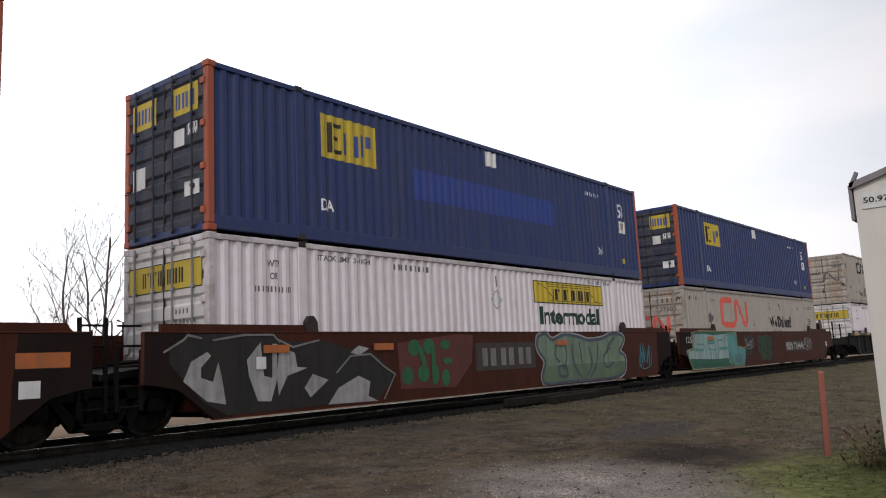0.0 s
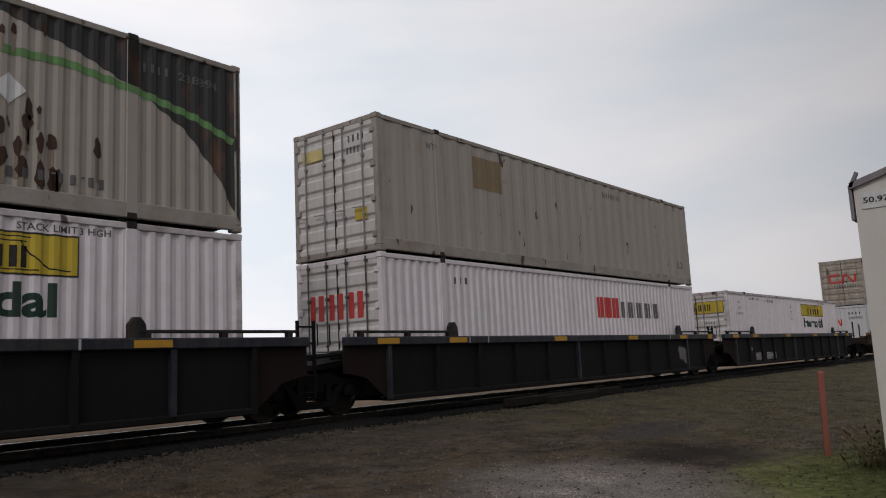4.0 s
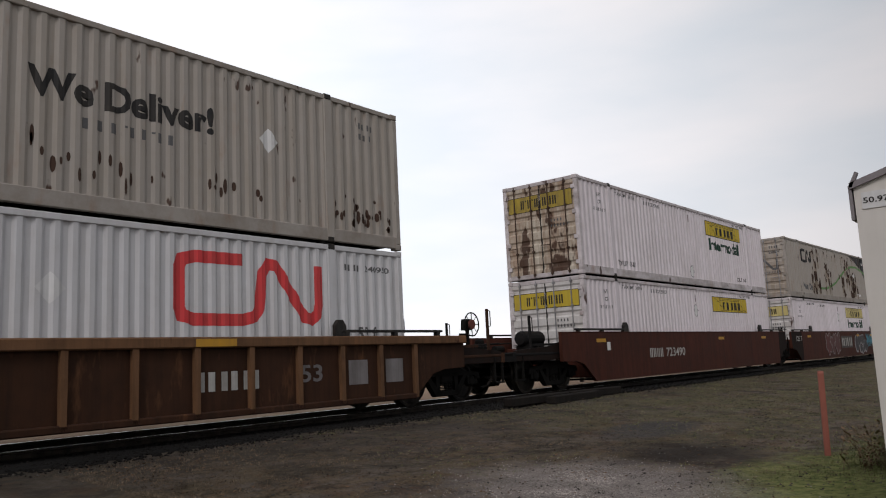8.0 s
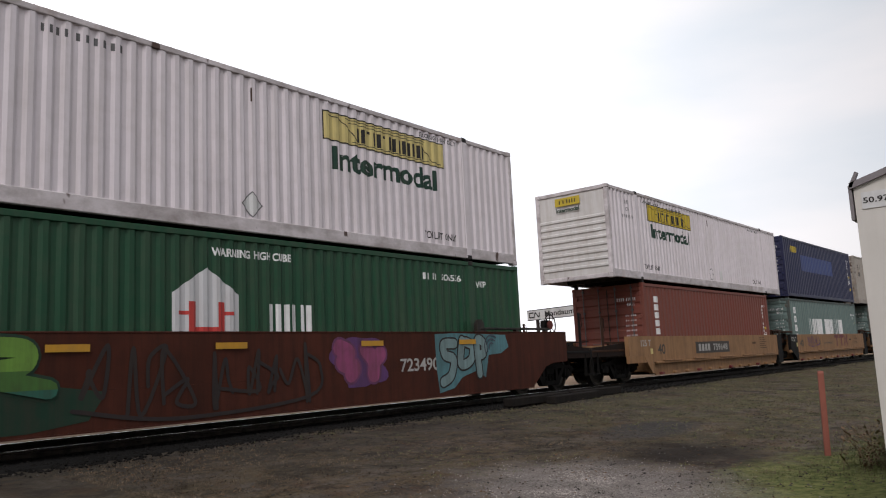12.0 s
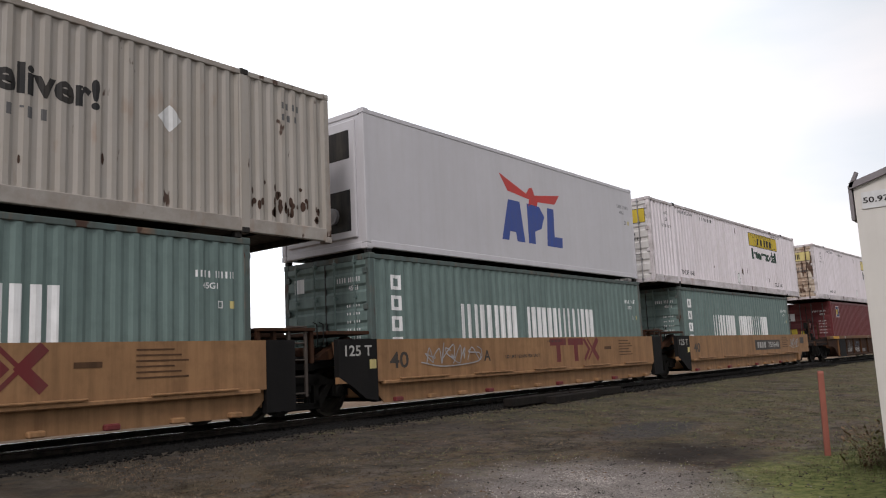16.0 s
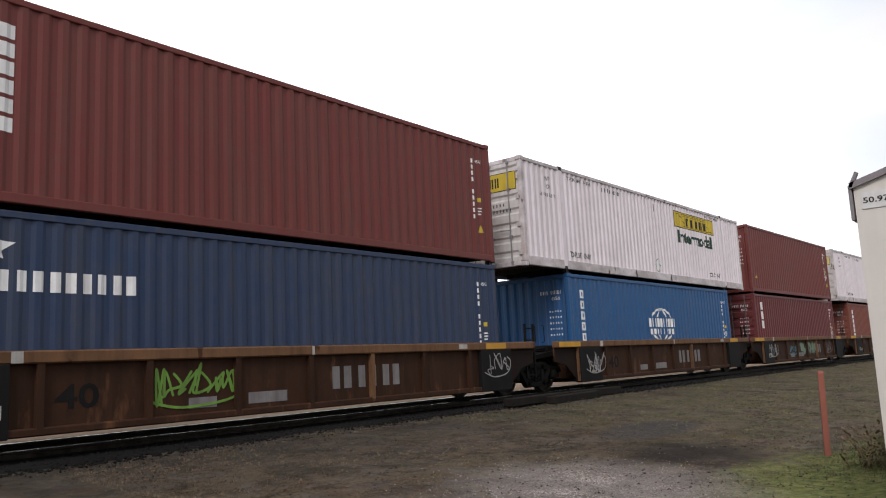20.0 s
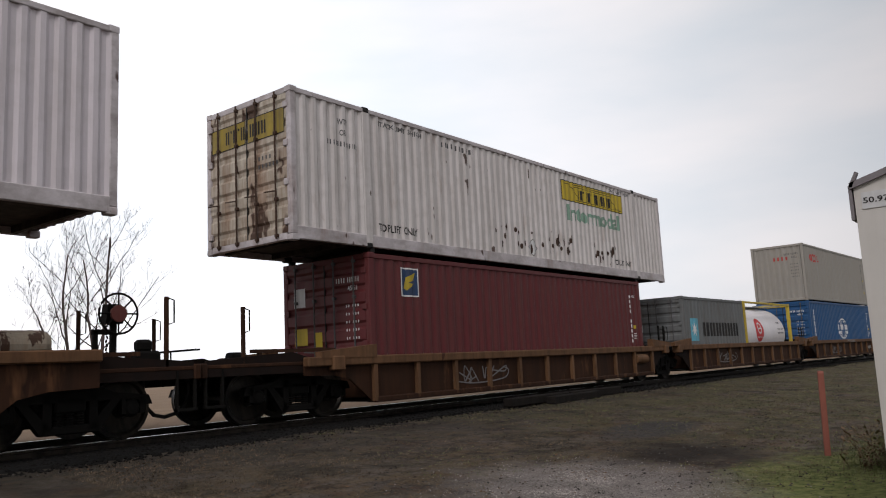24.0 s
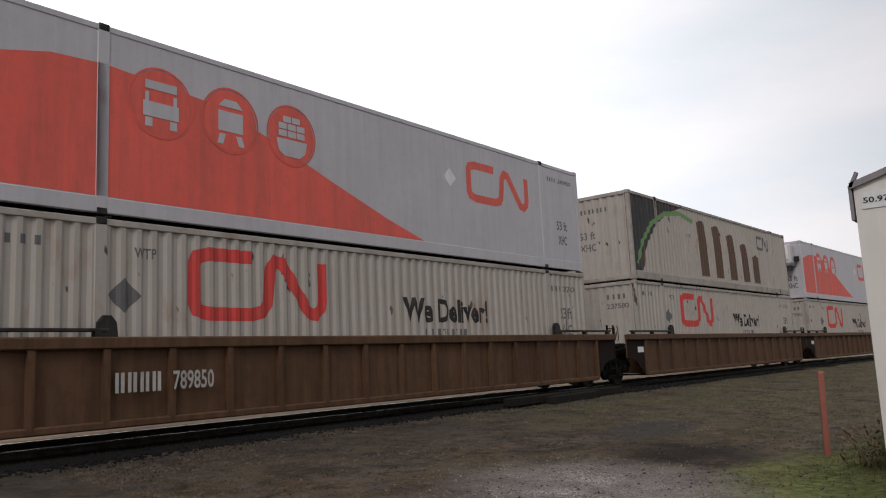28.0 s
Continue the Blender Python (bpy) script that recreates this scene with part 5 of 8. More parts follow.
def sage_piece(car):
    """A pale green swollen field with a dark rim and dark inner lines."""
    rim = [(1.28, 1.3), (1.61, 1.38), (1.95, 1.22), (2.55, 1.35), (3.28, 1.29), (3.81, 1.2), (4.63, 1.24), (5.26, 1.37), (5.92, 1.28), (5.56, 0.9), (5.94, 0.69), (5.5, 0.24), (2.74, 0.22), (1.46, 0.24), (1.59, 0.73), (1.27, 1.06)]
    soft = smooth(rim + rim[:1], 4)
    tint(car, "halo", line_of(soft, 0.24, False), "white", 0.001)
    tint(car, "outline", line_of(soft, 0.17, False), "steel", 0.003)
    body = fill(soft[:-1])
    tint(car, "letter", body, "sage", 0.005)
    tint(car, "shade", below(body, 0.62), "moss", 0.007)
    for k, line in enumerate(([(2.16, 1.23), (2.02, 0.88), (2.22, 0.7)], [(2.57, 1.16), (2.59, 0.78), (2.4, 0.53)], [(2.89, 1.11), (2.99, 0.59), (3.33, 0.26)], [(3.3, 1.2), (3.4, 0.66)], [(3.8, 1.05), (3.93, 0.64), (3.64, 0.28)],
                              [(4.32, 1.09), (4.15, 0.55), (3.79, 0.25)], [(5.04, 1.03), (4.6, 0.76), (4.77, 0.48), (5.2, 0.6)], [(2.15, 0.58), (2.49, 0.59), (2.58, 0.35), (2.22, 0.35), (2.15, 0.58)], [(5.35, 1.3), (4.95, 1.1), (4.85, 0.9)])):
        tint(car, "line", line_of(line, 0.06), "steel", 0.010 + 0.001 * k)


def green_dabs(car):
    """Two rows of green dabs with thin stems."""
    tint(car, "cloud", fill([(-3.85, 0.35), (-3.9, 1.25), (-2.0, 1.42), (-1.4, 1.40), (-1.5, 0.8), (-2.1, 0.3)]), "blush", 0.001)
    for k, (x, z, a, b) in enumerate(((-3.41, 1.15, 0.18, 0.17), (-2.95, 1.17, 0.18, 0.16), (-2.41, 1.2, 0.16, 0.10), (-3.64, 0.6, 0.18, 0.18), (-3.15, 0.63, 0.17, 0.18), (-2.44, 0.51, 0.13, 0.18), (-2.76, 0.6, 0.09, 0.2), (-2.35, 0.86, 0.14, 0.07))):
        tint(car, "dab", disc(x, z, a, b, 18), "green", 0.004 + 0.001 * k)
    for k, line in enumerate(([(-3.24, 1.12), (-3.12, 0.83)], [(-2.83, 1.15), (-2.82, 0.45)])):
        tint(car, "line", line_of(line, 0.13), "green", 0.014 + 0.001 * k)


def teal_piece(car):
    """Pale blocks with teal lines on a green-rimmed field, blue at one end."""
    field = [(-8.26, 1.42), (-7.44, 1.48), (-4.0, 1.43), (-3.98, 0.88), (-3.06, 0.79), (-3.4, 0.19), (-4.52, 0.17), (-4.58, 0.68), (-4.73, 0.16), (-8.38, 0.20), (-8.58, 0.49), (-8.78, 0.8), (-8.23, 0.87)]
    tint(car, "outline", line_of(field + field[:1], 0.09, False), "straw", 0.001)
    tint(car, "cloud", fill(field), "jade", 0.003)
    tint(car, "letter", fill([(-8.2, 1.37), (-7.35, 1.39), (-6.27, 1.34), (-4.96, 1.39), (-4.98, 0.48), (-6.05, 0.48), (-7.15, 0.5), (-8.62, 0.55), (-8.7, 0.80), (-8.2, 0.83)]), "mint", 0.005)
    tint(car, "letter", fill([(-4.96, 1.41), (-4.0, 1.42), (-3.98, 0.86), (-3.08, 0.78), (-3.41, 0.22), (-4.47, 0.2), (-4.56, 0.68), (-4.72, 0.25), (-4.98, 0.32)]), "teal", 0.006)
    tint(car, "shade", rect(-4.94, 0.4, -4.72, 0.7) + rect(-4.4, 0.26, -3.5, 0.6), "aqua", 0.008)
    for k, line in enumerate(([(-7.87, 1.03), (-7.39, 1.03), (-7.1, 0.87), (-7.09, 0.6), (-7.19, 0.48)], [(-8.06, 0.84), (-7.34, 0.83)], [(-7.35, 1.39), (-7.33, 1.01)], [(-6.93, 1.32), (-6.92, 0.85), (-6.28, 0.82)], [(-6.91, 1.09), (-6.27, 1.09)],
                              [(-6.27, 1.34), (-6.24, 0.5)], [(-6.69, 0.76), (-6.7, 0.5)], [(-6.05, 1.15), (-5.47, 1.17), (-4.96, 1.39)], [(-5.82, 0.86), (-4.97, 0.85)], [(-6.02, 0.94), (-6.05, 0.5)], [(-8.2, 0.36), (-5.0, 0.28)])):
        tint(car, "line", line_of(line, 0.05 if k not in (1, 4, 8) else 0.10, False), "teal" if k < 10 else "green", 0.010 + 0.001 * k)


def bubble_piece(car):
    """Slate bubbles with pale rims on a pale halo."""
    dots = ((2.23, 0.79, 0.34, 0.42), (2.72, 0.99, 0.25, 0.31), (3.11, 1.01, 0.18, 0.20), (3.47, 1.02, 0.20, 0.24), (3.76, 0.96, 0.18, 0.30), (2.98, 0.52, 0.18, 0.20), (3.33, 0.42, 0.16, 0.16), (3.7, 0.57, 0.16, 0.22), (4.14, 0.65, 0.28, 0.30))
    tint(car, "halo", [q for x, z, a, b in dots for q in disc(x - 0.05, z - 0.03, a + 0.09, b + 0.07, 22)], "white", 0.001)
    for k, (x, z, a, b) in enumerate(dots):
        tint(car, "outline", disc(x, z, a + 0.03, b + 0.03, 24), "grey", 0.005 + 0.002 * k)
        tint(car, "letter", disc(x, z, a, b, 24), "slate", 0.006 + 0.002 * k)
    for k, line in enumerate(([(2.3, 0.95), (2.36, 0.85), (2.26, 0.78)], [(2.5, 0.5), (2.9, 0.75), (3.4, 0.75)], [(3.5, 0.75), (3.62, 0.95), (3.72, 0.7)])):
        tint(car, "line", line_of(line, 0.025), "grey", 0.026 + 0.001 * k)


def lime_piece(car):
    """Lime strokes that turn green downwards, over a dark green shadow."""
    tint(car, "cloud", fill([(-8.39, 0.67), (-7.79, 0.76), (-7.2, 0.75), (-3.42, 0.75), (-2.74, 0.65), (-2.99, 0.28), (-3.78, 0.18), (-5.1, 0.18), (-7.2, 0.2), (-7.5, 0.19), (-8.04, 0.36), (-8.14, 0.27)]), "deep", 0.001)
    strokes = ([(-7.21, 1.30), (-7.35, 0.93), (-7.42, 0.6)], [(-7.74, 0.94), (-7.2, 0.86), (-6.67, 0.8)], [(-6.82, 1.26), (-6.87, 0.55)], [(-6.07, 1.25), (-6.45, 1.12), (-6.37, 0.89), (-6.11, 0.79), (-6.52, 0.6)],
               [(-5.49, 1.25), (-5.88, 1.09), (-5.65, 0.87), (-5.45, 0.71), (-5.99, 0.6)], [(-4.83, 1.25), (-5.24, 1.15), (-5.12, 0.9), (-4.79, 0.86), (-5.16, 0.6)], [(-4.45, 1.28), (-4.56, 0.6)], [(-4.42, 1.28), (-3.86, 1.25), (-3.87, 1.04), (-4.36, 0.94), (-3.54, 0.72)])
    tint(car, "outline", [q for line in strokes for q in line_of(line, 0.34)], "deep", 0.003)
    for k, line in enumerate(strokes):
        band = line_of(line, 0.25)
        tint(car, "letter", band, "lime", 0.006 + 0.0025 * k)
        tint(car, "shade", below(band, 0.97), "leaf", 0.007 + 0.0025 * k)
        tint(car, "fade", below(band, 0.72), "jade", 0.008 + 0.0025 * k)
    for k, (x, z) in enumerate(((-7.15, 0.55), (-6.72, 0.75), (-6.1, 0.5), (-5.5, 0.5), (-5.0, 0.55), (-4.5, 0.6))):
        tint(car, "shine", line_of([(x, z - 0.28), (x + 0.04, z + 0.25)], 0.025), "mint", 0.030 + 0.001 * k)


def aqua_piece(car):
    """Pale outlined shapes on a ragged light blue cloud."""
    tint(car, "cloud", fill([(4.4, 1.42), (5.1, 1.44), (6.2, 1.42), (7.0, 1.40), (7.12, 1.12), (6.8, 0.98), (6.3, 0.95), (6.15, 0.45), (5.85, 0.62), (5.3, 0.5), (5.0, 0.28), (4.5, 0.2), (4.42, 0.7)]), "aqua", 0.001)
    strokes = ([(5.05, 1.22), (4.68, 1.20), (4.72, 0.98), (5.0, 0.88), (4.9, 0.55), (4.62, 0.42)], [(5.32, 1.28), (5.25, 0.78), (5.62, 0.86), (5.68, 1.15), (5.45, 1.25)], [(5.92, 0.55), (5.86, 1.25), (6.1, 1.22), (6.1, 1.0), (5.92, 0.95)])
    for k, line in enumerate(strokes):
        tint(car, "outline", line_of(line, 0.27), "black", 0.004 + 0.003 * k)
        tint(car, "letter", line_of(line, 0.20), "ice", 0.0055 + 0.003 * k)
    for k, r in enumerate((0.10, 0.19, 0.28)):
        tint(car, "line", line_of([(6.42 + r * math.cos(a), 1.12 + r * math.sin(a)) for a in (0.9, 1.6, 2.3, 3.0, 3.7)], 0.03), "steel", 0.016 + 0.001 * k)


def wheelset(parent, x):
    def build(s):
        for sy in (-1, 1):
            y = 0.72 * sy
            s.lathe_y([(0.10, y - 0.0 * sy), (0.13, y + 0.02 * sy), (0.14, y - 0.02 * sy), (0.36, y + 0.01 * sy), (0.40, y - 0.045 * sy), (WR + 0.028, y - 0.05 * sy), (WR + 0.022, y - 0.02 * sy), (WR, y), (WR - 0.006, y + 0.085 * sy), (0.40, y + 0.09 * sy), (0.37, y + 0.045 * sy), (0.15, y + 0.07 * sy), (0.13, y + 0.11 * sy), (0.09, y + 0.11 * sy)], 0, 0, 28)
            for k in range(3):
                a = 2.094 * k
                s.box(0.06 * math.cos(a) - 0.02, 0.06 * math.cos(a) + 0.02, y + 0.35 * sy - 0.012, y + 0.35 * sy + 0.012, 0.06 * math.sin(a) - 0.02, 0.06 * math.sin(a) + 0.02)
        s.lathe_y([(0.085, -1.05), (0.085, 1.05)], 0, 0, 12)
    ob = part("wheelset", "w", build, WHEEL, parent)
    ob.matrix_basis = pose(x, 0, WR)
    ROLLING.append((ob, x))
    return ob


ROLLING = []


def truck(car, x):
    """A three-piece truck: bolster, two side frames with springs, two wheelsets."""
    t = part("truck", "bolster", lambda s: s.box(-0.22, 0.22, -1.12, 1.12, 0.45, 0.68, 0.03).lathe_y([(0.2, -0.2), (0.2, 0.2)], 0, 0.7, 12), TRUCK, car, "black cast truck under the car", at=pose(x, 0, 0))
    for sy in (-1, 1):
        y0, y1 = sy * 1.05 - 0.07, sy * 1.05 + 0.07

        def frame_side(s):
            s.prism([(-1.22, 0.50), (-1.16, 0.64), (-0.62, 0.70), (-0.40, 0.80), (0.40, 0.80), (0.62, 0.70), (1.16, 0.64), (1.22, 0.50), (1.05, 0.50), (1.0, 0.58), (0.62, 0.60), (-0.62, 0.60), (-1.0, 0.58), (-1.05, 0.50)], y0, y1)
            for e in (-1, 1):
                s.prism([(e * 0.72, 0.60), (e * 0.58, 0.60), (e * 0.30, 0.30), (e * 0.36, 0.18), (e * 0.42, 0.20)], y0, y1)
                s.box(min(e * 0.26, e * 0.38), max(e * 0.26, e * 0.38), y0, y1, 0.22, 0.72)
                s.box(min(e * 0.74, e * 0.80), max(e * 0.74, e * 0.80), y0, y1, 0.38, 0.62)
                s.box(min(e * 1.02, e * 1.10), max(e * 1.02, e * 1.10), y0, y1, 0.38, 0.62)
            s.box(-0.42, 0.42, y0, y1, 0.17, 0.29, 0.02)
        part("side_frame", sy, frame_side, TRUCK, t)

        def springs(s):
            for k in (-0.15, 0.0, 0.15):
                for z in range(5):
                    s.tube([(k, sy * 1.05, 0.29 + z * 0.035), (k, sy * 1.05, 0.31 + z * 0.035)], 0.065, 8)
        part("springs", sy, springs, TRUCK, t)["kind"] = "stuff"
        for e in (-1, 1):
            part("bearing_cap", (sy, e), lambda s: s.lathe_y([(0.13, sy * 0.98), (0.13, sy * 1.10), (0.09, sy * 1.14), (0.03, sy * 1.15)], e * 0.90, WR, 14), TRUCK, t)
    wheelset(t, -0.90)
    wheelset(t, 0.90)
    return t


def grab(s, x, y, z0, z1, out=0.10, along=False):
    """A U-shaped hand hold."""
    d = (out, 0) if along else (0, -out)
    s.tube([(x, y, z0), (x + d[0], y + d[1], z0 + 0.03), (x + d[0], y + d[1], z1 - 0.03), (x, y, z1)], 0.013, 5)


def coupler_end(car, e, b, zt, body, brake, tank_on, stand):
    """The open end of a car: deck over the truck, coupler, hose, stanchions, brake gear. e is -1 or 1."""
    far = b + (3.35 if e > 0 else 3.75)
    X = lambda a: e * a
    span = lambda a, c: (min(e * a, e * c), max(e * a, e * c))
    key = (e, round(b, 2), round(zt, 2), stand)
    x0, x1 = span(b + 0.1, far)
    part("end_deck", key, lambda s: s.box(*span(b + 1.0, far), -1.38, 1.38, 0.96, 1.04, 0.02), body, car)
    part("end_sill", key, lambda s: s.box(*span(far - 0.12, far), -1.40, 1.40, 0.82, 1.06, 0.02), body, car)
    part("centre_sill", key, lambda s: s.box(x0, x1, -0.32, 0.32, 0.72, 0.96, 0.02), TRUCK, car)

    def head(s):
        s.box(*span(far - 0.2, far + 0.12), -0.10, 0.10, 0.76, 0.94, 0.02)
        s.box(*span(far + 0.02, far + 0.26), -0.22, 0.16, 0.72, 0.98, 0.05)
        s.box(*span(far + 0.20, far + 0.30), -0.22, -0.08, 0.74, 0.96, 0.03)
    part("coupler", key, head, TRUCK, car)
    part("air_hose", key, lambda s: s.tube([(X(far - 0.40), -0.40, 0.84), (X(far - 0.40), -0.42, 0.60), (X(far - 0.34), -0.42, 0.42), (X(far - 0.2), -0.40, 0.29), (X(far + 0.02), -0.38, 0.24)], 0.032, 7), DARK, car)
    for sy in (-1, 1):
        y0, y1 = sorted((sy * 1.30, sy * 1.37))
        part("end_beam", (key, sy), lambda s: s.prism([(X(b + 1.1), 0.84), (X(far - 0.12), 0.84), (X(far - 0.12), 1.10), (X(b + 1.9), 1.20), (X(b + 1.1), zt - 0.12)], y0, y1), SHADED_GRIME, car)
    part("cut_lever", key, lambda s: s.tube([(X(far + 0.04), -1.30, 0.70), (X(far + 0.06), -1.28, 0.84), (X(far + 0.06), -0.25, 0.86), (X(far + 0.1), -0.2, 0.98)], 0.012, 5), TRUCK, car)
    for sy in (-1, 1):
        for k, (a, top) in enumerate(((far - (0.57 if e > 0 else 0.83), 2.08 if e > 0 else 1.96),)):
            y = sy * 1.34
            post = part("stanchion", (key, sy, k), lambda s: s.box(X(a) - 0.03, X(a) + 0.03, y - 0.03, y + 0.03, 0.98, top, 0.008), body, car)
            part("grab_iron", (key, sy, k), lambda s: grab(s, X(a) + 0.03, y, top - 0.42, top - 0.02, 0.10, True), TRUCK, post)
        part("step", (key, sy), lambda s: s.box(*span(far - 0.42, far - 0.08), sy * 1.36 - 0.06, sy * 1.36 + 0.06, 0.36, 0.40).box(*span(far - 0.42, far - 0.39), sy * 1.36 - 0.03, sy * 1.36 + 0.03, 0.36, 0.96).box(*span(far - 0.11, far - 0.08), sy * 1.36 - 0.03, sy * 1.36 + 0.03, 0.36, 0.96), TRUCK, car)
    part("crossover_rail", key, lambda s: s.tube([(X(far - 0.03), -1.3, 1.28), (X(far - 0.03), 1.3, 1.28)], 0.016, 5).tube([(X(far - 0.03), -0.5, 1.04), (X(far - 0.03), -0.5, 1.28)], 0.014, 5).tube([(X(far - 0.03), 0.6, 1.04), (X(far - 0.03), 0.6, 1.28)], 0.014, 5), TRUCK, car)
    part("walk_rail", key, lambda s: s.box(*span(b + 0.9, far - 1.0), -1.36, -1.28, 1.20, 1.26).box(*span(b + 1.0, b + 1.06), -1.35, -1.29, 1.04, 1.2).box(*span(far - 1.2, far - 1.14), -1.35, -1.29, 1.04, 1.2), body, car)
    part("brake_cylinder", key, lambda s: s.lathe_x([(0.0, X(b + 1.5)), (0.11, X(b + 1.5)), (0.11, X(b + 1.85)), (0.0, X(b + 1.85))], 0.55, 1.17, 12), TRUCK, car)
    if brake:
        y, xb = brake[0], X(far - 0.94 + brake[1])
        g = part("brake_stand", (key, brake), lambda s: s.box(xb - 0.045, xb + 0.045, y - 0.02, y + 0.06, 1.0, 1.98, 0.01).box(xb - 0.32, xb - 0.24, y, y + 0.06, 1.0, 1.62, 0.01).box(xb - 0.34, xb + 0.05, y + 0.0, y + 0.05, 1.56, 1.64, 0.01).prism([(xb - 0.16, 1.72), (xb + 0.12, 1.72), (xb + 0.16, 1.9), (xb + 0.08, 2.02), (xb - 0.12, 2.02)], y - 0.06, y + 0.12), TRUCK, car)

        def wheel(s):
            c = (xb, y - 0.14, 1.87)
            on = lambda r, a: (c[0] + r * math.cos(a), c[1], c[2] + r * math.sin(a))
            s.tube([on(0.31, 2 * math.pi * k / 24) for k in range(25)], 0.019, 5)
            for k in range(8):
                s.tube([on(0.10, k * math.pi / 4), on(0.31, k * math.pi / 4)], 0.014, 4)
        wh = part("brake_wheel", (key, brake), wheel, TRUCK, g)
        part("wheel_hub", (key, brake), lambda s: s.lathe_y([(0.0, y - 0.17), (0.13, y - 0.165), (0.13, y - 0.12), (0.05, y - 0.05)], xb, 1.87, 14), HUB_RED, wh)
        part("gear_box", (key, brake), lambda s: s.box(xb + 0.30, xb + 0.72, y - 0.16, y + 0.16, 1.04, 1.30, 0.04).box(xb + 0.36, xb + 0.62, y - 0.1, y + 0.1, 1.28, 1.48, 0.05), TRUCK, g)
        part("chain", (key, brake), lambda s: [s.tube([(xb - 0.14, y - 0.05, 1.60 - k * 0.06), (xb - 0.14 + 0.02 * (k % 2), y - 0.05 + 0.02 * ((k + 1) % 2), 1.55 - k * 0.06)], 0.015, 4) for k in range(9)], TRUCK, g)
    if tank_on:
        d = 1.2 if tank_on is True else tank_on
        part("air_reservoir", (key, d), lambda s: s.lathe_x([(0.0, X(b + d)), (0.16, X(b + d + 0.02)), (0.20, X(b + d + 0.1)), (0.20, X(b + d + 0.95)), (0.16, X(b + d + 1.03)), (0.0, X(b + d + 1.05))], -0.55, 1.42, 16).box(*span(b + d + 0.15, b + d + 0.25), -0.75, -0.35, 1.04, 1.26).box(*span(b + d + 0.8, b + d + 0.9), -0.75, -0.35, 1.04, 1.26), body if tank_on is True else CREAM, car)
    truck(car, X(b + (1.47 if e > 0 else 1.54)))


def joint_end(car, e, b, half, zt, body, own, side):
    """The end at a shared truck between two units."""
    X = lambda a: e * a
    span = lambda a, c: (min(e * a, e * c), max(e * a, e * c))
    key = (e, round(b, 2), round(half, 2), round(zt, 2))
    part("end_deck", key, lambda s: s.prism([(X(b + 0.12), 0.98), (X(b + half - 0.08), 0.86), (X(b + half - 0.08), 0.96), (X(b + 0.12), 1.12)], -1.05, 1.05), TRUCK, car)
    part("draft_arm", key, lambda s: s.box(*span(b + 0.1, b + half), -0.3, 0.3, 0.66, 0.90, 0.03), TRUCK, car)
    for sy in (-1, 1):
        y = sy * 1.30

        def lad(s):
            a = b + half - 0.5 if side != "tan" else b + 0.72
            for d in (0.0, 0.38):
                s.box(X(a + d) - 0.028, X(a + d) + 0.028, y - 0.02, y + 0.02, 0.42, 1.66 if side == "tan" else 1.75 if e > 0 else 1.3)
            for k in range(5):
                s.tube([(X(a), y, 0.48 + k * 0.29), (X(a + 0.38), y, 0.48 + k * 0.29)], 0.018, 5)
        if e > 0 or side == "smooth":
            part("ladder", (key, sy), lad, TRUCK if side != "tan" else LADDER, car)
        part("grab_iron", (key, sy, "g"), lambda s: grab(s, X(b + half - 0.12), y, 1.28, 1.72, 0.09, True), TRUCK, car)
    if side == "tan" and e > 0:
        for k, (z0, z1, y0, y1) in enumerate(((1.56, 1.62, -1.36, -0.75), (1.50, 1.58, -0.5, 1.36))):
            part("walkway", (key, k), lambda s: s.box(X(b + 0.04), X(b + 1.30), y0, y1, z0, z1, 0.01), RUSTBROWN, car)
        for k, x in enumerate((b + 0.08, b + 0.42, b + 1.26)):
            part("walkway_post", (key, k), lambda s: s.box(x - 0.035, x + 0.035, -1.30, -1.22, 1.0, 1.56).box(x - 0.035, x + 0.035, 1.22, 1.30, 1.0, 1.52), RUSTBROWN, car)
        part("hand_rail", (key, 0), lambda s: s.tube([(b + 0.10, 1.3, 1.5), (b + 0.10, 1.3, 1.80), (b + 0.20, 1.3, 1.80), (b + 0.20, 1.3, 1.5)], 0.016, 5), TRUCK, car)
        part("hand_rail", (key, 1), lambda s: s.tube([(b + 0.95, 1.3, 1.5), (b + 0.95, 1.3, 2.20), (b + 1.12, 1.3, 2.20), (b + 1.12, 1.3, 1.5)], 0.022, 5), TRUCK, car)
        part("brake_cylinder", key, lambda s: s.lathe_x([(0.0, b + 0.5), (0.13, b + 0.5), (0.13, b + 1.1), (0.0, b + 1.1)], -0.9, 1.22, 12), RUSTBROWN, car)
    if side == "tan" and e < 0:
        part("walkway", key, lambda s: s.box(-b - 1.15, -b - 0.05, -1.34, 0.9, 1.50, 1.57, 0.01), RUSTBROWN, car)
        part("brake_rigging", key, lambda s: s.box(-b - 1.2, -b - 0.2, -0.6, 0.6, 1.0, 1.3, 0.05).prism([(-b - 1.3, 1.05), (-b - 0.9, 1.05), (-b - 0.3, 1.42), (-b - 0.45, 1.48)], -1.15, -0.95), RUSTBROWN, car)
        part("hook_plate", key, lambda s: s.prism([(-b - 1.02, 1.12), (-b - 0.86, 1.12), (-b - 0.80, 1.36), (-b - 1.06, 1.36)], -1.40, -1.36), TAN_CHORD, car)
    part("hand_brake_rod", key, lambda s: s.tube([(X(b + 0.2), -0.9, 1.18), (X(b + half - 0.2), -0.8, 1.10)], 0.03, 6).box(*span(b + 0.3, b + 0.7), -0.95, -0.5, 1.05, 1.22, 0.03), TRUCK, car)
    if own:
        truck(car, X(b + half))


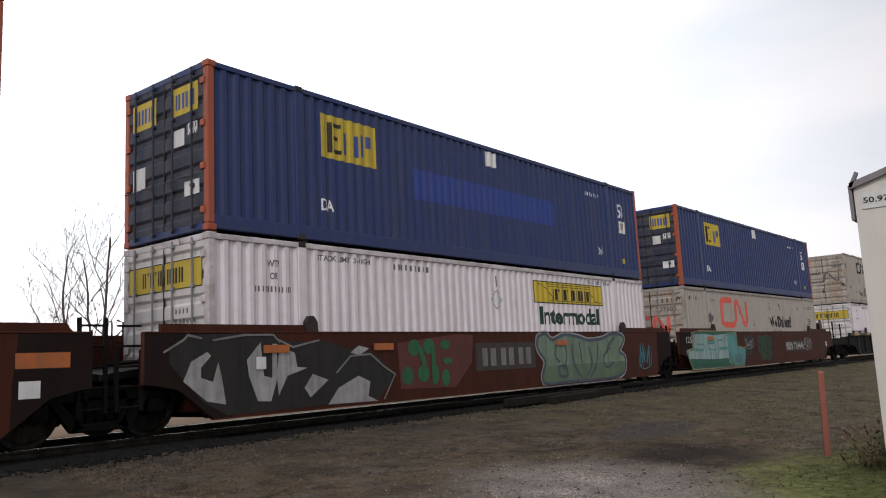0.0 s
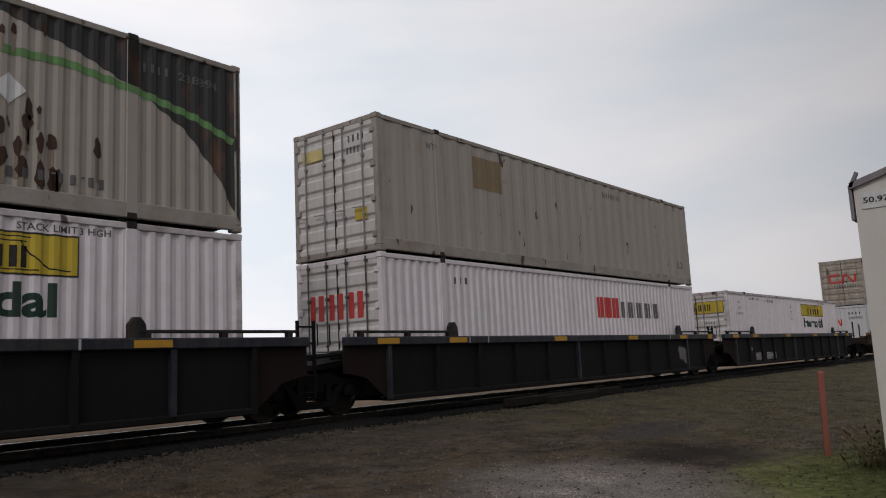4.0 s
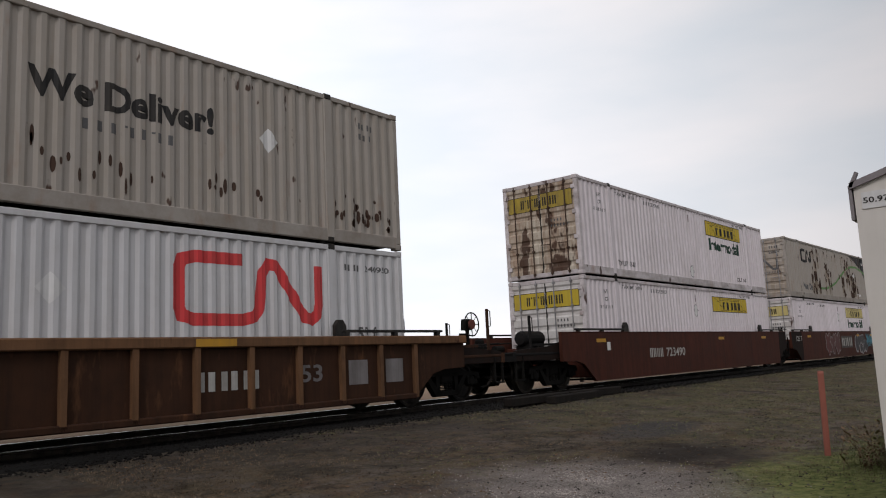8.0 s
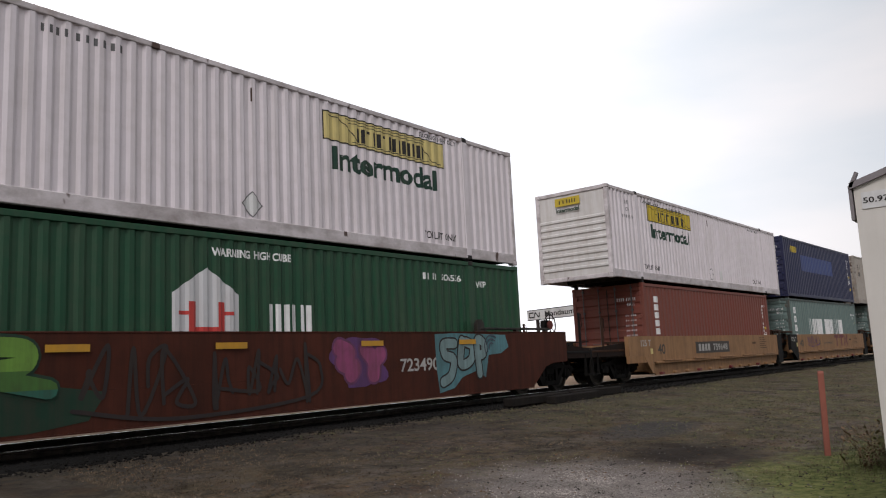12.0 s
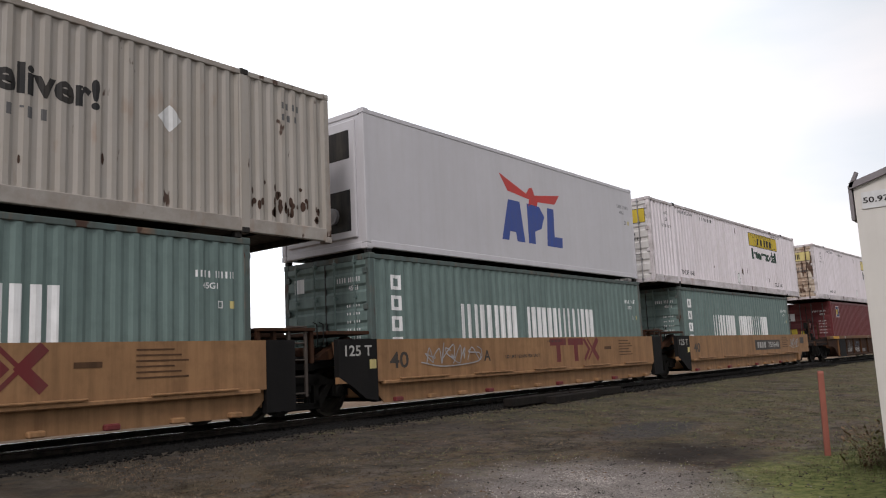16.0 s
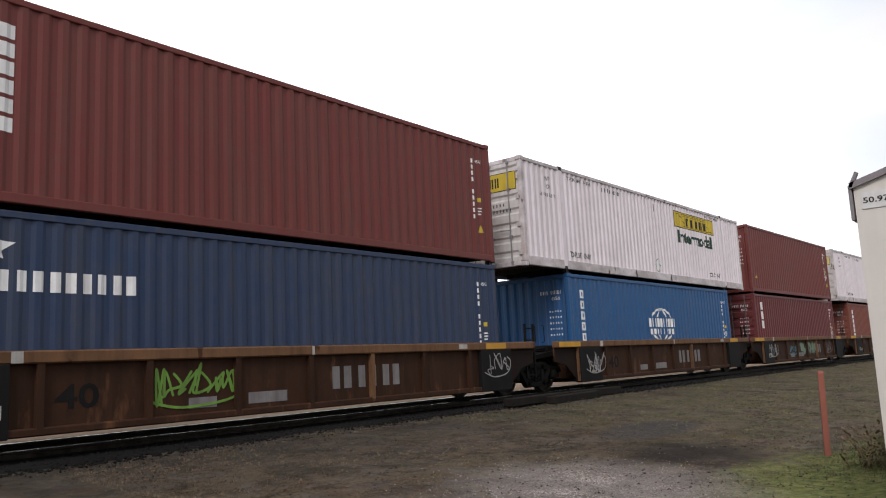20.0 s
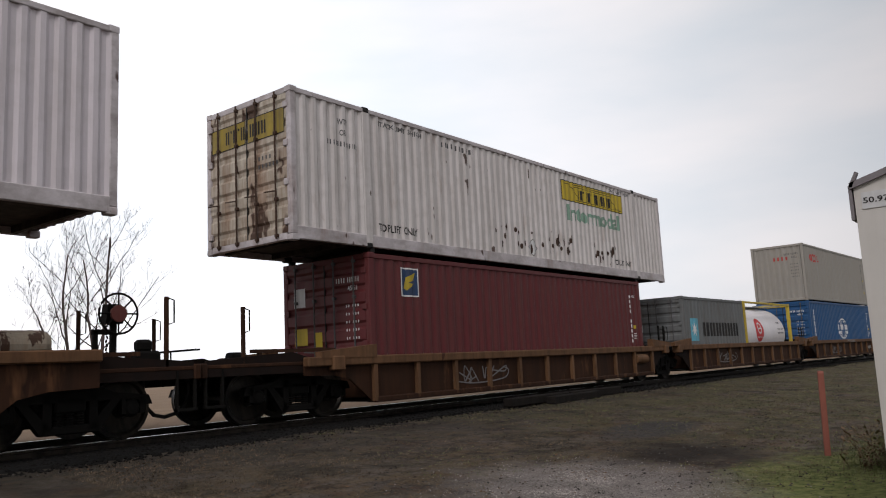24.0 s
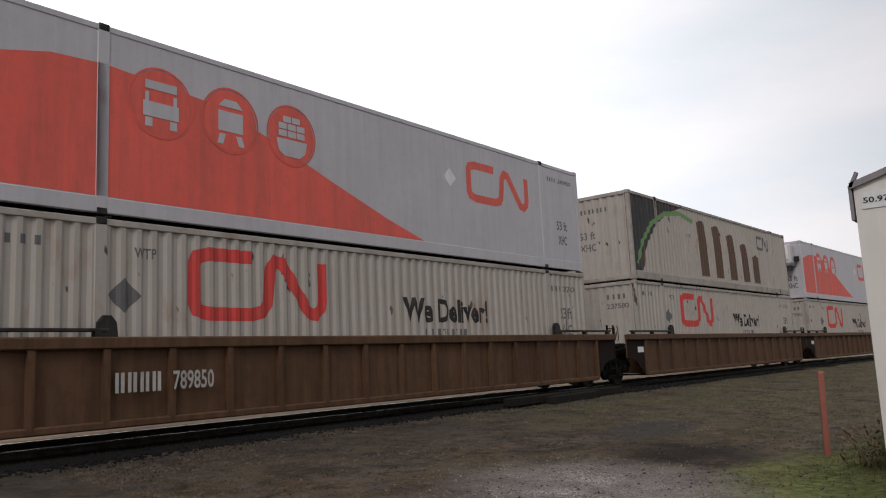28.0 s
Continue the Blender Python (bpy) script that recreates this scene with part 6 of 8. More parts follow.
def well_car(side, bay, zt, body, chord, left, right, gap=3.3, pitch=1.03, label="", guides=True, open_guides=False, brake_l=None, brake_r=None, tank_l=False, tank_r=False):
    """One unit of a well car. left and right are 'open' (coupler) or 'joint' (shared truck)."""
    car = thing("well_car", label, "well car", "well cars of the train")
    b, half = bay / 2 + 0.06, gap / 2 - 0.06
    ext = {"open": b + 1.7, "joint": b + half - 0.42}
    xl, xr = -ext[left], ext[right]
    if side == "tan":
        xl, xr = (-b - 1.05 if left == "joint" else xl), (b + 0.66 if right == "joint" else xr)
    key = (side, bay, zt, left, right)
    for sy in (-1, 1):
        ya, yb = (-1.52, -1.42) if sy < 0 else (1.42, 1.52)
        yc, yd = (-1.54, -1.38) if sy < 0 else (1.38, 1.54)
        yi, yj = (-1.44, -1.40) if sy < 0 else (1.40, 1.44)
        ends = lambda z: ([(b, 0.21), (b + 0.28, 0.42), (b + 0.62, 0.68), (b + 1.0, 0.76), (xr, 0.78), (xr, z)], [(xl, z), (xl, 0.78), (-b - 1.0, 0.76), (-b - 0.62, 0.68), (-b - 0.28, 0.42), (-b, 0.21)])
        if side == "smooth":
            r, l = ends(zt)
            part("side_plate", (key, sy), lambda s: s.prism(r + l, ya, yb), body, car)
            part("top_flange", (key, sy), lambda s: s.box(xl, xr, min(ya, yb) - 0.01 * (sy < 0) , max(ya, yb) + 0.01 * (sy > 0), zt - 0.001, zt + 0.025, 0.006), body, car)
            part("bottom_flange", (key, sy), lambda s: s.box(-b, b, min(ya, yb) - 0.02 * (sy < 0), max(ya, yb) + 0.02 * (sy > 0), 0.190, 0.212), body, car)
            yo = (ya - 0.003, ya) if sy < 0 else (yb, yb + 0.003)
            part("weld_seam", (key, sy), lambda s: s.box(-b - 0.2, b + 0.1, yo[0] + 0.001, yo[1] - 0.001, 0.742, 0.754), body, car)
            # Thin dark sheets over the ends: grime, with shade by the truck painted in.
            if right == "joint":
                part("end_plate", (key, sy, 1), lambda s: s.prism([(b + 0.12, 0.32), (b + 0.28, 0.43), (b + 0.62, 0.68), (b + 1.0, 0.76), (xr, 0.78), (xr, zt), (b + 0.20, zt), (b + 0.14, 0.9)], *yo), SHADED_GRIME, car)
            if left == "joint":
                part("end_plate", (key, sy, -1), lambda s: s.prism([(-b + 0.34, 0.212), (-b + 0.42, 0.8), (-b + 0.36, zt), (xl, zt), (xl, 0.78), (-b - 1.0, 0.76), (-b - 0.62, 0.68), (-b - 0.28, 0.42), (-b, 0.212)], *yo), SHADED_GRIME, car)
        elif side == "tan":
            part("side_plate", (key, sy), lambda s: s.prism([(xr, 0.60), (xr, zt), (xl, zt), (xl, 0.60)], ya, yb), body, car)
            part("lower_plate", (key, sy), lambda s: s.prism([(b - 0.2, 0.19), (b + 0.05, 0.42), (b + 0.3, 0.60), (-b - 0.3, 0.60), (-b - 0.05, 0.42), (-b + 0.2, 0.19)], yi, yj), body, car)
            part("ledge", (key, sy), lambda s: s.box(-b + 0.1, b - 0.1, yc - 0.03 * (sy < 0), yd + 0.03 * (sy > 0), 0.54, 0.61, 0.015), body, car)
            for k in range(5):
                x = -b + 1.3 + k * (2 * b - 2.6) / 4
                yo = -1.60 if sy < 0 else 1.54
                part("hinged_flap", (key, sy, k), lambda s: s.box(x - 0.75, x + 0.75, yo, yo + 0.06, 0.615, 0.65, 0.01), body, car)
            for k in range(12):
                x = -b + 0.55 + k * (2 * b - 1.1) / 11
                part("floor_bracket", (key, sy, k), lambda s: s.box(x - 0.11, x + 0.11, yc, yd, 0.19, 0.28, 0.02), MAROON_INK if k % 3 == 0 else body, car)
            for e, xe in ((-1, xl), (1, xr)):
                x0, x1 = (xl - 0.002, -b - 0.05) if e < 0 else (b + 0.05, xr + 0.002)
                yo = (-1.53, -1.40) if sy < 0 else (1.40, 1.53)
                tip = abs(xe) + 0.002
                far_end = (left if e < 0 else right) == "open"
                low = [(b + 0.05, 0.24), (b + 0.20, 0.26), (b + 0.72, 0.80), (tip, 0.82)] if far_end else [(b + 0.05, 0.22), (tip, 0.22)] if e > 0 else [(b + 0.05, 0.24), (b + 0.38, 0.30), (b + 0.70, 0.52), (tip, 0.72)]
                part("end_plate", (key, sy, e), lambda s: s.prism([(e * x, z) for x, z in low + [(tip, zt + 0.004), (b + 0.05, zt + 0.004)]], *yo), body if far_end else GRIME, car)
        else:
            r, l = ends(zt - 0.16)
            part("web_plate", (key, sy), lambda s: s.prism(r + l, yi, yj), body, car)
            part("top_chord", (key, sy), lambda s: s.box(xl, xr, yc, yd, zt - 0.17, zt, 0.02), chord, car)
            part("bottom_sill", (key, sy), lambda s: s.box(-b, b, yc + 0.02 * (sy < 0), yd - 0.02 * (sy > 0), 0.21, 0.32, 0.02), body, car)
            n = round(bay / pitch)
            for k in range(n + 1):
                x = -b + 2 * b * k / n
                part("rib", (side, zt, sy), lambda s: s.prism([(-0.045, 0.24), (0.045, 0.24), (0.05, zt - 0.16), (-0.05, zt - 0.16)], yc + 0.02 * (sy < 0), yd - 0.02 * (sy > 0)), chord if side == "ribbed" and chord is TAN_CHORD or k % 5 == 0 else body, car, at=pose(x, 0, 0))
            for e, t in ((-1, left), (1, right)):
                if t == "joint":
                    q = [(b + 0.02, 0.24), (b + 0.28, 0.425), (b + 0.62, 0.685), (b + 1.0, 0.765), (abs(xl if e < 0 else xr) - 0.002, 0.785), (abs(xl if e < 0 else xr) - 0.002, zt - 0.172), (b + 0.02, zt - 0.172)]
                    # Dark sheet on the web: its colour holds the joint's shade and grime.
                    part("end_cover", (key, sy, e), lambda s: s.prism([(e * x, z) for x, z in q], yi - 0.005 * (sy < 0), yj + 0.005 * (sy > 0)), SHADED_GRIME, car)
            if side == "forty":
                for e in (-1, 1):
                    x0, x1 = (-b - 0.02, -b + 1.15) if e < 0 else (b - 1.15, b + 0.02)
                    part("end_plate", (key, sy, e), lambda s: s.box(x0, x1, yc - 0.004 * (sy < 0), yd + 0.004 * (sy > 0), 0.20, zt - 0.168, 0.01), GRIME, car)
        if guides:
            for e, t in ((-1, left), (1, right)):
                x0, x1 = (-b - 0.9, -b + 2.05) if e < 0 else (b - 2.05, b + 0.9)
                part("end_guide", (key, sy, e), lambda s: s.prism([(x0, zt + 0.02), (x1, zt + 0.02), (x1 - 0.08 * (e > 0) + 0.0, zt + 0.14), (x0, zt + 0.14)], min(ya, yb) + 0.02, max(ya, yb) - 0.02) if side == "smooth" and not open_guides else s.box(x0, x1, min(ya, yb), max(ya, yb), zt + 0.07, zt + 0.12, 0.01).box(x0 + 0.1, x0 + 0.2, ya, yb, zt, zt + 0.08).box(x1 - 0.2, x1 - 0.1, ya, yb, zt, zt + 0.08).box((x0 + x1) / 2 - 0.05, (x0 + x1) / 2 + 0.05, ya, yb, zt, zt + 0.08), body if side == "smooth" and not open_guides else DARK, car)
                xg = x1 if e < 0 else x0
                part("guide_block", (key, sy, e), lambda s: s.prism([(xg - 0.14, zt), (xg + 0.14, zt), (xg + 0.12, zt + 0.20), (xg + 0.04, zt + 0.30), (xg - 0.06, zt + 0.30), (xg - 0.14, zt + 0.2)], ya + 0.01, yb), DARK, car)
    for e in (-1, 1):
        x0, x1 = (-b - 0.055, -b - 0.01) if e < 0 else (b + 0.01, b + 0.055)
        part("bulkhead", (key, e), lambda s: s.box(x0, x1, -1.41, 1.41, 0.30, min(zt, 1.2), 0.02), body, car)

    def floor(s):
        for k in range(7):
            x = -b + 0.4 + k * (2 * b - 0.8) / 6
            s.box(x - 0.25, x + 0.25, -1.40, 1.40, 0.215, 0.262)
        s.box(-b, b, -1.40, -1.25, 0.215, 0.262)
        s.box(-b, b, 1.25, 1.40, 0.215, 0.262)
    part("floor", key, floor, TRUCK, car)
    for e, t, br, tk in ((-1, left, brake_l, tank_l), (1, right, brake_r, tank_r)):
        if t == "open":
            coupler_end(car, e, b, zt, {"smooth": GRIME, "tan": RUSTBROWN}.get(side, body), br, tk, 0)
        else:
            joint_end(car, e, b, half, zt, body, e < 0, side)
    return car


# ---- the setting ----
RAIL_TOP = EYE - 0.89
TRACK_Y = 11.975
BEND = -4.4876e-4


def track_y(x):
    """The track runs straight past the yard, then turns gently towards the yard's side."""
    if x < 10:
        return TRACK_Y
    if x < 110:
        return TRACK_Y + BEND * (x - 10) ** 2
    return TRACK_Y + BEND * 1e4 + 200 * BEND * (x - 110)


def track_slope(x):
    return 0.0 if x < 10 else 2 * BEND * (min(x, 110) - 10)


def on_track(s, z):
    """The pose of a thing whose middle is s metres along the track."""
    x = s
    for _ in range(4):
        c = min(max(x - 10, 0), 100)
        x = s - (2 * BEND) ** 2 * c ** 3 / 6 - (0.004 * (x - 110) if x > 110 else 0)
    return pose(x, track_y(x), z, 0, 0, math.degrees(math.atan(track_slope(x))))


def lift_at(x, y):
    """Height of the ground: the yard rises a little towards the track."""
    t = y - track_y(x)
    k = min(max((t + 10) / 7.6, 0), 1) if t < 0 else min(max((16 - t) / 12, 0), 1)
    k = k * k * (3 - 2 * k)
    near = 0.02 * noise.noise(Vector((x * 0.5, y * 0.5, 0))) + 0.010 * noise.noise(Vector((x * 2.1, y * 2.1, 3)))
    return 0.39 * k + (near if abs(x) < 80 and abs(y) < 60 else 0)


def soil():
    m = bpy.data.materials.new("yard_soil")
    m.use_nodes = True
    nt = m.node_tree
    link = nt.links.new
    bsdf = nt.nodes["Principled BSDF"]
    co = nt.nodes.new("ShaderNodeTexCoord")
    sep = nt.nodes.new("ShaderNodeSeparateXYZ")
    link(co.outputs["Object"], sep.inputs[0])

    def tex(scale, detail=6.0, rough=0.6, stretch=None):
        t = node(nt, "ShaderNodeTexNoise", Scale=scale, Detail=detail, Roughness=rough)
        if stretch:
            mp = node(nt, "ShaderNodeMapping", Scale=stretch)
            link(co.outputs["Object"], mp.inputs["Vector"])
            link(mp.outputs[0], t.inputs["Vector"])
        else:
            link(co.outputs["Object"], t.inputs["Vector"])
        return t.outputs[0]

    def rng(v, a, b, c=0.0, d=1.0):
        r = node(nt, "ShaderNodeMapRange")
        for i, q in enumerate((a, b, c, d)):
            r.inputs[i + 1].default_value = q
        link(v, r.inputs[0])
        return r.outputs[0]

    def op(kind, a, b):
        n = nt.nodes.new("ShaderNodeMath")
        n.operation = kind
        for i, q in enumerate((a, b)):
            if isinstance(q, (int, float)):
                n.inputs[i].default_value = q
            else:
                link(q, n.inputs[i])
        return n.outputs[0]

    def mix(a, b, f):
        n = nt.nodes.new("ShaderNodeMixRGB")
        link(f, n.inputs[0])
        for i, q in ((1, a), (2, b)):
            if isinstance(q, tuple):
                n.inputs[i].default_value = (*q, 1)
            else:
                link(q, n.inputs[i])
        return n.outputs[0]

    def patch(cx, cy, rx, ry, soft=0.5):
        """A worn patch with a ragged edge."""
        dx = op("MULTIPLY", op("SUBTRACT", sep.outputs[0], cx), 1 / rx)
        dy = op("MULTIPLY", op("SUBTRACT", sep.outputs[1], cy), 1 / ry)
        d = op("ADD", op("MULTIPLY", dx, dx), op("MULTIPLY", dy, dy))
        d = op("ADD", d, op("MULTIPLY", op("SUBTRACT", tex(1.7), 0.5), 2.4))
        return rng(d, 1.0 + soft, 1.0 - soft)

    fine = tex(34.0, 5.0, 0.75)
    clod = tex(7.0, 8.0, 0.72)
    col = mix((0.064, 0.052, 0.044), (0.138, 0.114, 0.097), rng(tex(1.3, 8.0, 0.7), 0.42, 0.58))
    col = mix(col, (0.020, 0.016, 0.014), op("MULTIPLY", rng(clod, 0.50, 0.66), 0.70))
    straw = op("MULTIPLY", rng(tex(2.2, 8.0, 0.75, (0.55, 1, 1)), 0.48, 0.57), 0.9)
    col = mix(col, (0.150, 0.112, 0.070), op("MULTIPLY", straw, rng(tex(23.0, 5.0, 0.7), 0.36, 0.58)))
    rusty = op("MULTIPLY", rng(tex(1.7, 6.0, 0.7, (1, 0.7, 1)), 0.54, 0.66), 0.55)
    col = mix(col, (0.098, 0.050, 0.030), rusty)
    col = mix(col, (0.018, 0.015, 0.013), op("MULTIPLY", rng(fine, 0.53, 0.68), 0.70))
    col = mix(col, (0.24, 0.205, 0.175), op("MULTIPLY", rng(tex(55.0, 2.0), 0.62, 0.74), 0.45))
    humus = rng(tex(2.7, 9.0, 0.8, (0.6, 1.0, 1.0)), 0.52, 0.60)
    col = mix(col, (0.026, 0.021, 0.017), op("MULTIPLY", humus, 0.55))
    pale = rng(tex(3.6, 8.0, 0.8, (0.7, 1.0, 1.0)), 0.57, 0.66)
    col = mix(col, (0.19, 0.168, 0.148), op("MULTIPLY", pale, 0.55))
    fines = op("MULTIPLY", op("MULTIPLY", rng(sep.outputs[1], 6.4, 9.0), rng(sep.outputs[0], 34.0, 14.0)), rng(tex(1.4, 6.0, 0.7), 0.25, 0.55))
    col = mix(col, mix((0.022, 0.020, 0.019), (0.070, 0.062, 0.056), fine), op("MULTIPLY", fines, 0.88))
    green = op("MULTIPLY", rng(tex(0.8, 7.0, 0.68), 0.40, 0.56), rng(sep.outputs[0], 8.5, 17.0, 0.15, 1.0))
    col = mix(col, mix((0.058, 0.060, 0.030), (0.150, 0.142, 0.078), rng(clod, 0.4, 0.6)), op("MULTIPLY", green, 0.62))
    corner = patch(9.0, 1.6, 3.4, 1.50)
    col = mix(col, mix((0.098, 0.122, 0.040), (0.25, 0.26, 0.095), rng(clod, 0.4, 0.6)), op("MULTIPLY", corner, 0.9))
    stones = patch(12.2, 5.6, 1.3, 0.55)
    col = mix(col, mix((0.030, 0.028, 0.028), (0.115, 0.108, 0.105), rng(fine, 0.4, 0.62)), op("MULTIPLY", stones, 0.8))
    gravel = patch(7.4, 3.95, 1.45, 1.30, 0.9)
    col = mix(col, mix((0.17, 0.150, 0.140), (0.42, 0.375, 0.35), rng(fine, 0.38, 0.66)), op("MULTIPLY", gravel, 0.85))
    mud = patch(10.3, 4.2, 1.05, 0.78, 0.9)
    col = mix(col, mix((0.016, 0.013, 0.012), (0.045, 0.038, 0.034), clod), op("MULTIPLY", mud, 0.88))
    field = rng(sep.outputs[1], 13.2, 15.0)
    col = mix(col, mix((0.20, 0.140, 0.098), (0.33, 0.245, 0.175), tex(0.4)), field)
    link(col, bsdf.inputs["Base Color"])
    link(rng(op("ADD", gravel, mud), 0, 1, 0.97, 0.9), bsdf.inputs["Roughness"])
    bsdf.inputs["Specular IOR Level"].default_value = 0.04
    bp = node(nt, "ShaderNodeBump", Strength=0.9, Distance=0.04)
    link(op("ADD", fine, clod), bp.inputs["Height"])
    link(bp.outputs[0], bsdf.inputs["Normal"])
    return m


def axis(lo, hi, step, far):
    """Grid lines: even between lo and hi, then ever wider out to far."""
    mid = list(np.arange(lo, hi + step / 2, step))
    out, d = [], step
    while mid[-1] + sum(out) < far:
        d *= 1.5
        out.append(d)
    up = list(np.cumsum(out) + mid[-1])
    down = [mid[0] - (u - mid[-1]) for u in up]
    return down[::-1] + mid + up


def ground():
    xs, ys = axis(-6, 60, 0.3, 3000), axis(-4, 22, 0.3, 3000)
    v = [(x, y, lift_at(x, y)) for y in ys for x in xs]
    n = len(xs)
    f = [(j * n + i, j * n + i + 1, (j + 1) * n + i + 1, (j + 1) * n + i) for j in range(len(ys) - 1) for i in range(n - 1)]
    me = bpy.data.meshes.new("ground")
    me.from_pydata(v, [], f)
    me.materials.append(soil())
    me.shade_smooth()
    tagged(new("ground", me), "trodden yard soil with gravel, straw and thin grass", "ground", kind="structure")


ground()
RAIL_STEEL = surface("rail_steel", (0.012, 0.009, 0.007), 0.6, 0.5, dirt=0.3)
RAIL_HEAD = surface("polished_rail_head", (0.55, 0.54, 0.53), 0.25, 1.0, fade=0.05, dirt=0.1)
# Dark stone, taken nearly black so its colour also holds the train's shade.
BALLAST = surface("shaded_dark_ballast", (0.0035, 0.0032, 0.003), 0.95, fade=0.5, dirt=0.3, dirt_colour=(0.010, 0.009, 0.008), grain=30, bump=1.0, spec=0.1)
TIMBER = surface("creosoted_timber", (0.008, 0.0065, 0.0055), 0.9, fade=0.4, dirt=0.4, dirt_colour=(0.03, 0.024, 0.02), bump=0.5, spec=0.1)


def along_track(sh, prof, x0=-260.0, x1=480.0):
    """A profile of (sideways, height) swept along the track."""
    stations = [x0, 0.0, 10.0] + [14.0 + 4 * k for k in range(25)] + [x1]
    n = len(prof)
    v = []
    for x in stations:
        sl = track_slope(x)
        q = 1 / math.sqrt(1 + sl * sl)
        v += [(x - t * sl * q, track_y(x) + t * q, z) for t, z in prof]
    f = [(i * n + k, i * n + (k + 1) % n, (i + 1) * n + (k + 1) % n, (i + 1) * n + k) for i in range(len(stations) - 1) for k in range(n)]
    sh.add(v, f + [tuple(range(n)), tuple(range((len(stations) - 1) * n, len(stations) * n))])


sh = Shape()
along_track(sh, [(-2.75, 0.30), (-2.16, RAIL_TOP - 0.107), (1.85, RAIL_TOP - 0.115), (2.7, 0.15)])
tagged(new("ballast_bed", sh.mesh("ballast_bed", BALLAST)), "dark ballast bed under the track, train's shade in its colour", "ballast", kind="structure")
for name, t in (("rail_near", -0.75), ("rail_far", 0.75)):
    sh = Shape()
    z = RAIL_TOP
    along_track(sh, [(t - 0.07, z - 0.172), (t - 0.07, z - 0.16), (t - 0.012, z - 0.14), (t - 0.012, z - 0.045), (t - 0.036, z - 0.035), (t - 0.036, z - 0.006), (t + 0.036, z - 0.006), (t + 0.036, z - 0.035), (t + 0.012, z - 0.045), (t + 0.012, z - 0.14), (t + 0.07, z - 0.16), (t + 0.07, z - 0.172)])
    rail = tagged(new(name, sh.mesh(name, RAIL_STEEL)), "rusty steel rail with polished head", "rail", kind="structure")
    sh = Shape()
    along_track(sh, [(t - 0.033, z - 0.0055), (t - 0.030, z), (t + 0.030, z), (t + 0.033, z - 0.0055)])
    top = new("rail_head", sh.mesh("rail_head", RAIL_HEAD))
    top.parent = rail
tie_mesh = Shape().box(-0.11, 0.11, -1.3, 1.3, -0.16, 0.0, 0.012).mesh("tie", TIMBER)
track_ties = tagged(new("sleepers"), "creosoted timber sleepers in the ballast", "sleepers", kind="structure")
for k in range(190):
    x = -6.0 + 0.52 * k
    o = new("sleeper", tie_mesh)
    o.parent = track_ties
    o.matrix_basis = pose(x, track_y(x), RAIL_TOP - 0.108, 0, 0, math.degrees(math.atan(track_slope(x))) + random.uniform(-1, 1))


def scatter(name, label, n, place, build, mat, category):
    """Many small pieces in one mesh."""
    sh = Shape()
    for _ in range(n):
        build(sh, *place())
    me = bpy.data.meshes.new(name)
    me.from_pydata(sh.v, [], sh.f)
    me.materials.append(mat)
    return tagged(new(name, me), label, category, kind="stuff")


def stone(sh, x, y, z, r):
    a = [random.uniform(0.6, 1.2) * r for _ in range(6)]
    q = random.uniform(0, 1.5)
    c, s = math.cos(q), math.sin(q)
    v = [(a[0], 0, 0), (-a[1], 0, 0), (0, a[2], 0), (0, -a[3], 0), (0, 0, a[4] * 0.7), (0, 0, -a[5] * 0.5)]
    sh.add([(x + c * p - s * w, y + s * p + c * w, z + h) for p, w, h in v], [(0, 2, 4), (2, 1, 4), (1, 3, 4), (3, 0, 4), (2, 0, 5), (1, 2, 5), (3, 1, 5), (0, 3, 5)])


def ballast_place():
    x = random.uniform(1, 45) if random.random() < 0.8 else random.uniform(45, 90)
    t = -2.3 - abs(random.gauss(0, 0.42)) if random.random() < 0.35 else random.uniform(-2.55, -0.95) if random.random() < 0.8 else random.uniform(-0.6, 2.6)
    z = RAIL_TOP - 0.11 if t > -2.16 else RAIL_TOP - 0.105 - (-2.16 - t) * 0.05
    if t > 1.85:
        z -= (t - 1.85) * 0.25
    if t < -2.6:
        z = lift_at(x, track_y(x) + t) + 0.01
    return x, track_y(x) + t, z, random.uniform(0.02, 0.045) if t > -2.65 else random.uniform(0.008, 0.02)


# Stone tones are sunk with the bed's: shade beside the train, as colour.
scatter("ballast_stones", "loose dark crushed stones on the ballast, train's shade in their colour", 9000, ballast_place, stone, flecks("shaded_ballast_stone", (0.003, 0.0027, 0.0024), (0.010, 0.009, 0.008)), "stones")


def yard_place():
    x, y = random.uniform(4, 26), random.uniform(1.5, 9.6)
    return x, y, lift_at(x, y) + 0.002, random.choice((0.006, 0.008, 0.012, 0.02))


def gravel_place():
    x, y = random.gauss(7.4, 0.75), random.gauss(4.05, 0.62)
    return x, y, lift_at(x, y) + 0.002, random.uniform(0.004, 0.012)


scatter("yard_pebbles", "small grey pebbles in the yard", 7000, yard_place, stone, flecks("pebble", (0.020, 0.017, 0.015), (0.105, 0.094, 0.085)), "pebbles")
scatter("gravel_patch", "pale gravel where vehicles turn", 5000, gravel_place, stone, flecks("pale_gravel", (0.11, 0.098, 0.09), (0.42, 0.375, 0.345)), "gravel")


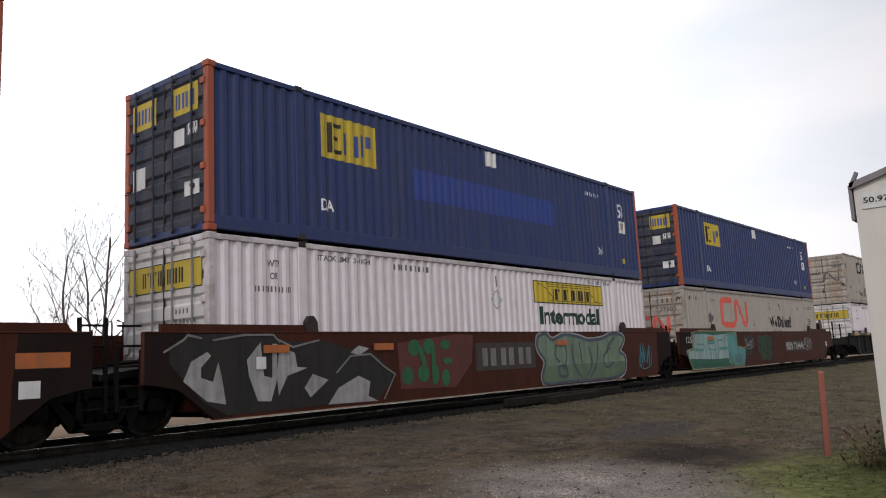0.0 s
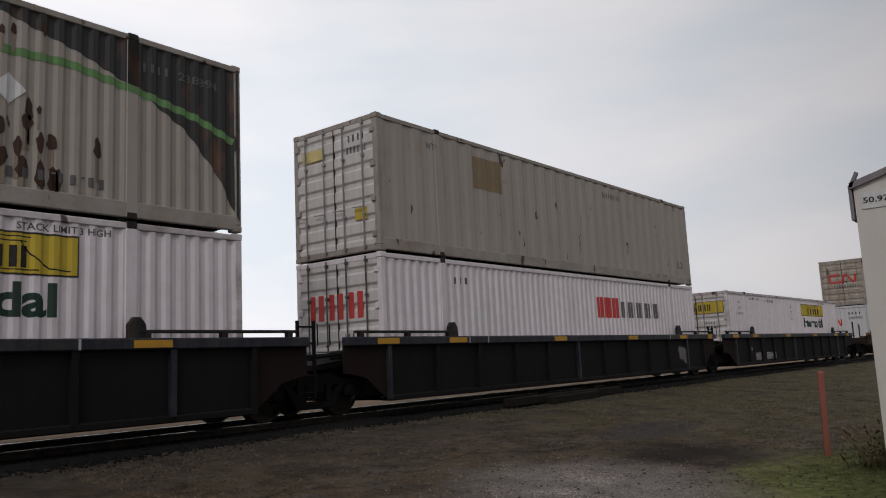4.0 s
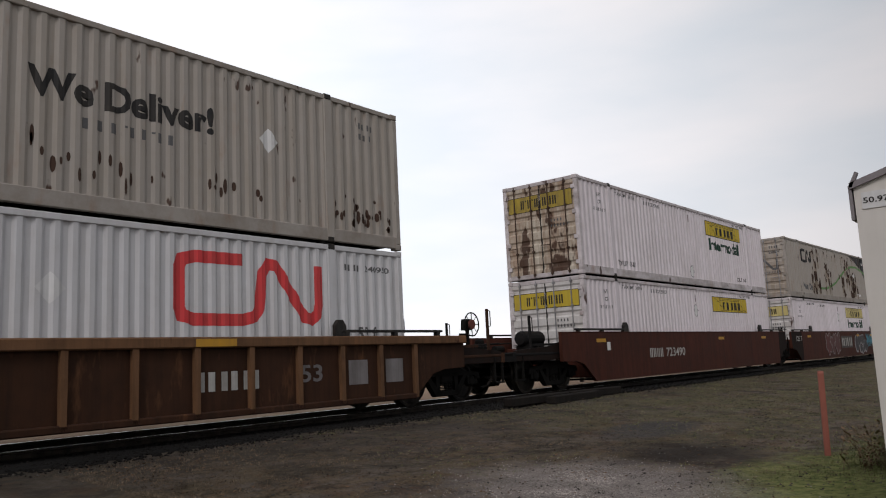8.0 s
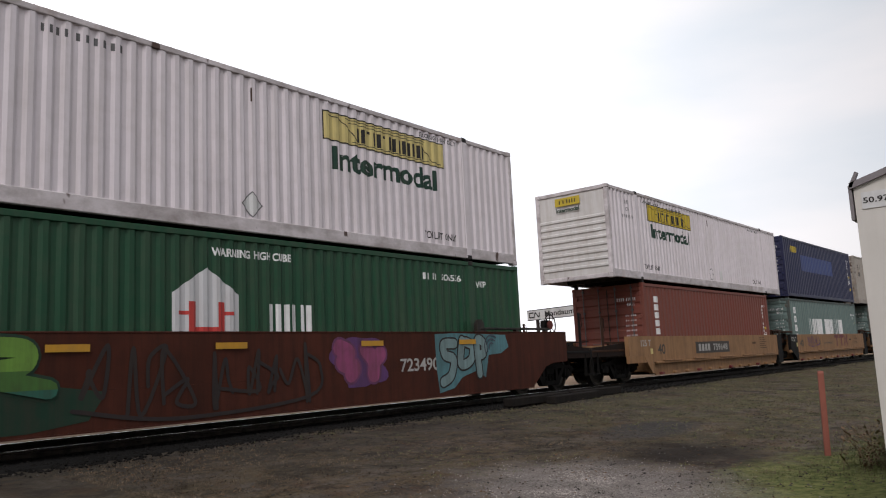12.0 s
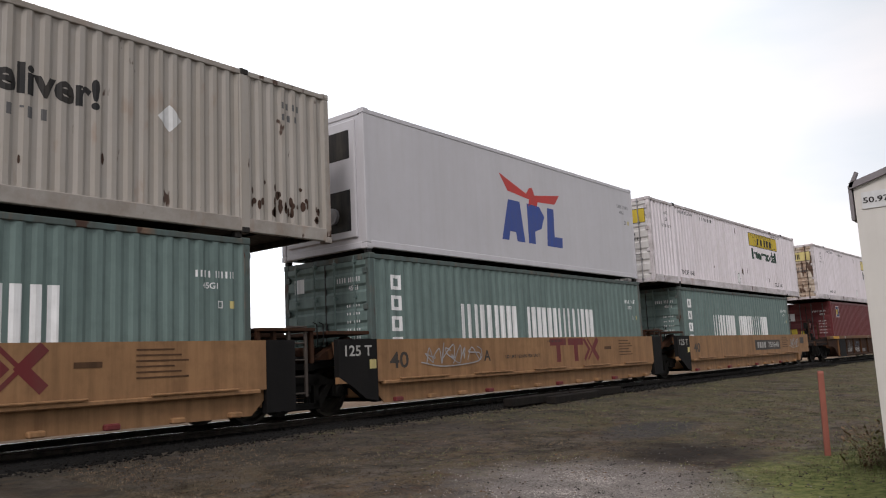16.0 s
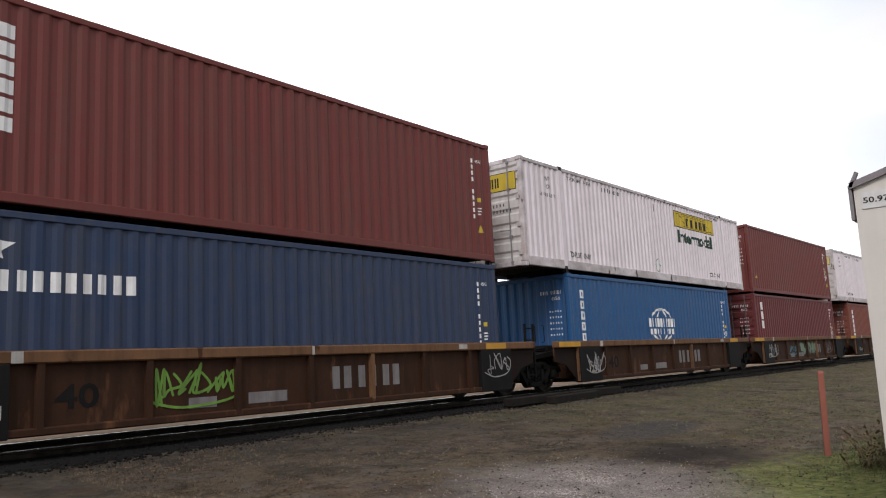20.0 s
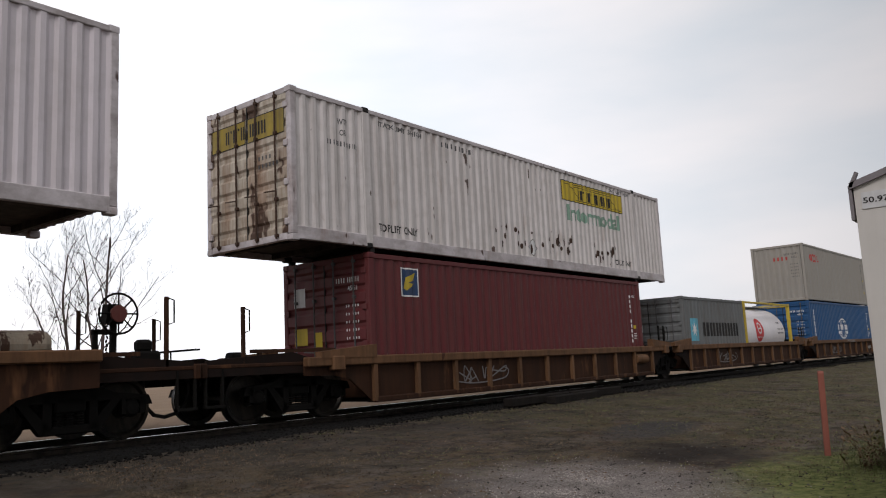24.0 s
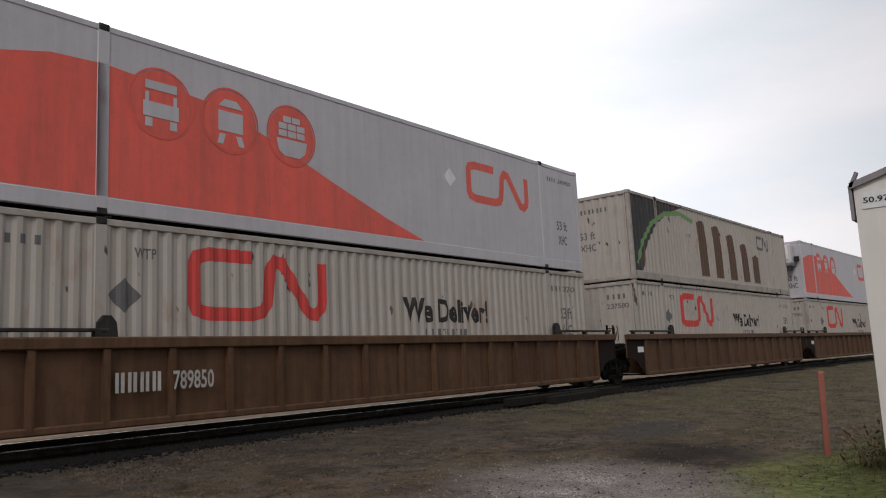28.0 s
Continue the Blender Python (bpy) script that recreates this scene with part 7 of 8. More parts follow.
def blade(sh, x, y, z, r):
    for _ in range(5):
        a, h, l = random.uniform(0, 6.28), random.uniform(0.10, 0.75) * r, random.uniform(0.4, 1.7) * r
        w = 0.0022 + r * 0.022
        px, py = x + random.gauss(0, r * 0.5), y + random.gauss(0, r * 0.5)
        ca, sa = math.cos(a), math.sin(a)
        sh.add([(px - sa * w, py + ca * w, z - 0.01), (px + sa * w, py - ca * w, z - 0.01), (px + ca * l * 0.4 + sa * w * 0.7, py + sa * l * 0.4 - ca * w * 0.7, z + h * 0.6), (px + ca * l * 0.4 - sa * w * 0.7, py + sa * l * 0.4 + ca * w * 0.7, z + h * 0.6), (px + ca * l, py + sa * l, z + h)],
               [(0, 1, 2, 3), (3, 2, 4)])


def grass_place(green):
    def place():
        while True:
            if green and random.random() < 0.5:
                x, y = random.gauss(9.0, 1.7), random.gauss(1.8, 0.8)
            else:
                x, y = 4.2 + random.random() ** 1.9 * 46, random.uniform(1.0, 9.9)
            keep = noise.noise(Vector((x * 0.45, y * 0.8, 7 if green else 2))) + (0.12 * min(x - 9, 6) if green else 0.15)
            bare = math.hypot((x - 7.4) / 1.35, (y - 4.05) / 1.1) < 0.9 or math.hypot((x - 10.3) / 1.05, (y - 4.2) / 0.78) < 0.9
            if keep > -0.12 + random.random() * 0.40 and not bare and y < track_y(x) - 2.5:
                return x, y, lift_at(x, y), random.uniform(0.014, 0.045) * (1.0 if x < 12 else 1.4)
    return place


scatter("grass", "short olive green grass in the yard", 9000, grass_place(True), blade, flecks("green_grass", (0.060, 0.080, 0.026), (0.25, 0.25, 0.11)), "grass")
scatter("dry_grass", "dead straw-coloured grass in the yard", 15000, grass_place(False), blade, flecks("dead_grass", (0.034, 0.024, 0.017), (0.21, 0.160, 0.108)), "grass")


def litter(sh, x, y, z, r):
    a = random.uniform(0, 6.28)
    u, v = Vector((math.cos(a), math.sin(a), random.uniform(-0.3, 0.3))) * r, Vector((-math.sin(a), math.cos(a), random.uniform(-0.3, 0.5))) * r * 0.6
    c = Vector((x, y, z + r * 0.4))
    sh.add([c - u, c + v, c + u, c - v], [(0, 1, 2, 3)])


def litter_place():
    x, y = 4.5 + random.random() ** 1.7 * 34, random.uniform(1.4, 9.4)
    return x, y, lift_at(x, y), random.uniform(0.008, 0.024)


scatter("leaf_litter", "small dead brown leaves strewn over the yard", 9000, litter_place, litter, flecks("dead_leaf", (0.03, 0.018, 0.012), (0.17, 0.105, 0.062)), "leaves")

# old sleepers lying beside the ballast
for k, (x, t, z, l, turn) in enumerate(((15.2, -2.42, 0.50, 2.5, 1.5), (17.9, -2.35, 0.49, 2.4, -3.0), (16.3, -2.72, 0.47, 2.3, 2.5))):
    o = tagged(new("old_sleeper", Shape().box(-l / 2, l / 2, -0.12, 0.12, -0.09, 0.09, 0.02).mesh("old_sleeper", TIMBER)), "dark old timber sleeper lying beside the ballast", "sleeper", "old sleepers")
    o.matrix_basis = pose(x, track_y(x) + t, z, 0, 0, turn)

# ---- post, weeds, hut ----
px, py = 11.02, 2.66
post = tagged(new("marker_post", Shape().prism([(-0.037, -0.25), (0.037, -0.25), (0.037, 1.03), (0.02, 1.06), (-0.02, 1.06), (-0.037, 1.03)], -0.034, 0.034).mesh("marker_post", surface("faded_orange_paint", (0.30, 0.10, 0.072), 0.7, dirt=0.35, dirt_colour=(0.14, 0.06, 0.04)))), "faded orange wooden marker post in the grass", "post")
post.matrix_basis = pose(px, py, lift_at(px, py), 1.2, -0.5, 20)


def weeds():
    root = thing("weed_clump", "tall reddish brown withered weeds beside the hut", "weeds")
    x0, y0 = 10.28, 1.66
    root.matrix_basis = pose(x0, y0, lift_at(x0, y0))
    sh, lf = Shape(), Shape()
    rng = random.Random(5)
    for _ in range(240):
        x, y = rng.gauss(0.35, 0.50), rng.gauss(0.0, 0.26)
        h = rng.uniform(0.15, 0.56) * (1.0 - 0.35 * abs(x) / 1.5)
        dx, dy = rng.gauss(0, 0.16), rng.gauss(0, 0.16)
        pts = [(x, y, -0.02), (x + dx * 0.4, y + dy * 0.4, h * 0.5), (x + dx, y + dy, h)]
        sh.tube(pts, 0.004, 4, 0.0015)
        for _ in range(15):
            k = rng.uniform(0.15, 1.0)
            c = Vector((x + dx * k, y + dy * k, h * k))
            a, l = rng.uniform(0, 6.28), rng.uniform(0.03, 0.09)
            d = Vector((math.cos(a), math.sin(a), rng.uniform(-0.2, 0.8))) * l
            n = Vector((-math.sin(a), math.cos(a), 0)) * l * 0.22
            lf.add([c, c + d * 0.5 + n, c + d, c + d * 0.5 - n], [(0, 1, 2, 3)])
    for name, s, mat in (("stalk_mass", sh, surface("withered_stalk", (0.16, 0.105, 0.07), 0.85)), ("leaf_mass", lf, flecks("withered_leaf", (0.075, 0.10, 0.030), (0.21, 0.125, 0.078)))):
        me = bpy.data.meshes.new(name)
        me.from_pydata(s.v, [], s.f)
        me.materials.append(mat)
        o = new(name, me)
        o.parent = root
        o["kind"] = "stuff"


weeds()


def hut():
    """A pale signal hut with a low gable, its end wall square to the track."""
    x0, x1, y0, y1 = 6.74, 9.4, -1.25, 1.22
    wall = surface("pale_hut_panel", (0.62, 0.59, 0.55), 0.45, fade=0.06, dirt=0.15, dirt_colour=(0.3, 0.28, 0.25), grain=8, bump=0.05)
    trim = surface("grey_hut_trim", (0.22, 0.20, 0.21), 0.5, dirt=0.2)
    h = EYE + 1.20
    ridge = h + 0.36
    hutt = thing("signal_hut", "pale grey metal signal hut with a low gable roof", "hut")
    ym = (y0 + y1) / 2
    part("end_wall", 0, lambda s: s.sweep_x([(y0, 0.0), (y1, 0.0), (y1, h), (ym, ridge - 0.02), (y0, h)], x0, x0 + 0.06), wall, hutt)
    part("rear_wall", 0, lambda s: s.sweep_x([(y0, 0.0), (y1, 0.0), (y1, h), (ym, ridge - 0.02), (y0, h)], x1 - 0.06, x1), wall, hutt)
    part("side_wall", 0, lambda s: s.box(x0 + 0.06, x1 - 0.06, y1 - 0.06, y1, 0.0, h), wall, hutt)
    part("side_wall", 1, lambda s: s.box(x0 + 0.06, x1 - 0.06, y0, y0 + 0.06, 0.0, h), wall, hutt)
    part("foundation", 0, lambda s: s.box(x0 - 0.05, x1 + 0.05, y0 - 0.05, y1 + 0.05, -0.1, 0.10), surface("hut_concrete", (0.3, 0.29, 0.28), 0.9), hutt)
    sl = (ridge - h) / (y1 - ym)
    for k, sy in ((0, 1), (1, -1)):
        ye = y1 + 0.022 if sy > 0 else y0 - 0.022
        part("roof_sheet", k, lambda s: s.sweep_x([(ym, ridge), (ye, h - 0.05 * sl), (ye, h - 0.05 * sl + 0.05), (ym, ridge + 0.05)], x0 - 0.03, x1 + 0.03), trim, hutt)
        part("eave_fascia", k, lambda s: s.box(x0 - 0.02, x1 + 0.02, ye - 0.012, ye + 0.012, h - 0.26, h + 0.02, 0.004), trim, hutt)
        part("roof_clip", k, lambda s: s.sweep_x([(ye - 0.02, h), (ye + 0.01, h + 0.0), (ye - 0.05, h + 0.12), (ye - 0.07, h + 0.11)], x0 - 0.03, x0 + 0.02), trim, hutt)
    sign = part("number_sign", 0, lambda s: s.box(x0 - 0.008, x0 - 0.002, y1 - 0.62, y1 - 0.05, h - 0.18, h - 0.05), PLACARD, hutt, "white strip with black number")
    for word, ya, yb, za, zb in (("50.97", y1 - 0.06, y1 - 0.24, h - 0.138, h - 0.092),):
        s = Shape()
        for q in text(word, 0.0, za, ya - yb, zb):
            s.add([(x0 - 0.011, ya - x, z) for x, z in q], [tuple(range(len(q)))])
        o = new("lettering", s.mesh("lettering", BLACK))
        o.parent = sign
    s = Shape()
    for k in range(3):
        s.box(x0 - 0.014, x0 - 0.010, y1 - 0.36 - 0.08 * k, y1 - 0.30 - 0.08 * k, h - 0.16, h - 0.07)
    o = new("sign_bar", s.mesh("sign_bar", BLACK))
    o.parent = sign


hut()


def station_sign():
    """A name board on two posts beyond the track, turned towards the trains."""
    (xa, ya), (xb, yb) = (28.75, 18.3), (27.7, 15.0)
    z0, z1, n = 3.02, 3.41, math.hypot(xb - xa, yb - ya)
    board = thing("station_sign", "white station name board on two dark posts", "sign")
    board.matrix_basis = pose(xa, ya, 0, 0, 0, math.degrees(math.atan2(yb - ya, xb - xa)))
    panel = part("board", "station", lambda s: s.box(0, n, -0.02, 0.02, z0, z1, 0.006), surface("white_sign_paint", (0.60, 0.60, 0.60), 0.5, dirt=0.35), board)
    part("board_edge", "station", lambda s: s.box(-0.02, n + 0.02, -0.025, 0.025, z1, z1 + 0.03).box(-0.02, n + 0.02, -0.025, 0.025, z0 - 0.03, z0).box(n, n + 0.03, -0.025, 0.025, z0, z1), DARK, board)
    for x in (0.55, n - 0.5):
        part("post", ("station", x), lambda s: s.box(x - 0.06, x + 0.06, 0.025, 0.14, -0.2, z1 - 0.05, 0.01), surface("dark_sign_post", (0.03, 0.026, 0.024), 0.8), board)
    for name, polys in (("logo_band", worm(0.15, z1 - 0.10, 0.80, z0 + 0.10, 0.055)), ("lettering", text("Mandaumin", 1.15, z0 + 0.09, n - 0.2, z1 - 0.08))):
        s = Shape()
        for q in polys:
            s.add([(x, -0.026, z) for x, z in q], [tuple(range(len(q)))])
        o = new(name, s.mesh(name, BLACK))
        o.parent = panel


station_sign()


# ---- trees and distance ----
def bare_tree(x, y, height, seed, stems):
    root = thing("bare_tree", "leafless young tree with several thin stems", "tree")
    root.matrix_basis = pose(x, y, lift_at(x, y))
    rng = random.Random(seed)
    trunk, limbs, twigs = Shape(), Shape(), Shape()

    def grow(p, d, length, r, level):
        pts, q, dd = [p], Vector(p), Vector(d)
        n = (8, 6, 5, 4, 3)[level]
        for _ in range(n):
            dd = (dd + Vector((rng.gauss(0, 0.12), rng.gauss(0, 0.12), 0.03 + 0.05 * level))).normalized()
            q = q + dd * length / n
            pts.append(q.copy())
        (trunk if level == 0 else limbs if level < 3 else twigs).tube(pts, r, 6 if level == 0 else 4 if level < 3 else 3, r * (0.35 if level < 3 else 0.6))
        if level >= 4:
            return
        kids = (9, 6, 4, 3)[level]
        for k in range(kids):
            f = (0.25 if level else 0.30) + (0.75 if level else 0.70) * (k + rng.random() * 0.7) / kids
            i = min(int(f * n), n - 1)
            a = k * 2.4 + rng.uniform(-0.5, 0.5)
            side = Vector((math.cos(a), math.sin(a), 0))
            side = (side - dd * side.dot(dd)).normalized()
            lean = rng.uniform(0.55, 0.95)
            grow(pts[i].lerp(pts[i + 1], min(1, f * n - i)), (dd * (1.25 - lean) + side * lean + Vector((0, 0, 0.25))).normalized(), length * rng.uniform(0.36, 0.55) * (1.15 - 0.45 * f), max(r * (1 - 0.6 * f) * 0.52, 0.007), level + 1)
    for dx, lean, hgt in stems:
        grow(Vector((dx, 0, -0.1)), Vector((lean, 0.02, 1)).normalized(), height * hgt, 0.115 * hgt, 0)
    bark = surface("grey_brown_bark", (0.085, 0.066, 0.062), 0.9, fade=0.3)
    for name, s in (("trunk", trunk), ("crown", limbs), ("twig_mass", twigs)):
        me = bpy.data.meshes.new(name)
        me.from_pydata(s.v, [], s.f)
        me.materials.append(bark)
        o = new(name, me)
        o.parent = root
        if s is not trunk:
            o["kind"] = "stuff"


bare_tree(20.9, 41.0, 9.3, 3, ((0.0, -0.12, 0.94), (0.9, 0.03, 1.0), (-0.05, -0.55, 0.66), (0.5, -0.05, 0.85)))


def far_wood():
    sh = Shape()
    rng = random.Random(9)
    for _ in range(9000):
        x = rng.uniform(-60, 330)
        y = 170 + rng.uniform(-8, 10)
        top = 3.2 + 1.6 * noise.noise(Vector((x * 0.05, 0, 0))) + 0.9 * noise.noise(Vector((x * 0.3, 5, 0)))
        z = rng.uniform(0, 1) ** 0.7 * top
        l, a = rng.uniform(0.5, 1.3), rng.gauss(0, 0.5)
        w = rng.uniform(0.03, 0.09)
        d = Vector((math.sin(a), 0, math.cos(a))) * l
        sh.add([(x - w, y, z), (x + w, y, z), (x + d.x, y, z + d.z)], [(0, 1, 2)])
    me = bpy.data.meshes.new("far_wood")
    me.from_pydata(sh.v, [], sh.f)
    me.materials.append(surface("far_twigs", (0.20, 0.16, 0.15), 0.95))
    tagged(new("far_wood", me), "low leafless brush along the far edge of the field", "woods", kind="stuff")


far_wood()

# ---- the train: middles in metres along the train ----
TRAIN = []                                 # (thing, metres along the train, height of its base over the rail)


def run(ob, s, z=0.0):
    TRAIN.append((ob, s, z))
    return ob


def load(s, low, up, top, low_s=None, up_s=None, lift=0.0):
    """A lower container whose top is a hand over 'top' above the rail, and one on it; lift is the play of the locks between them."""
    run(low(top - 0.20 + lift * 0.4), low_s or s, 0.27)
    if up:
        box = run(up(2.90), up_s or s, top + 0.095 + lift)
        for x in (-5.98, 5.98):
            for y in (-1.2, 1.2):
                part("twist_lock", lift, lambda q: q.box(-0.07, 0.07, -0.05, 0.05, -0.025 - lift * 0.6, 0.02, 0.01), DARK, box, at=pose(x, y, 0))


O, J = "open", "joint"
BROWN_LABEL = "oxide brown smooth-sided well car unit with sprayed graffiti"

# a brown three-unit car
car = run(well_car("smooth", 16.15, 1.52, OXIDE, OXIDE, J, J, label=BROWN_LABEL), -3.87)
decal(car, "reflector", rect(8.3, 1.0, 9.0, 1.2), ORANGE_REFLECT, -1.524)
decal(car, "data_plate", rect(8.35, 0.62, 8.62, 0.84), PLACARD, -1.524)
load(-3.87, lambda H: jbh(H, upper=False), lambda H: emp(H, True), 3.11, None, -3.82)

car = run(well_car("smooth", 16.15, 1.52, OXIDE, OXIDE, J, J, label=BROWN_LABEL), 15.53)
Y = -1.524
black_and_white_piece(car)
green_dabs(car)
decal(car, "sign_field", rect(-1.35, 0.60, 1.10, 1.22), CAR_BLACK, Y)
decal(car, "sign_bar", bars("TTX", -1.1, 0.70, 0.9, 1.10), SPRAYS["grey"], Y - 0.004)
sage_piece(car)
scrawl(car, 6.9, 7.7, 0.35, 1.2, Y, 14, "cyan")
for x in (-7.2, -4.6, 2.1):
    decal(car, "reflector", rect(x, 1.12, x + 0.55, 1.25), ORANGE_REFLECT, Y - 0.03)
decal(car, "data_plate", rect(-7.35, 0.86, -7.15, 1.06), PLACARD, Y - 0.03)
load(15.53, lambda H: jbh(H, upper=False), lambda H: emp(H, False), 3.11)

car = run(well_car("smooth", 16.15, 1.52, OXIDE, OXIDE, J, O, label=BROWN_LABEL, brake_r=(-0.7, 0.0), tank_r=True), 34.95)
teal_piece(car)
graffiti(car, -3.2, -2.2, 0.5, 1.35, Y, 22, "51", "black", "black", cloud="black")
scrawl(car, -3.15, -2.3, 0.8, 1.25, Y - 0.02, 25, "white", 4, 0.02)
graffiti(car, -1.5, 0.0, 0.25, 1.36, Y, 23, "25727", "deep", "green", "deep", thick=0.40, rim=0.022, overlap=0.9)
decal(car, "number_field", rect(2.0, 0.58, 3.1, 1.06) + rect(3.16, 0.58, 4.8, 1.06), SPRAYS["soot"], Y)
decal(car, "number", bars("DTTX", 2.1, 0.66, 3.0, 0.98) + text("724446", 3.2, 0.66, 4.7, 0.98), CAR_WHITE, Y - 0.004)
scrawl(car, 4.7, 5.9, 0.62, 1.25, Y, 24, "white")
decal(car, "lettering", text("125 T", -8.75, 1.08, -7.95, 1.30), CAR_WHITE, Y)
decal(car, "reflector", rect(-6.9, 1.16, -6.4, 1.30), ORANGE_REFLECT, Y - 0.03)
decal(car, "data_plate", rect(8.5, 0.72, 8.72, 0.98), PLACARD, Y)
load(34.95, lambda H: cn_plain(H, end="doors", faded=True), lambda H: emp(H, True), 3.11)

# a black three-unit car
for k, (s, l, r) in enumerate(((58.42, O, J), (77.98, J, J), (97.55, J, O))):
    car = run(well_car("ribbed", 16.15, 1.45, GRIME, INDIGO, l, r, pitch=1.47, label="grimy black ribbed well car unit with navy top chord", brake_l=(0.9, 0.0) if k == 0 else None), s)
    C = -1.543
    for x in (-8.5, -6.3, -2.0, 2.2, 6.0):
        decal(car, "reflector", rect(x, 1.24, x + 0.62, 1.35), REFLECT, C)
    for x in (-5.6, -4.9, 5.2):
        decal(car, "scale_mark", rect(x, 1.22, x + 0.04, 1.37), CAR_WHITE, C)
    decal(car, "yellow_corner", rect(-9.0, 1.22, -8.55, 1.37) if l == O else rect(8.5, 1.22, 8.9, 1.37), REFLECT, C - 0.004)
    if k == 2:
        decal(car, "number", bars("DTTX", -5.85, 0.32, -5.05, 0.62) + text("888443", -4.55, 0.32, -3.35, 0.62) + text("A", -6.35, 0.70, -6.2, 0.90), CAR_WHITE, -1.445)
    if k == 0:
        decal(car, "number", bars("DTTX", -3.6, 0.32, -2.7, 0.58) + text("888443", -2.3, 0.32, -1.1, 0.58), SPRAYS["ash"], -1.445)
        decal(car, "graffiti_cloud", fill(blob(random.Random(31), 0.75, 0.75, 0.30, 0.36)), SPRAYS["ash"], -1.445)
        scrawl(car, 0.5, 1.2, 0.35, 0.8, -1.447, 34, "grey", 3, 0.04)
        graffiti(car, 0.3, 1.5, 1.22, 1.37, C, 33, "13", "grey", None)
        scrawl(car, 1.8, 2.9, 0.4, 1.0, -1.445, 32, "grey", 4)
    if k == 1:
        graffiti(car, 5.9, 6.8, 0.35, 1.05, -1.445, 35, "3", "grey", "black")
    if k == 0:
        load(s, lambda H: jbh(H, upper=False), lambda H: cn_rust(H, 1), 3.11)
    elif k == 1:
        load(s, lambda H: xpo(H, False), lambda H: xpo(H, True), 3.11)
    else:
        load(s, lambda H: jbh(H, upper=False, old=False), None, 3.11)

# a rust brown single car
car = run(well_car("ribbed", 16.15, 1.46, RUSTBROWN, TAN_CHORD, O, O, pitch=1.03, label="rust brown ribbed single well car with tan chord"), 120.95)
for x in (-7.9, -5.5, -1.2, 3.0):
    decal(car, "reflector", rect(x, 1.24, x + 0.75, 1.36), REFLECT, -1.543)
decal(car, "sign_bar", bars("TTX", 3.1, 0.55, 4.25, 0.85), CAR_WHITE, -1.445)
decal(car, "lettering", text("53", 5.15, 0.60, 5.65, 0.90), SPRAYS["grey"], -1.445)
for x in (6.3, 7.3, -6.9):
    decal(car, "primer_patch", rect(x, 0.5, x + 0.5, 0.95), SPRAYS["grey"], -1.445)
load(120.95, lambda H: cn_red(H, False), lambda H: cn_intermodal(H, True), 3.13)

# a second brown three-unit car
car = run(well_car("smooth", 16.15, 1.52, OXIDE_DULL, OXIDE_DULL, O, J, label="oxide brown smooth-sided well car unit", brake_l=(0.7, 0.0), tank_l=True, open_guides=True), 144.8)
decal(car, "number", bars("DTTX", -4.65, 0.68, -3.7, 0.96) + text("723490", -3.45, 0.68, -1.95, 0.96), CAR_WHITE, Y)
for x in (-8.0, 1.2, 6.0):
    decal(car, "reflector", rect(x, 1.18, x + 0.55, 1.28), REFLECT, Y)
decal(car, "data_plate", rect(-7.4, 0.95, -7.2, 1.18), PLACARD, Y)
load(144.8, lambda H: jbh(H, upper=False, word=False, number="235809"), lambda H: jbh(H, rusty=True, number="259363"), 3.11)

car = run(well_car("smooth", 16.15, 1.52, OXIDE_DULL, OXIDE_DULL, J, J, label=BROWN_LABEL, open_guides=True), 164.32)
decal(car, "lettering", text("125 T", -8.65, 1.02, -7.75, 1.26), CAR_WHITE, Y)
graffiti(car, -3.85, -1.4, 0.22, 1.42, Y, 41, "646", "blush", "white", thick=0.36, rim=0.03, overlap=0.2)
decal(car, "sign_field", rect(-1.0, 0.58, 1.3, 1.22), CAR_BLACK, Y)
decal(car, "sign_bar", bars("TTX", -0.9, 0.68, 1.15, 1.12), CAR_WHITE, Y - 0.004)
bubble_piece(car)
graffiti(car, 4.5, 6.6, 0.50, 1.42, Y, 43, "646364", "cyan", thick=0.20, overlap=0.7)
scrawl(car, 6.65, 7.8, 0.6, 1.35, Y, 44, "pink", 5, 0.05)
for x in (-7.0, 2.2, 5.3, 6.7):
    decal(car, "reflector", rect(x, 1.18, x + 0.55, 1.28), REFLECT, Y - 0.03)
load(164.32, lambda H: jbh(H, upper=False, faded=True), lambda H: cn_rust(H, 2), 3.11)

car = run(well_car("smooth", 16.15, 1.52, OXIDE_DULL, OXIDE_DULL, J, O, label=BROWN_LABEL, brake_r=(0.9, 0.0), open_guides=True), 183.75)
decal(car, "lettering", text("125 T", -9.0, 1.02, -8.2, 1.26), CAR_WHITE, Y)
lime_piece(car)
scrawl(car, -3.0, 0.9, 0.20, 1.30, Y, 52, "soot", 7, 0.06)
graffiti(car, 1.5, 2.9, 0.45, 1.38, Y, 53, "34", "pink", "plum", cloud="violet", thick=0.34)
decal(car, "number", text("723490", 3.3, 0.68, 4.5, 0.94), CAR_WHITE, Y)
aqua_piece(car)
for x in (-7.9, -3.6, -1.0, 2.2, 5.2):
    decal(car, "reflector", rect(x, 1.20, x + 0.6, 1.30), REFLECT, Y - 0.03)
load(183.75, lambda H: hub(H), lambda H: jbh(H, rusty=True, faded=True, stacked="STACKING 3 HIGH ONLY"), 3.11)

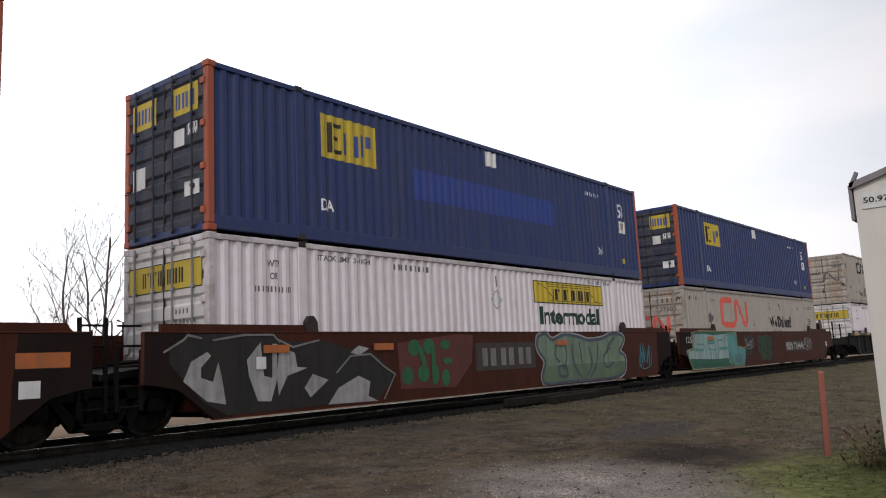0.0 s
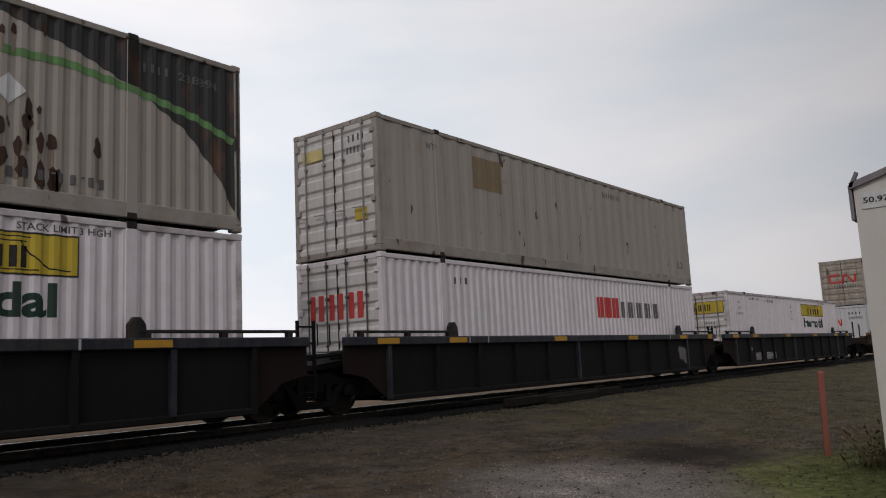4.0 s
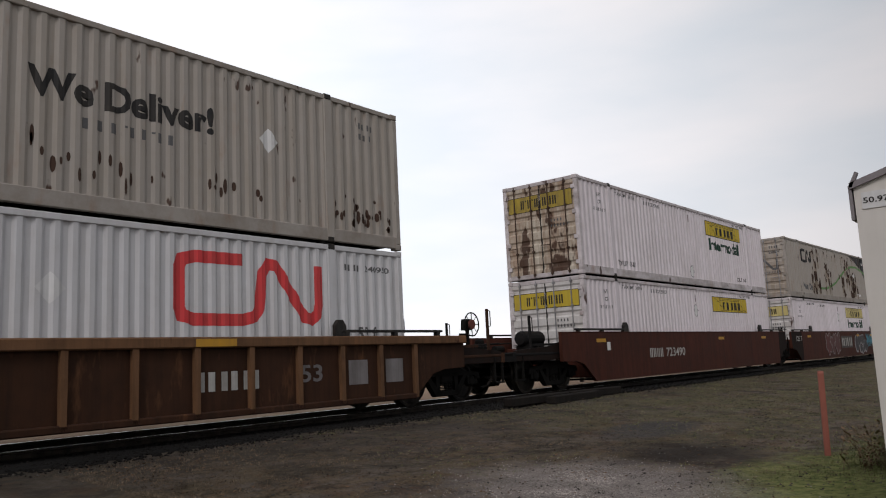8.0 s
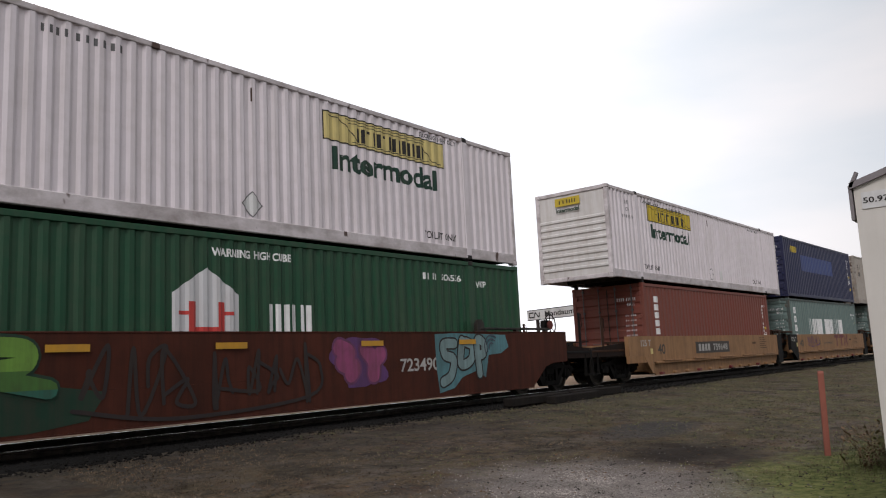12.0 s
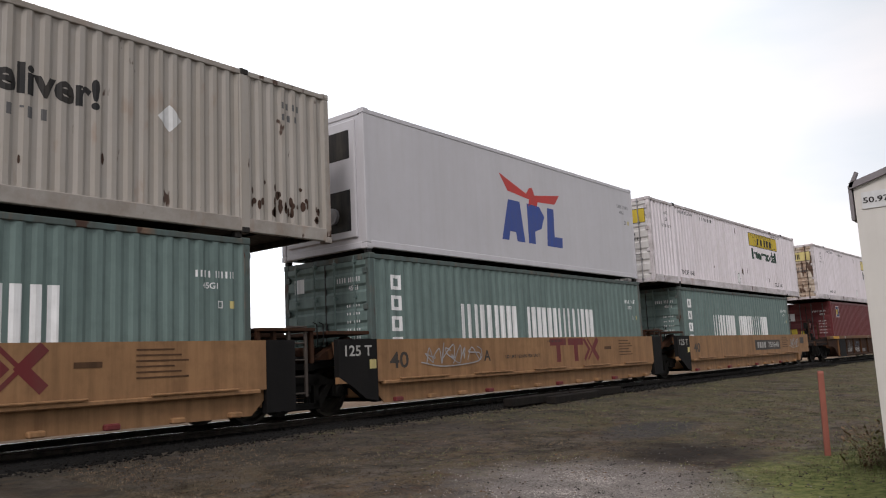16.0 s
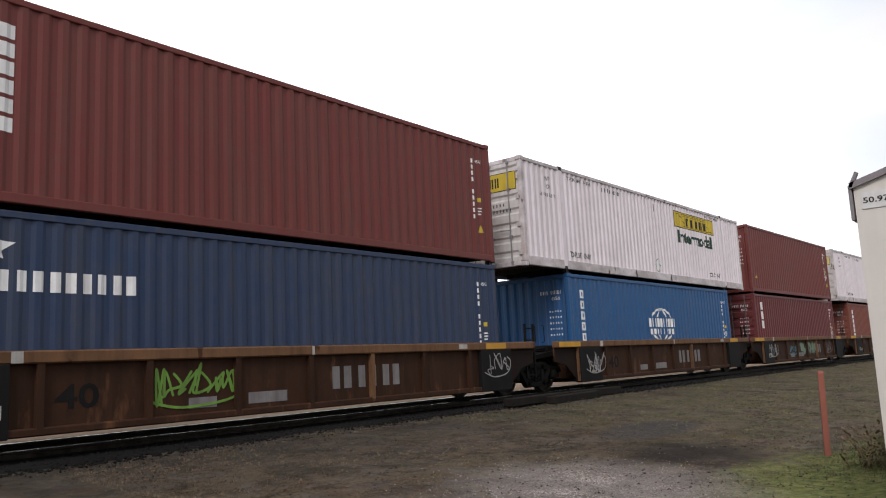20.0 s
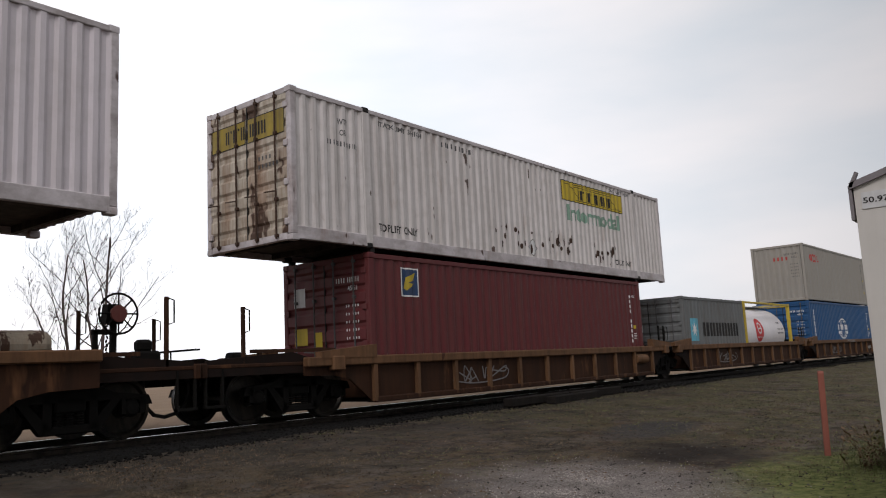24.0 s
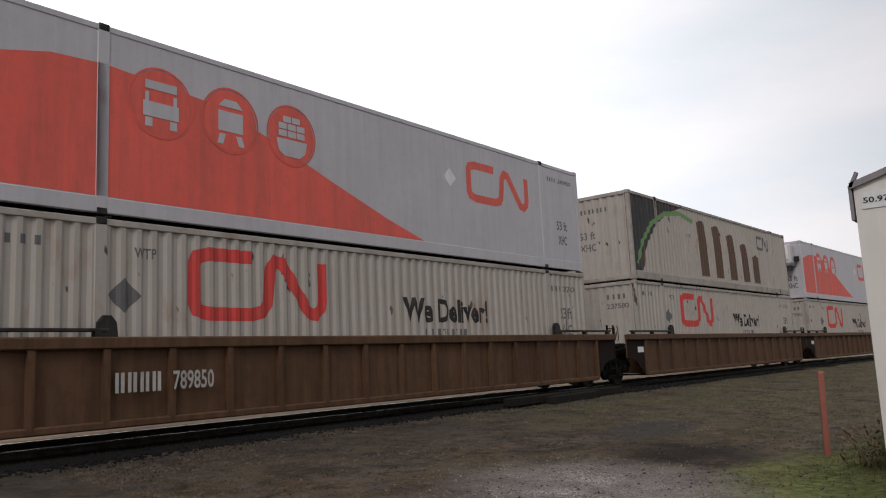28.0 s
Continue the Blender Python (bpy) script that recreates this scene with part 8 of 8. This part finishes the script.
# a tan five-unit car
for k, (s, l, r, us) in enumerate(((205.06, O, J, 205.1), (220.4, J, J, 220.45), (235.87, J, J, 235.78), (250.95, J, J, 250.9), (266.3, J, O, 266.4))):
    car = run(well_car("tan", 12.19, 1.40, TAN, TAN, l, r, gap=3.25, guides=False, label="tan smooth-sided well car unit with black end plates", brake_l=(0.6, 0.0) if k == 0 else None, brake_r=(0.3, 0.95) if k == 4 else None), s)
    decal(car, "lettering", text("125 T", -7.05, 1.02, -6.35, 1.22), CAR_WHITE, -1.534)
    decal(car, "lettering", text("40", -5.85, 0.76, -5.3, 1.08), CAR_BLACK, Y)
    decal(car, "data_plate", rect(-6.42, 0.78, -6.24, 0.95), YELLOW_OLD, -1.534)
    if k in (0, 4):
        decal(car, "number_field", rect(0.4 if k else -2.8, 0.72, 3.6 if k else 0.4, 1.12), CAR_BLACK, Y)
        d = -1.3 if k else -4.5
        decal(car, "number", bars("DTTX", 1.95 + d, 0.80, 3.0 + d, 1.04) + text("759648", 3.3 + d, 0.80, 4.7 + d, 1.04), CAR_WHITE, Y - 0.004)
    else:
        decal(car, "sign_bar", rect(0.10, 1.12, 0.90, 1.30) + rect(0.40, 0.70, 0.60, 1.12) + rect(1.0, 1.12, 1.80, 1.30) + rect(1.30, 0.70, 1.50, 1.12), MAROON_INK, Y)
        decal(car, "sign_chevron", stroke([(1.84, 1.28), (2.12, 1.0), (1.84, 0.72)], 0.10) + stroke([(2.04, 1.28), (2.32, 1.0), (2.04, 0.72)], 0.06) + stroke([(2.62, 1.28), (2.34, 1.0), (2.62, 0.72)], 0.16), MAROON_INK, Y)
        decal(car, "lettering", text("LD LMT 122,600 PER UNIT", -1.9, 0.84, -0.4, 0.93) + bars("DTTX759648", 0.0, 1.2, 0.7, 1.26), CAR_BLACK, Y)
    decal(car, "lettering", text("BEDCA"[(k + 1) % 5] if k < 4 else "B", -2.75 if k < 4 else 0.9, 0.82, -2.5 if k < 4 else 1.15, 1.06), CAR_BLACK, Y)
    for q in range(6):
        decal(car, "faded_line", rect(3.9, 0.80 + 0.08 * q, 4.75 - 0.12 * (q % 3), 0.825 + 0.08 * q), OCHRE, Y)
    decal(car, "faded_patch", rect(3.0, 0.98, 3.4, 1.06), OCHRE, Y)
    if k in (1, 2):
        scrawl(car, -4.6, -2.9, 0.75, 1.28, Y, 60 + k, "violet", 6)
    if k == 4:
        decal(car, "data_panel", rect(6.5, 0.92, 7.1, 1.20), CAR_BLACK, -1.536)
    if k in (3, 4):
        scrawl(car, -4.8 if k == 3 else 5.0, -3.0 if k == 3 else 6.2, 0.75, 1.25, Y, 60 + k, "white", 6)
    low = (lambda H: triton(H, P_BRICK)) if k == 0 else china
    up = (lambda H: jbh(H, end="ribbed"), navy, cn_intermodal, apl, lambda H: jbh(H, rusty=False, scar=1, stacked="STACKING 3 HIGH ONLY"))[k]
    load(s, low, up, 3.03, None, us, 0.08)

# a brown five-unit car
for k, (s, l, r, us) in enumerate(((285.87, O, J, 285.83), (301.25, J, J, 301.27), (316.9, J, J, 316.86), (332.17, J, J, 332.17), (347.6, J, O, 347.7))):
    car = run(well_car("forty", 12.19, 1.30, RUSTBROWN, TAN_CHORD, l, r, gap=3.25, pitch=1.5, guides=False, label="rust brown ribbed well car unit with worn tan chord", brake_l=(-0.8, 0.0) if k == 0 else None, brake_r=(-0.5, 0.0) if k == 4 else None, tank_r=0.35 if k == 4 else False), s)
    decal(car, "yellow_corner", rect(-7.2, 1.08, -6.1, 1.21) + rect(5.2, 1.08, 6.0, 1.21), REFLECT, -1.543)
    decal(car, "scale_mark", rect(-5.0, 1.07, -4.85, 1.22) + rect(0.0, 1.07, 0.06, 1.22) + rect(4.2, 1.1, 4.5, 1.2), CAR_WHITE, -1.543)
    if k == 0:
        decal(car, "number", bars("DTTX", -4.4, 0.36, -3.5, 0.60) + text("740342", -2.9, 0.36, -1.8, 0.60), CAR_WHITE, -1.445)
        scrawl(car, -4.2, -3.3, 0.42, 1.0, -1.447, 71, "ash", 4, 0.035)
        scrawl(car, -2.9, -1.9, 0.64, 0.95, -1.447, 79, "steel", 5, 0.03)
    else:
        decal(car, "sign_bar", bars("TTX", 0.55, 0.45, 2.35, 0.85), SPRAYS["grey"], -1.445)
        decal(car, "lettering", text("125-1", -5.7, 0.38, -5.1, 0.56), CAR_WHITE, -1.548)
    decal(car, "primer_patch", rect(-1.3, 0.32, -0.5, 0.5) + rect(-2.4, 0.32, -1.9, 0.48), SPRAYS["grey"], -1.446)
    decal(car, "lettering", text("40", -4.4, 0.45, -3.8, 0.78), GRIME, -1.446)
    if k == 1:
        scrawl(car, -3.0, -1.6, 0.35, 1.0, -1.447, 72, "lime", 6, 0.04)
        scrawl(car, 5.2, 6.0, 0.45, 1.0, -1.548, 73, "white", 3)
    if k == 2:
        scrawl(car, -5.8, -4.9, 0.35, 0.95, -1.548, 74, "white", 4)
    if k == 3:
        graffiti(car, -1.0, 1.6, 0.35, 1.02, -1.447, 75, "326", "sage", "deep")
        scrawl(car, -5.6, -4.6, 0.4, 1.0, -1.548, 76, "white", 4)
        scrawl(car, -2.6, -1.6, 0.4, 0.95, -1.447, 77, "cyan", 3, 0.035)
        scrawl(car, 3.2, 4.4, 0.4, 0.95, -1.447, 78, "grey", 4)
    low = (lambda H: red_box(H, "leaf"), cronos, lambda H: cosco(H, "corrugated"), lambda H: red_box(H, "tex"), lambda H: triton(H, P_BRICK))[k]
    up = (lambda H: jbh(H, rusty=True, faded=True, stacked="STACKING 3 HIGH ONLY"), triton, lambda H: jbh(H), lambda H: red_box(H, "plain"), lambda H: jbh(H, scar=1, faded=True))[k]
    load(s, low, up, 3.07, None, us, 0.08 if k != 1 else 0.05)

# a rust brown three-unit car with low sides
for k, (s, l, r) in enumerate(((367.1, O, J), (382.6, J, J), (398.12, J, O))):
    car = run(well_car("ribbed", 12.30, 1.10, RUSTBROWN, TAN_CHORD, l, r, gap=3.2, pitch=1.23, guides=False, label="rust brown low ribbed well car unit with worn tan chord"), s)
    if k == 2:
        decal(car, "sprayed_name", text("PITHON320", -0.6, 0.88, 1.0, 1.01), SPRAYS["white"], -1.543)
        decal(car, "number", text("400721", 4.1, 0.45, 5.1, 0.62), CAR_WHITE, -1.445)
    if k == 0:
        part("air_reservoir", "side", lambda q: q.lathe_x([(0.0, 5.0), (0.14, 5.02), (0.14, 5.75), (0.0, 5.77)], -1.46, 0.72, 16), TAN_CHORD, car)
    scrawl(car, -3.6, -1.9, 0.35, 0.75, -1.445, 80 + k, "grey", 4, 0.03)
    for e in (-1, 1):
        for sy in (-1, 1):
            x0, x1 = (-7.6, -6.2) if e < 0 else (6.2, 7.6)
            y0, y1 = (-1.55, -1.37) if sy < 0 else (1.37, 1.55)
            part("raised_end", (k, e, sy), lambda q: q.prism([(x0, 1.07), (x1, 1.07), (x1, 1.31), (x0, 1.19)] if e < 0 else [(x0, 1.07), (x1, 1.07), (x1, 1.19), (x0, 1.31)], y0, y1), TAN_CHORD, car)
            part("jacking_pad", (k, e, sy), lambda q: q.box(e * 7.2 - 0.15, e * 7.2 + 0.15, y0 - 0.03, y1 + 0.03, 0.85, 1.11, 0.02), TAN_CHORD, car)
    if k == 0:
        load(s, lambda H: red_box(H, "leaf"), lambda H: jbh(H, old=True, rusty=True, scar=2), 3.03, None, 367.17, 0.08)
    elif k == 1:
        run(maersk(2.59), 379.5, 0.22)
        run(tank(2.59), 385.72, 0.22)
    else:
        load(s, lambda H: cosco(H, "doors"), oocl, 3.03)

# an ochre three-unit car
for k, (s, l, r) in enumerate(((419.4, O, J), (438.85, J, J), (457.6, J, J))):
    car = run(well_car("ribbed", 16.15, 1.47, OCHRE, OCHRE, l, r, pitch=1.02, label="ochre brown ribbed well car unit"), s)
    if k == 0:
        decal(car, "number", bars("DTTX", -6.0, 0.62, -5.3, 0.90) + text("789850", -5.1, 0.62, -4.4, 0.90), CAR_WHITE, -1.546)
        part("end_box", 0, lambda q: q.prism([(-10.2, 1.5), (-10.1, 1.5), (-10.05, 1.75), (-9.7, 1.75), (-9.65, 1.5), (-9.55, 1.5), (-9.55, 2.02), (-10.2, 2.02)], 0.2, 1.0), SHADED_GRIME, car)
        for x in (-11.0, -10.46):
            part("end_post", x, lambda q: q.box(x - 0.03, x + 0.03, -1.44, -1.38, 0.35, 2.15, 0.008), OCHRE, car)
        part("end_step", 0, lambda q: q.box(-10.97, -10.49, -1.43, -1.39, 0.38, 0.42).box(-10.97, -10.49, -1.43, -1.39, 0.72, 0.75).box(-10.97, -10.49, -1.43, -1.39, 1.16, 1.20), OCHRE, car)
    decal(car, "data_plate", rect(-8.6, 0.85, -8.2, 1.02), PLACARD, -1.446)
    if k == 1:
        load(s, lambda H: cn_plain(H), cn_bridge, 3.13)
    else:
        load(s, lambda H: cn_plain(H), lambda H: cn_red(H, True), 3.13)


def travelled(t):
    """Metres that the train has gone at t seconds; it slows a very little."""
    ks = np.linspace(0, 28, 7)
    tt = np.linspace(0, 28, 281)
    vv = np.interp(tt, ks, (14.572, 14.634, 14.621, 14.582, 14.540, 14.483, 14.412))
    return float(np.interp(t, tt, np.concatenate([[0], np.cumsum((vv[1:] + vv[:-1]) / 2 * 0.1)])))


def motions():
    """The train rolls past, towards -x, and its wheels turn."""
    gone = [(t, travelled(t)) for t in range(29)]
    for ob, s, z in TRAIN:
        walk(ob, [(t, on_track(s - g, RAIL_TOP + z)) for t, g in gone])
    turns = [(k / FPS, travelled(k / FPS) / WR) for k in range(28 * FPS + 1)]
    for ob, x in ROLLING:
        walk(ob, [(t, Matrix.Translation((x, 0, WR)) @ Matrix.Rotation(-a, 4, "Y")) for t, a in turns])


motions()
